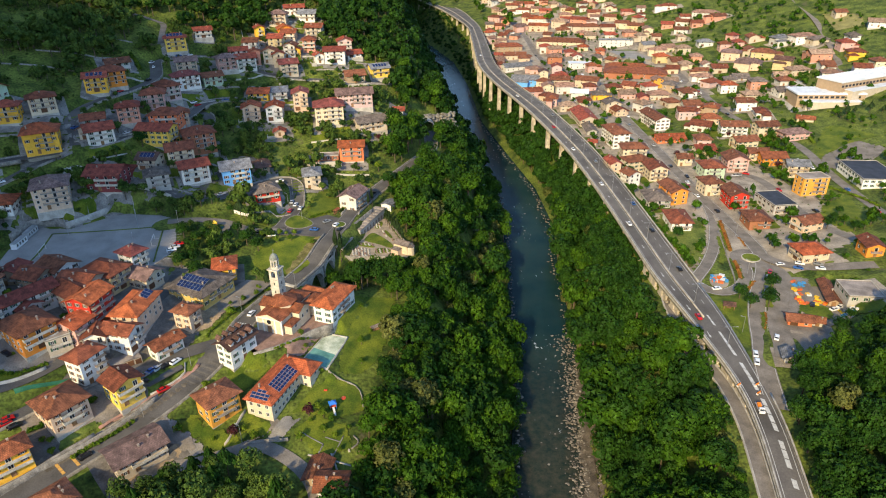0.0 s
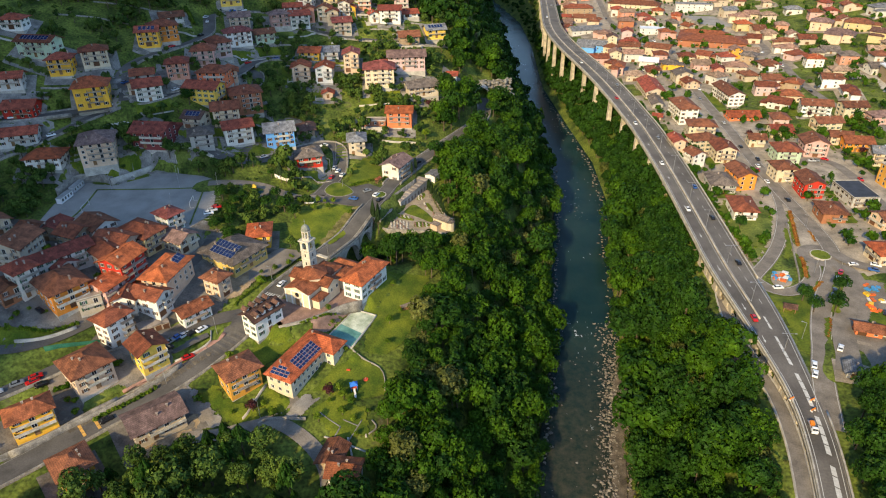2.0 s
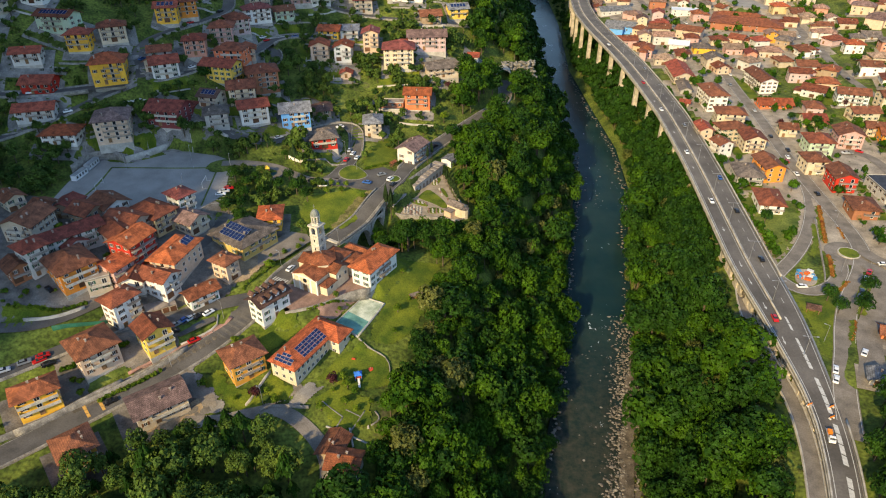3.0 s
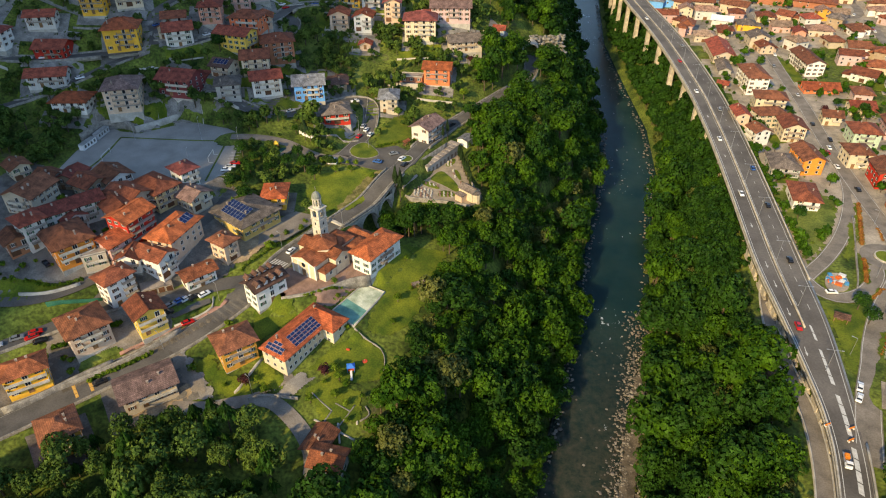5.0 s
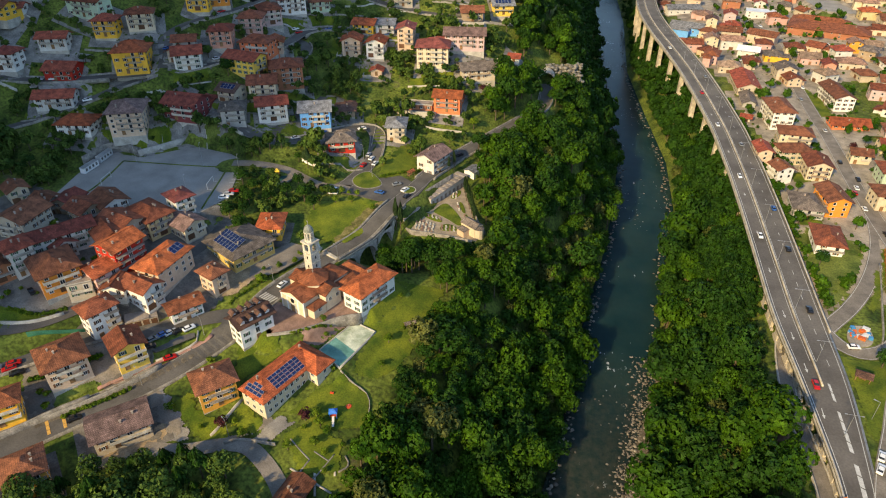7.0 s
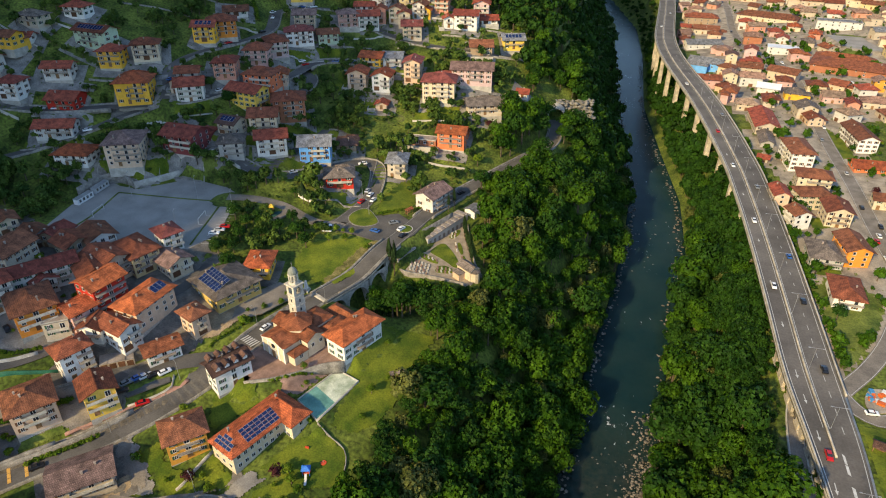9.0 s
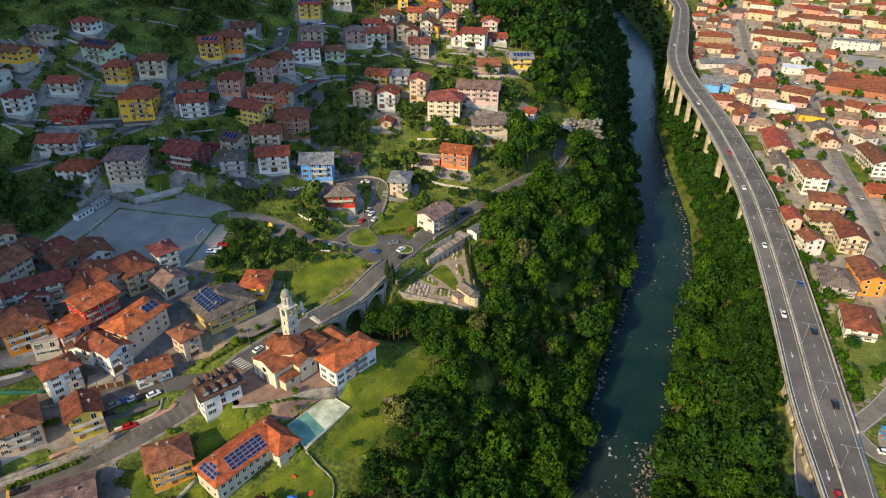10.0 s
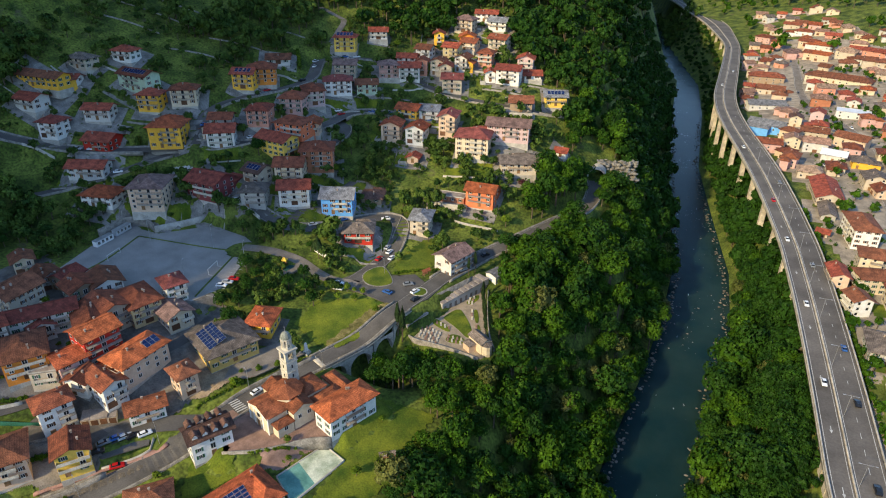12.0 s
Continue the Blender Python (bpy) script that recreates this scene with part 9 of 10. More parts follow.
e = thing("bus_shelter", -53.7, 302.2, 48.35, 62, "small wooden shelter with a brown roof", "shelter")
for x in (-1.4, 1.4):
    for y in (-0.7, 0.7):
        part("post", boxes((x - 0.07, x + 0.07, y - 0.07, y + 0.07, 0, 2.2)), WOOD, e)
part("back_wall", boxes((-1.4, 1.4, 0.65, 0.75, 0, 2.1)), WOOD, e)
part("roof", roof_bmesh(3.2, 1.9, 0.5, 0.25, "gable"), [ROOFS["rust"], WOOD], e, (0, 0, 2.25))
part("bench", boxes((-1.1, 1.1, 0.25, 0.6, 0.4, 0.47), (-1.0, -0.9, 0.3, 0.55, 0, 0.4), (0.9, 1.0, 0.3, 0.55, 0, 0.4)), WOOD, e)

# ---- roundabout islands ----
def island(x, y, r, planted=True):
    z = gz(x, y) + 0.25
    e = thing("traffic_island", x, y, z, 0, "kerbed round traffic island planted with grass", "traffic island", kind="structure")
    bm = bmesh.new()
    add_prism(bm, circle(r, 28), -0.6, 0.18)
    part("kerb", bm, STONE, e)
    bm = bmesh.new()
    add_prism(bm, circle(r - 0.2, 28), 0.0, 0.3, 0, 0.9)
    part("planting", bm, LAWN, e)


for x, y, r in ((-50.7, 289.1, 3.3), (147.8, 276.3, 4.4)):
    island(x, y, r)
ISLAND = [(-77.6, 289.4), (-78.4, 294.6), (-75.9, 300.4), (-72.4, 301.6), (-65.2, 294.2), (-62.6, 289.9), (-66.9, 285.4), (-73.0, 285.2)]
flat_patch("island_kerb", ISLAND, 48.33, OLD_STONE, "curved kerb of a planted traffic island", "kerb", 0.15)
flat_patch("island_lawn", [(-71 + (x + 71) * 0.93, 292 + (y - 292) * 0.93) for x, y in ISLAND], 48.4, LAWN, "planted lawn of a traffic island", "lawn", 0.2)
e = thing("playground", -106.5, 278, gz(-106.5, 278) + 0.1, 0, "round grey playground with a dark green safety mat", "playground")
bm = bmesh.new()
add_prism(bm, circle(6.2, 28), -0.6, 0.12)
part("paving_ring", bm, OLD_ASPHALT, e)
bm = bmesh.new()
add_prism(bm, [(-3.2, -2.4), (2.6, -3.0), (3.4, 2.0), (-2.4, 3.0)], 0.12, 0.17)
part("safety_mat", bm, material("green_safety_mat", (0.02, 0.075, 0.065), 0.9, 0.2), e)
TOY_YELLOW = material("toy_yellow", (0.62, 0.40, 0.04), 0.5, 0.15)
e = thing("play_tower", -107, 278.4, gz(-107, 278.4) + 0.27, 15, "yellow and brown wooden play tower with a slide", "play equipment")
for x in (-0.9, 0.9):
    for y in (-0.7, 0.7):
        part("post", boxes((x - 0.09, x + 0.09, y - 0.09, y + 0.09, 0, 2.8)), WOOD, e)
part("platform", boxes((-1.0, 1.0, -0.8, 0.8, 1.3, 1.42)), WOOD, e)
part("canopy", roof_bmesh(2.0, 1.6, 0.8, 0.2, "hip"), TOY_YELLOW, e, (0, 0, 2.7))
o = part("slide", boxes((-0.35, 0.35, -3.0, 0.0, -0.06, 0.06)), TOY_YELLOW, e)
o.matrix_basis = Matrix.Translation((0, -0.8, 1.4)) @ Matrix.Rotation(radians(26), 4, 'X')
RED_PLANTS = leaf_material("red_ground_cover", (0.16, 0.05, 0.02), (0.26, 0.13, 0.03), 2.0)
hedge_rng = np.random.RandomState(4)


def hedge(name, pts, r, mat, label):
    line = resample(pts, 1.1)
    sp = np.c_[line + hedge_rng.uniform(-0.3, 0.3, line.shape), ground(line[:, 0], line[:, 1]), np.full(len(line), r), np.full(len(line), r * 0.7)]
    w = woods(name, sp, FAR_CROWNS, mat, label)
    w["kind"] = "stuff"
    w["category"] = "hedge"


for pts, r in (([(148.2, 316.6), (146.2, 305), (143, 292), (140.7, 284)], 0.9), ([(138.3, 272.4), (137.3, 265), (135.2, 258)], 0.9), ([(139.9, 254.6), (134.6, 248.1)], 0.7), ([(150.8, 297), (150.2, 288.7)], 0.6), ([(151.6, 263.6), (148.4, 257)], 0.5), ([(133.2, 228.3), (131.1, 222.8), (128, 217)], 0.5)):
    hedge("red_shrub_bed", pts, r, RED_PLANTS, "bed of reddish shrubs beside the slip road")
for poly in ([(149.4, 318), (147, 305), (144.2, 293), (142, 284), (140.2, 284.4), (141.4, 293), (144.6, 306), (147.2, 318)], [(139.4, 273), (138.6, 265), (136.2, 256.6), (134.2, 257.8), (135.8, 265), (136.8, 274)],
             [(152.6, 264.6), (149, 256.4), (147, 256.8), (150.8, 264.4)], [(144.8, 248), (138, 232), (135, 232.4), (142.4, 247.6)], [(133.6, 229), (128.6, 216.6), (126.8, 217.2), (131.6, 229)],
             [(140.8, 254.8), (135, 247), (133.6, 248), (138.6, 255.2)], [(142.4, 300), (140, 287), (133, 271.5), (131.6, 273), (137.4, 288), (140.4, 301)]):
    drape("verge", poly, LAWN, 0.40, "narrow grass verge between the slip roads", "lawn", 0.5)
wall_along("ramp_wall", [(143.4, 306), (140.6, 292), (136.6, 276), (133, 259.5), (130.4, 252)], 1.0, 0.4, OLD_STONE, "grey concrete retaining wall beside the ramp")
flat_patch("skip_yard", [(119.5, 250), (121.5, 261), (128.8, 263), (129.4, 256), (126.5, 250.5)], gz(125, 257) + 0.2, TOWN_PAVING, "small paved collection yard inside the ramp", "pavement", 0.1)
hedge("yellow_hedge", [(222, 365), (232, 350), (236, 338), (238, 325)], 1.0, LEAF_BRIGHT, "clipped yellow-green hedge beside the factory road")
hedge("yellow_hedge", [(262, 452), (258, 440), (256, 430)], 1.2, LEAF_BRIGHT, "tall clipped hedge beside the meadow")
hedge("box_hedge", [(-78, 236), (-74, 234), (-72, 237)], 0.8, LEAF_BRIGHT, "clipped hedge beside the war memorial")
hedge("garden_hedge", [(-66, 298), (-58, 304), (-50, 309)], 0.8, LEAF_BRIGHT, "clipped hedge round a large lawn")
hedge("garden_hedge", [(-196, 425), (-190, 418), (-186, 412)], 1.2, LEAF_BRIGHT, "tall bright hedge beside the hill road")

hedge("garden_hedge", [(-131, 158), (-124, 165), (-117, 172)], 1.1, LEAF, "dark hedge along the village lane")
hedge("garden_hedge", [(-116, 152), (-109, 159), (-103, 165.5)], 0.9, LEAF_BRIGHT, "row of low green bushes above the road wall")
hedge("garden_hedge", [(-152, 176), (-144, 178), (-137, 183)], 0.9, LEAF_BRIGHT, "green bushes on the bank below the old town")
hedge("garden_hedge", [(-90, 205), (-86, 213), (-82, 222)], 0.6, LEAF_BRIGHT, "clipped low hedge beside the school yard")
hedge("garden_hedge", [(-52, 187), (-47, 190), (-44, 188)], 0.9, LEAF_BRIGHT, "shrubs between kindergarten and court")
hedge("garden_hedge", [(-62, 196), (-56, 200), (-52, 204)], 0.7, LEAF_BRIGHT, "shrubs below the church square wall")
wall_along("square_wall", [(-69, 192.5), (-58, 198.5), (-49, 208), (-43, 210.5)], 0.9, 0.4, OLD_STONE, "stone wall holding the church square", base=42.4, sink=5)
wall_along("terrace_wall", [(-118, 156), (-110, 163.5), (-104, 171), (-100, 177)], 1.0, 0.5, OLD_STONE, "stone terrace wall between lane and road", sink=3)
wall_along("terrace_wall", [(-152, 171.5), (-143, 174.5), (-136, 181)], 1.4, 0.5, CONCRETE, "curved pale wall below a parking terrace", sink=3)
wall_along("pink_pavement", [(-111, 166.6), (-104.4, 170.9), (-99, 175.6), (-91.6, 184)], 0.25, 2.0, PAVING, "reddish paved footway beside the road", "pavement", sink=0.6)

COBBLES = material("mossy_cobbles", (0.12, 0.10, 0.075), 0.95, 0.35, 2.5, 0.5, 0.4, 0.3)
drape("cobbled_verge", [(-122.6, 147.8), (-118.8, 153), (-112.6, 159), (-108.5, 163.6), (-100, 172.6), (-90.5, 183.6), (-89.6, 181.6), (-97.5, 171.4), (-106.4, 161.6), (-113.9, 154.6), (-121.2, 146)], COBBLES, 0.25, "dark mossy cobbled verge beside the road", "verge", 0.5)
drape("driveway", [(-93.7, 167.2), (-86.9, 163.9), (-80, 158.3), (-81, 155.9), (-87.2, 158.2), (-95.3, 165)], OLD_ASPHALT, 0.30, "grey driveway below the road", "pavement", 0.5)
drape("dirt_yard", [(-119.5, 186.6), (-110, 192.6), (-113, 195), (-117.5, 193)], COBBLES, 0.25, "brown earth yard above the garages", "pavement", 0.5)
wall_along("green_fence", [(-140.5, 169.6), (-134, 174), (-127.4, 179.2)], 1.6, 0.12, material("green_fence_mesh", (0.02, 0.12, 0.07), 0.7, 0.2), "green mesh garden fence beside the lane", "fence")
for k in range(4):
    gx, gy = -115.2 + 1.95 * k, 185.2 + 1.62 * k
    e = thing("garage", gx, gy, gz(gx, gy) + 0.1, 40, "small beige lock-up garage with brown door", "garage", "row of garages")
    part("wall", boxes((-1.22, 1.22, -0.2, 4.6, -1.5, 2.5)), WALLS["beige"], e)
    part("roof", boxes((-1.26, 1.26, -0.4, 4.7, 2.5, 2.68)), ROOFS["flat"], e)
    part("door", boxes((-1.0, 1.0, -0.27, -0.18, 0, 2.1)), SHUTTER["brown"], e)

ORANGE_EARTH = material("orange_earth", (0.20, 0.115, 0.06), 0.95, 0.3, 2.5, 0.5, 0.5, 0.4)
drape("earth_slope", [(86.5, 192), (91, 190), (95, 200), (95.4, 212), (95, 228), (92.5, 230)], ORANGE_EARTH, 0.3, "bare orange earth slope below the lower road", "slope", 0.6)
drape("lawn", [(117, 270), (121, 273.5), (129, 287), (135.4, 301), (139.6, 316), (132, 330), (120, 330), (116, 300)], GRASS_MAT, 0.34, "green gardens between viaduct and ramp", "lawn", 0.8)
lawn_rng = random.Random(12)
for o in [o for o in scene.objects if o.name.split(".")[0] == "house" and o["group"] == "houses by the viaduct"]:
    if lawn_rng.random() < 0.75:
        p, r = o.matrix_basis.translation, o.rotation_euler.z + lawn_rng.choice((0, 1.5708, 3.1416, 4.7124))
        c, s = math.cos(r), math.sin(r)
        a, b, near = lawn_rng.uniform(4, 8), lawn_rng.uniform(4, 8), lawn_rng.uniform(5.5, 7.5)
        far = near + lawn_rng.uniform(5, 11)
        poly = [(p.x + u * c - v * s, p.y + u * s + v * c) for u, v in ((-a, near), (b, near), (b * 0.9, far), (-a * 0.8, far))]
        ring = np.array(poly)
        if np.hypot(ring[:, None, 0] - ALL_ROAD[None, :, 0], ring[:, None, 1] - ALL_ROAD[None, :, 1]).min() > 5.5:
            drape("lawn", poly, LAWN if lawn_rng.random() < 0.6 else GRASS_MAT, 0.34, "small bright garden lawn beside a town house", "lawn", 0.8)

# ---- war memorial, playground and garden plots ----
e = thing("war_memorial", -72.5, 241.5, gz(-72.5, 241.5), 0, "white stone war memorial on stepped plinth", "monument")
part("plinth", boxes((-1.2, 1.2, -1.2, 1.2, -0.5, 0.8), (-0.9, 0.9, -0.9, 0.9, 0.8, 1.4)), STONE, e)
bm = bmesh.new()
add_prism(bm, [(-0.6, -0.6), (0.6, -0.6), (0.6, 0.6), (-0.6, 0.6)], 1.4, 4.6, 0, 0.5)
part("obelisk", bm, FRAME_WHITE, e)
TOY_BLUE, TOY_RED = material("toy_blue", (0.03, 0.16, 0.55), 0.5, 0.1), material("toy_red", (0.6, 0.08, 0.03), 0.5, 0.1)
e = thing("climbing_frame", -38.5, 173.6, gz(-38.5, 173.6), 20, "blue plastic climbing frame with slide on the lawn", "play equipment")
for x in (-1.0, 1.0):
    for y in (-0.8, 0.8):
        part("post", boxes((x - 0.08, x + 0.08, y - 0.08, y + 0.08, 0, 2.6)), TOY_BLUE, e)
part("platform", boxes((-1.1, 1.1, -0.9, 0.9, 1.2, 1.32)), TOY_RED, e)
part("canopy", roof_bmesh(2.2, 1.8, 0.7, 0.2, "hip"), TOY_BLUE, e, (0, 0, 2.5))
o = part("slide", boxes((-0.35, 0.35, -3.2, 0.0, -0.06, 0.06)), FRAME_WHITE, e, (0, -0.9, 1.3))
o.matrix_basis = Matrix.Translation((0, -0.9, 1.3)) @ Matrix.Rotation(radians(24), 4, 'X')
e = thing("roundabout_toy", -35.6, 178.4, gz(-35.6, 178.4), 0, "small orange merry-go-round on the lawn", "play equipment")
bm = bmesh.new()
add_prism(bm, circle(0.9, 16), 0.2, 0.4)
part("disc", bm, TOY_RED, e)
bm = bmesh.new()
add_prism(bm, circle(0.1, 8), 0.0, 1.0)
part("axle", bm, METAL, e)
e = thing("spring_rocker", -42, 181, gz(-42, 181), 0, "red and blue spring rocker on the lawn", "play equipment")
part("seat", boxes((-0.6, 0.6, -0.25, 0.25, 0.4, 0.8)), TOY_RED, e)
part("spring", boxes((-0.12, 0.12, -0.12, 0.12, 0, 0.4)), TOY_BLUE, e)
for pts in ([(-48, 162), (-40, 160), (-32, 158)], [(-44, 155), (-36, 152.5), (-30, 151)], [(-41, 166), (-37, 156), (-34, 149)], [(-34, 164), (-31, 156)]):
    wall_along("garden_path", pts, 0.18, 0.6, CONCRETE, "narrow concrete path between garden plots", "path", sink=0.4)
e = thing("garden_shed", -27, 216, gz(-27, 216), 35, "long low weathered shed in the meadow", "shed")
part("wall", boxes((-2.4, 2.4, -0.8, 0.8, -0.5, 1.6)), WOOD, e)
part("roof", roof_bmesh(4.8, 1.6, 0.5, 0.2, "gable"), [ROOFS["grey_brown"], WOOD], e, (0, 0, 1.6))
e = thing("picnic_shelter", 119.5, 232.5, gz(119.5, 232.5), -15, "open wooden picnic shelter with dark roof", "shelter")
for x in (-2.0, 2.0):
    for y in (-1.3, 1.3):
        part("post", boxes((x - 0.1, x + 0.1, y - 0.1, y + 0.1, -0.3, 2.4)), WOOD, e)
part("roof", roof_bmesh(4.6, 3.2, 0.9, 0.3, "gable"), [ROOFS["dark_brown"], WOOD], e, (0, 0, 2.4))
part("table", boxes((-1.0, 1.0, -0.4, 0.4, 0.65, 0.75), (-0.8, -0.6, -0.1, 0.1, 0, 0.65), (0.6, 0.8, -0.1, 0.1, 0, 0.65)), WOOD, e)

# ---- factory at the edge of the town ----
def factory(x, y, w, d, rot, h, label):
    """A long works hall: brown storey band, white fascias, ribbed pale roof and a lower front range."""
    e = thing("factory", x, y, gz(x, y), rot, label, "factory", "factory halls")
    part("wall", boxes((-w / 2, w / 2, -d / 2, d / 2, -4, h)), WALLS["tan"], e)
    part("fascia", boxes((-w / 2 - 0.8, w / 2 + 0.8, -d / 2 - 0.8, d / 2 + 0.8, h, h + 1.0)), ROOFS["pale"], e)
    n = int(w / 3.4)
    for k in range(n):
        x0, x1 = -w / 2 + w * k / n, -w / 2 + w * (k + 1) / n
        bm = bmesh.new()
        v = [bm.verts.new(c) for c in ((x0, -d / 2, h + 1.0), (x1, -d / 2, h + 1.0), (x1, d / 2, h + 1.0), (x0, d / 2, h + 1.0), ((x0 + x1) / 2, -d / 2, h + 1.5), ((x0 + x1) / 2, d / 2, h + 1.5))]
        for f in ((0, 1, 4), (2, 3, 5), (1, 2, 5, 4), (3, 0, 4, 5)):
            bm.faces.new([v[i] for i in f])
        part("roof_vault", bm, ROOFS["pale"], e)
    part("front_range", boxes((-w / 2 + 4, w / 2 - 6, -d / 2 - 8, -d / 2 - 0.9, -4, h * 0.45)), WALLS["beige"], e)
    part("front_roof", boxes((-w / 2 + 3.4, w / 2 - 5.4, -d / 2 - 8.6, -d / 2 - 0.9, h * 0.45, h * 0.45 + 0.5)), ROOFS["pale"], e)
    band = mesh_of("window_band", boxes((-1.3, 1.3, -0.1, 0.02, 0, 1.5), (-1.4, 1.4, -0.14, 0.02, -0.15, 0)), [GLASS])
    for k in range(int(w / 4)):
        part("window_band", band, GLASS, e, (-w / 2 + 2.2 + k * 4, -d / 2, h * 0.62))


factory(304.5, 512.8, 51, 22, -4, 7.0, "long factory with brown facade and ribbed white roof")
factory(341, 528, 78, 21, 24, 9.5, "tall factory hall with pale ribbed metal roof")

# ---- depot clutter ----
depot_rng = random.Random(9)
CRATE = {"orange": material("orange_plastic", (0.60, 0.12, 0.02), 0.5, 0.2), "yellow": material("yellow_plastic", (0.65, 0.40, 0.03), 0.5, 0.2),
         "blue": material("blue_plastic", (0.05, 0.22, 0.42), 0.5, 0.2), "white": FRAME_WHITE}
for cx, cy, n, cols, sx, sy in ((156, 236.5, 18, ("orange", "orange", "yellow"), 5, 3), (155, 245, 9, ("orange", "yellow", "white"), 3, 4), (158, 251, 7, ("blue", "orange", "white"), 3, 3),
                                (125, 257.5, 14, ("white", "blue", "orange", "white"), 3, 3.0), (166, 226, 8, ("white", "blue", "yellow"), 4, 2)):
    for _ in range(n):
        c = depot_rng.choice(cols)
        w, d2, h = depot_rng.uniform(0.5, 1.4), depot_rng.uniform(0.5, 1.0), depot_rng.uniform(0.4, 1.2)
        x, y = cx + depot_rng.uniform(-sx, sx), cy + depot_rng.uniform(-sy, sy)
        bm = boxes((-w, w, -d2, d2, 0.1, h))
        bmesh.ops.bevel(bm, geom=bm.edges[:], offset=0.06, segments=1, affect='EDGES')
        tagged(part("crate", bm, CRATE[c], None, (x, y, gz(x, y) + 0.2), depot_rng.uniform(0, 3)), f"{c} plastic site crate in the builders' yard", "crate", "crates in the depot")

# ---- river stones, cliff and tunnel ----
def stones(name, spots, mat, label):
    rng = np.random.RandomState(6)
    base_v = np.array([(1, 0, 0), (-1, 0, 0), (0, 1, 0), (0, -1, 0), (0, 0, 1), (0, 0, -1)], float)
    tri = np.array([(0, 2, 4), (2, 1, 4), (1, 3, 4), (3, 0, 4), (2, 0, 5), (1, 2, 5), (3, 1, 5), (0, 3, 5)])
    mid, seen, t2 = list(base_v), {}, []

    def half(a, b):
        k = (min(a, b), max(a, b))
        if k not in seen:
            v = mid[a] + mid[b]
            mid.append(v / np.linalg.norm(v))
            seen[k] = len(mid) - 1
        return seen[k]
    for a, b, c in tri:
        ab, bc, ca = half(a, b), half(b, c), half(c, a)
        t2 += [(a, ab, ca), (ab, b, bc), (ca, bc, c), (ab, bc, ca)]
    mid, t2 = np.array(mid), np.array(t2)
    co, fa = [], []
    for i, (x, y, z, r) in enumerate(spots):
        v = mid * rng.uniform(0.75, 1.2, (len(mid), 1)) * r * rng.uniform(0.6, 1.3, 3) * (1, 1, 0.55) + (x, y, z)
        co.append(v)
        fa.append(t2 + i * len(mid))
    return tagged(new(name, quad_mesh(name, np.concatenate(co), np.concatenate(fa), mat)), label, "stones", kind="stuff")


ROCK = material("river_stone", (0.175, 0.152, 0.12), 0.9, 0.25, 2, 0.3, 0.3, 0.2, island=0.45)
rr = np.random.RandomState(8)
sp = []
for _ in range(2300):
    y = rr.uniform(140, 236) if rr.rand() < 0.88 else rr.uniform(232, 262)
    e_ = np.interp(y, RIVER_Y, RIVER_E)
    x = e_ + np.clip(rr.normal(-1.2, 3.0), -11, 4.5)
    sp.append((x, y, max(gz(x, y), -0.25) + 0.25 if x > e_ else rr.uniform(-0.2, 0.22), rr.uniform(0.14, 0.75) ** 1.5))
for _ in range(900):
    y = rr.uniform(150, 760)
    side = rr.rand() < 0.5
    x = np.interp(y, RIVER_Y, RIVER_W) - rr.normal(0.2, 0.9) if side else np.interp(y, RIVER_Y, RIVER_E) + rr.normal(0.4, 1.1)
    sp.append((x, y, rr.uniform(-0.1, 0.25), rr.uniform(0.2, 0.85)))
for _ in range(110):
    y = rr.choice([rr.uniform(155, 240), rr.uniform(360, 420), rr.uniform(420, 700)])
    u_ = rr.rand()
    x = np.interp(y, RIVER_Y, RIVER_W) * (1 - u_) + np.interp(y, RIVER_Y, RIVER_E) * u_
    sp.append((x, y, rr.uniform(-0.25, 0.02), rr.uniform(0.2, 0.6)))
stones("river_stones", sp, ROCK, "pale boulders and cobbles along the river edge")
GRAVEL_BAR = material("gravel_bar", (0.105, 0.084, 0.060), 0.95, 0.45, 3, 0.5, 0.4, 0.4)
ey = np.arange(150, 266, 3.0)
drape("gravel_bar", [(float(np.interp(y, RIVER_Y, RIVER_E)) - 1, float(y)) for y in ey] + [(float(np.interp(y, RIVER_Y, RIVER_E)) + float(np.interp(y, [150, 200, 266], [4.6, 4.2, 0.6])) + 1.1 * math.sin(y * 0.35) + 0.7 * math.sin(y * 0.83), float(y)) for y in ey[::-1]], GRAVEL_BAR, 0.35, "grey gravel bar beside the river", "gravel")
# the bar's low shoal, running out under the water
gy_, gu = np.meshgrid(np.arange(142, 240, 1.2), np.linspace(0, 1, 15), indexing="ij")
e_ = np.interp(gy_, RIVER_Y, RIVER_E)
reach = np.interp(gy_, [142, 165, 200, 225, 240], [2.5, 4.2, 4.0, 2.2, 0.3]) * (1 + 0.25 * np.sin(gy_ * 0.21) + 0.15 * np.sin(gy_ * 0.63))
gx_ = e_ + 3.0 - gu * (reach + 3.0)
gz_ = 0.42 - 0.75 * gu ** 1.6 + 0.10 * np.sin(gx_ * 1.9 + gy_ * 0.7) * np.sin(gy_ * 1.1)
n_ = 15
i = (np.arange(gy_.shape[0] - 1)[:, None] * n_ + np.arange(n_ - 1)).ravel()
tagged(new("gravel_shoal", quad_mesh("gravel_shoal", np.c_[gx_.ravel(), gy_.ravel(), gz_.ravel()], np.stack([i, i + n_, i + n_ + 1, i + 1], 1), GRAVEL_BAR, True)), "pale gravel shoal at the edge of the river", "gravel", kind="structure")
sp = []
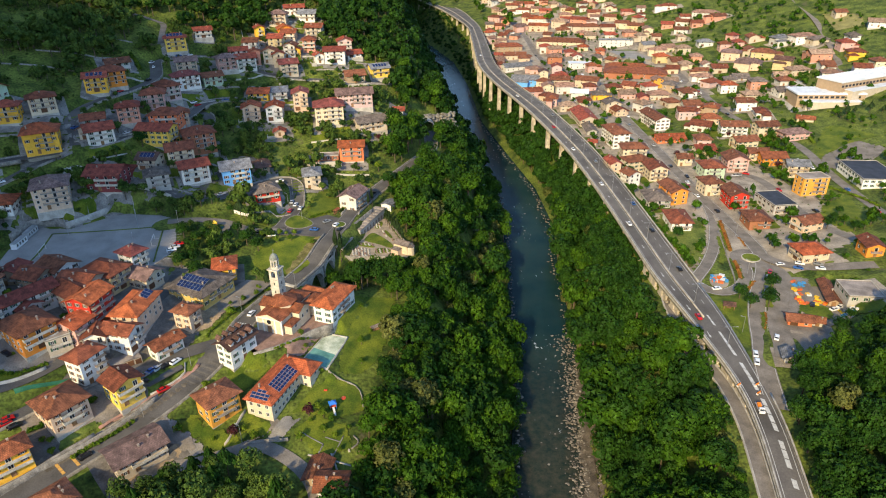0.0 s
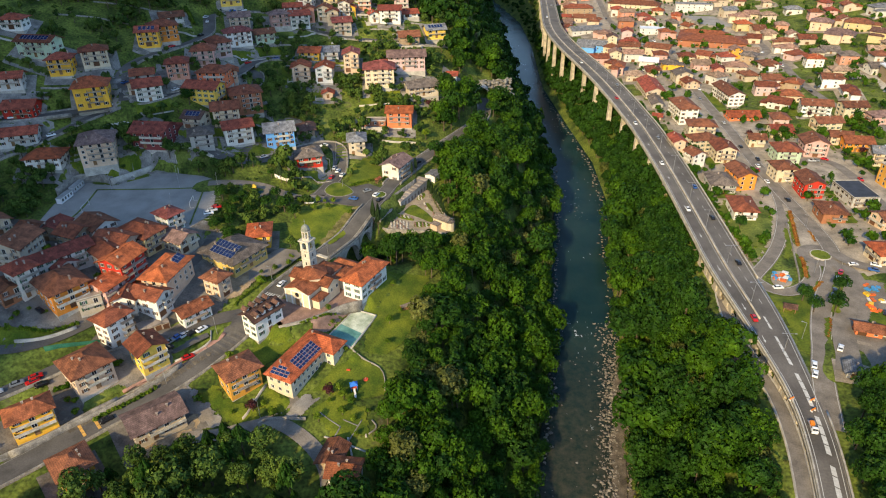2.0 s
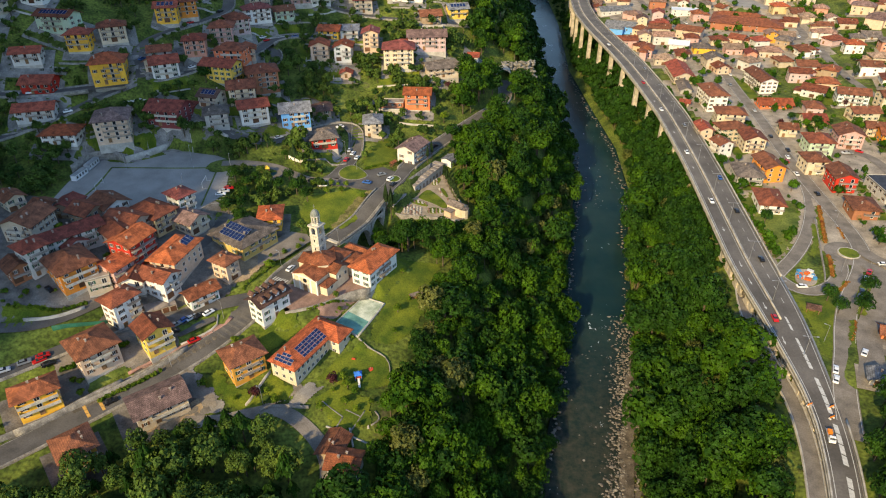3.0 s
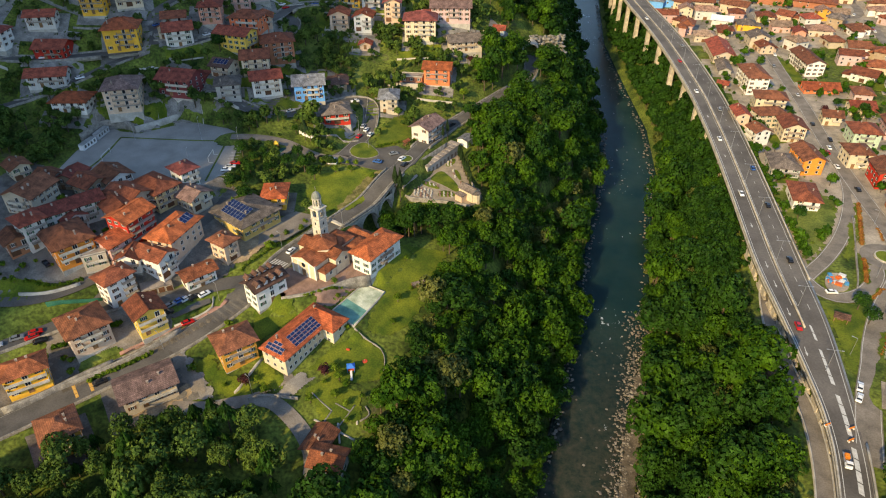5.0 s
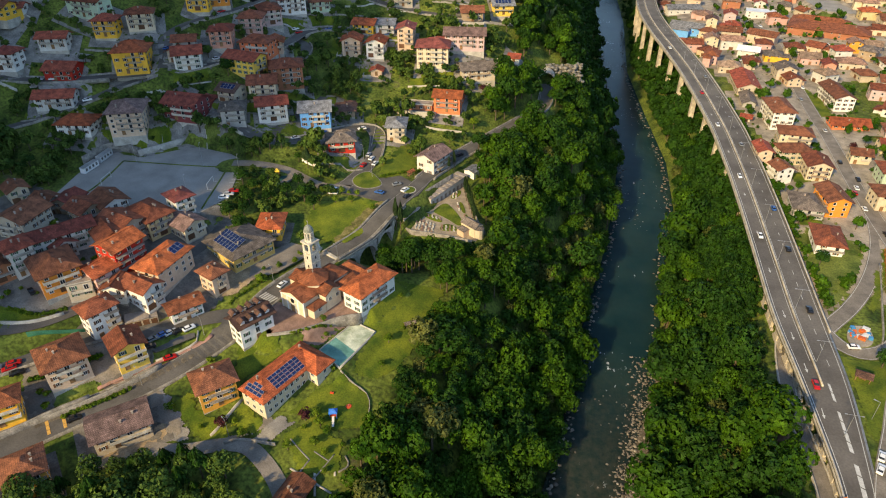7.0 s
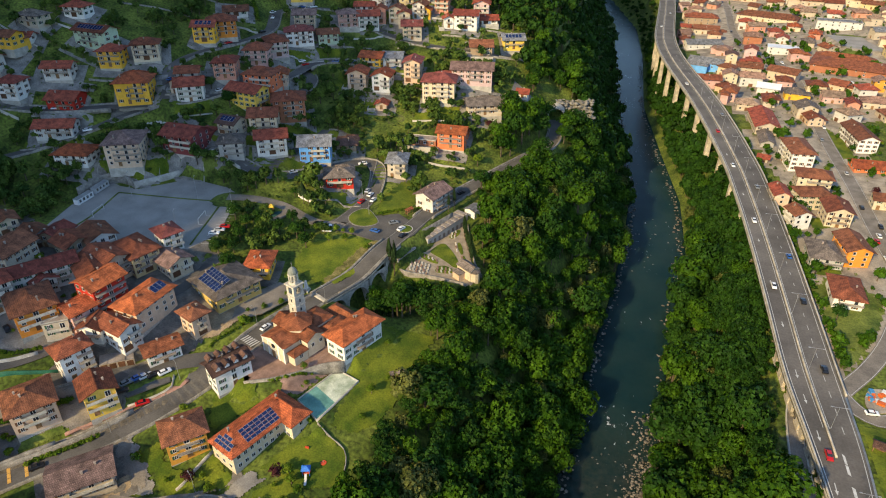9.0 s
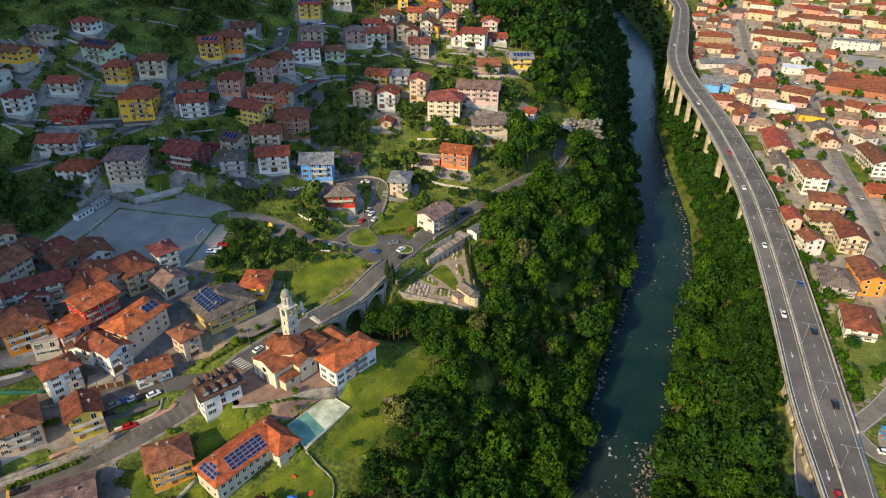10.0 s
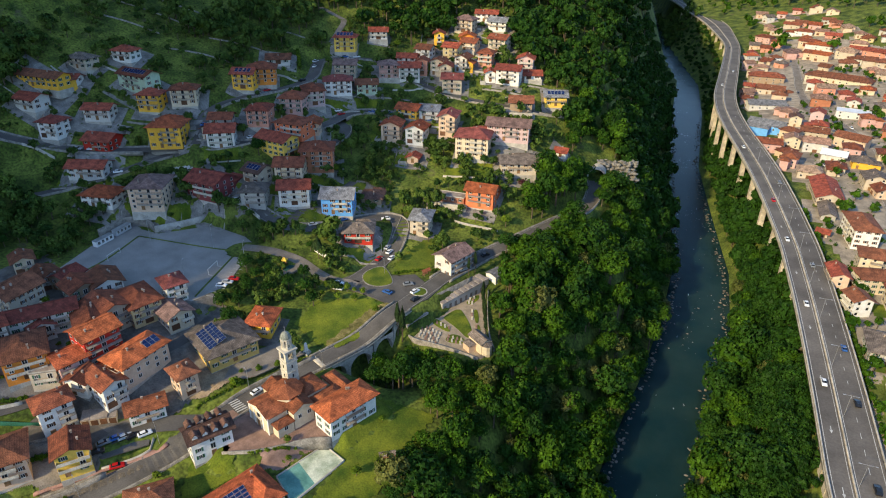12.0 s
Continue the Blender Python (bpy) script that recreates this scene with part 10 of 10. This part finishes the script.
for _ in range(620):
    a = rr.rand()
    x, y = -18 + 26 * a + rr.normal(0, 1.2), 439 + 9 * a + rr.normal(0, 1.2)
    sp.append((x, y, 48 + rr.uniform(-3, 11), rr.uniform(0.8, 2.0)))
CLIFF = material("limestone_cliff", (0.19, 0.175, 0.15), 0.95, 0.35, 3, 0.5, 0.5, 0.5)
stones("cliff_rocks", sp, CLIFF, "weathered grey limestone cliff above the tunnel")
e = thing("tunnel_portal", -9.4, 430, gz(-9, 424), 8, "round-arched concrete road tunnel portal in the cliff", "tunnel", kind="structure")
bm = bmesh.new()
n = 14
arc = [(-4.2, 0)] + [(-4.2 * math.cos(math.pi * i / n), 2.2 + 4.0 * math.sin(math.pi * i / n)) for i in range(n + 1)] + [(4.2, 0)]
outer = [(-5.0, 0)] + [(-5.0 * math.cos(math.pi * i / n), 2.3 + 4.7 * math.sin(math.pi * i / n)) for i in range(n + 1)] + [(5.0, 0)]
A, B = [[bm.verts.new((x, yy, z)) for x, z in arc] for yy in (0, 8)]
C, D = [[bm.verts.new((x, yy, z)) for x, z in outer] for yy in (0, 8)]
for i in range(len(arc) - 1):
    bm.faces.new((A[i], A[i + 1], C[i + 1], C[i]))
    bm.faces.new((C[i], C[i + 1], D[i + 1], D[i]))
    bm.faces.new((B[i], B[i + 1], A[i + 1], A[i]))
part("arch", bm, CONCRETE, e)
# near-black sheet stands in for the unlit depth of the tunnel
part("tunnel_back", boxes((-4.2, 4.2, 7.6, 8, 0, 6.3)), material("tunnel_gloom", (0.02, 0.02, 0.02), 0.9), e)
# zebra crossing by the church and the orange bumps
for k in range(7):
    part("crossing_stripe", boxes((-1.9, 1.9, -0.25, 0.25, 0, 0.02)), PAINT_WHITE, bpy.data.objects["main_road"], (-81.5 + k * 1.0, 212.5 - k * 0.42, float(np.interp(212, ROAD_LINES["main_road"][1][:, 1], ROAD_LINES["main_road"][2])) + 0.10), radians(66))
for k in range(2):
    for j in range(4):
        part("road_bump_stripe", boxes((-0.45, 0.45, -0.9, 0.9, 0, 0.05)), PAINT_ORANGE, bpy.data.objects["main_road"], (-118.6 + k * 3.0 + j * 1.5 - 2, 148.6 + k * 3.2 - j * 1.3 + 1.5, float(np.interp(148 + 3 * k, ROAD_LINES["main_road"][1][:, 1], ROAD_LINES["main_road"][2])) + 0.08), radians(50))
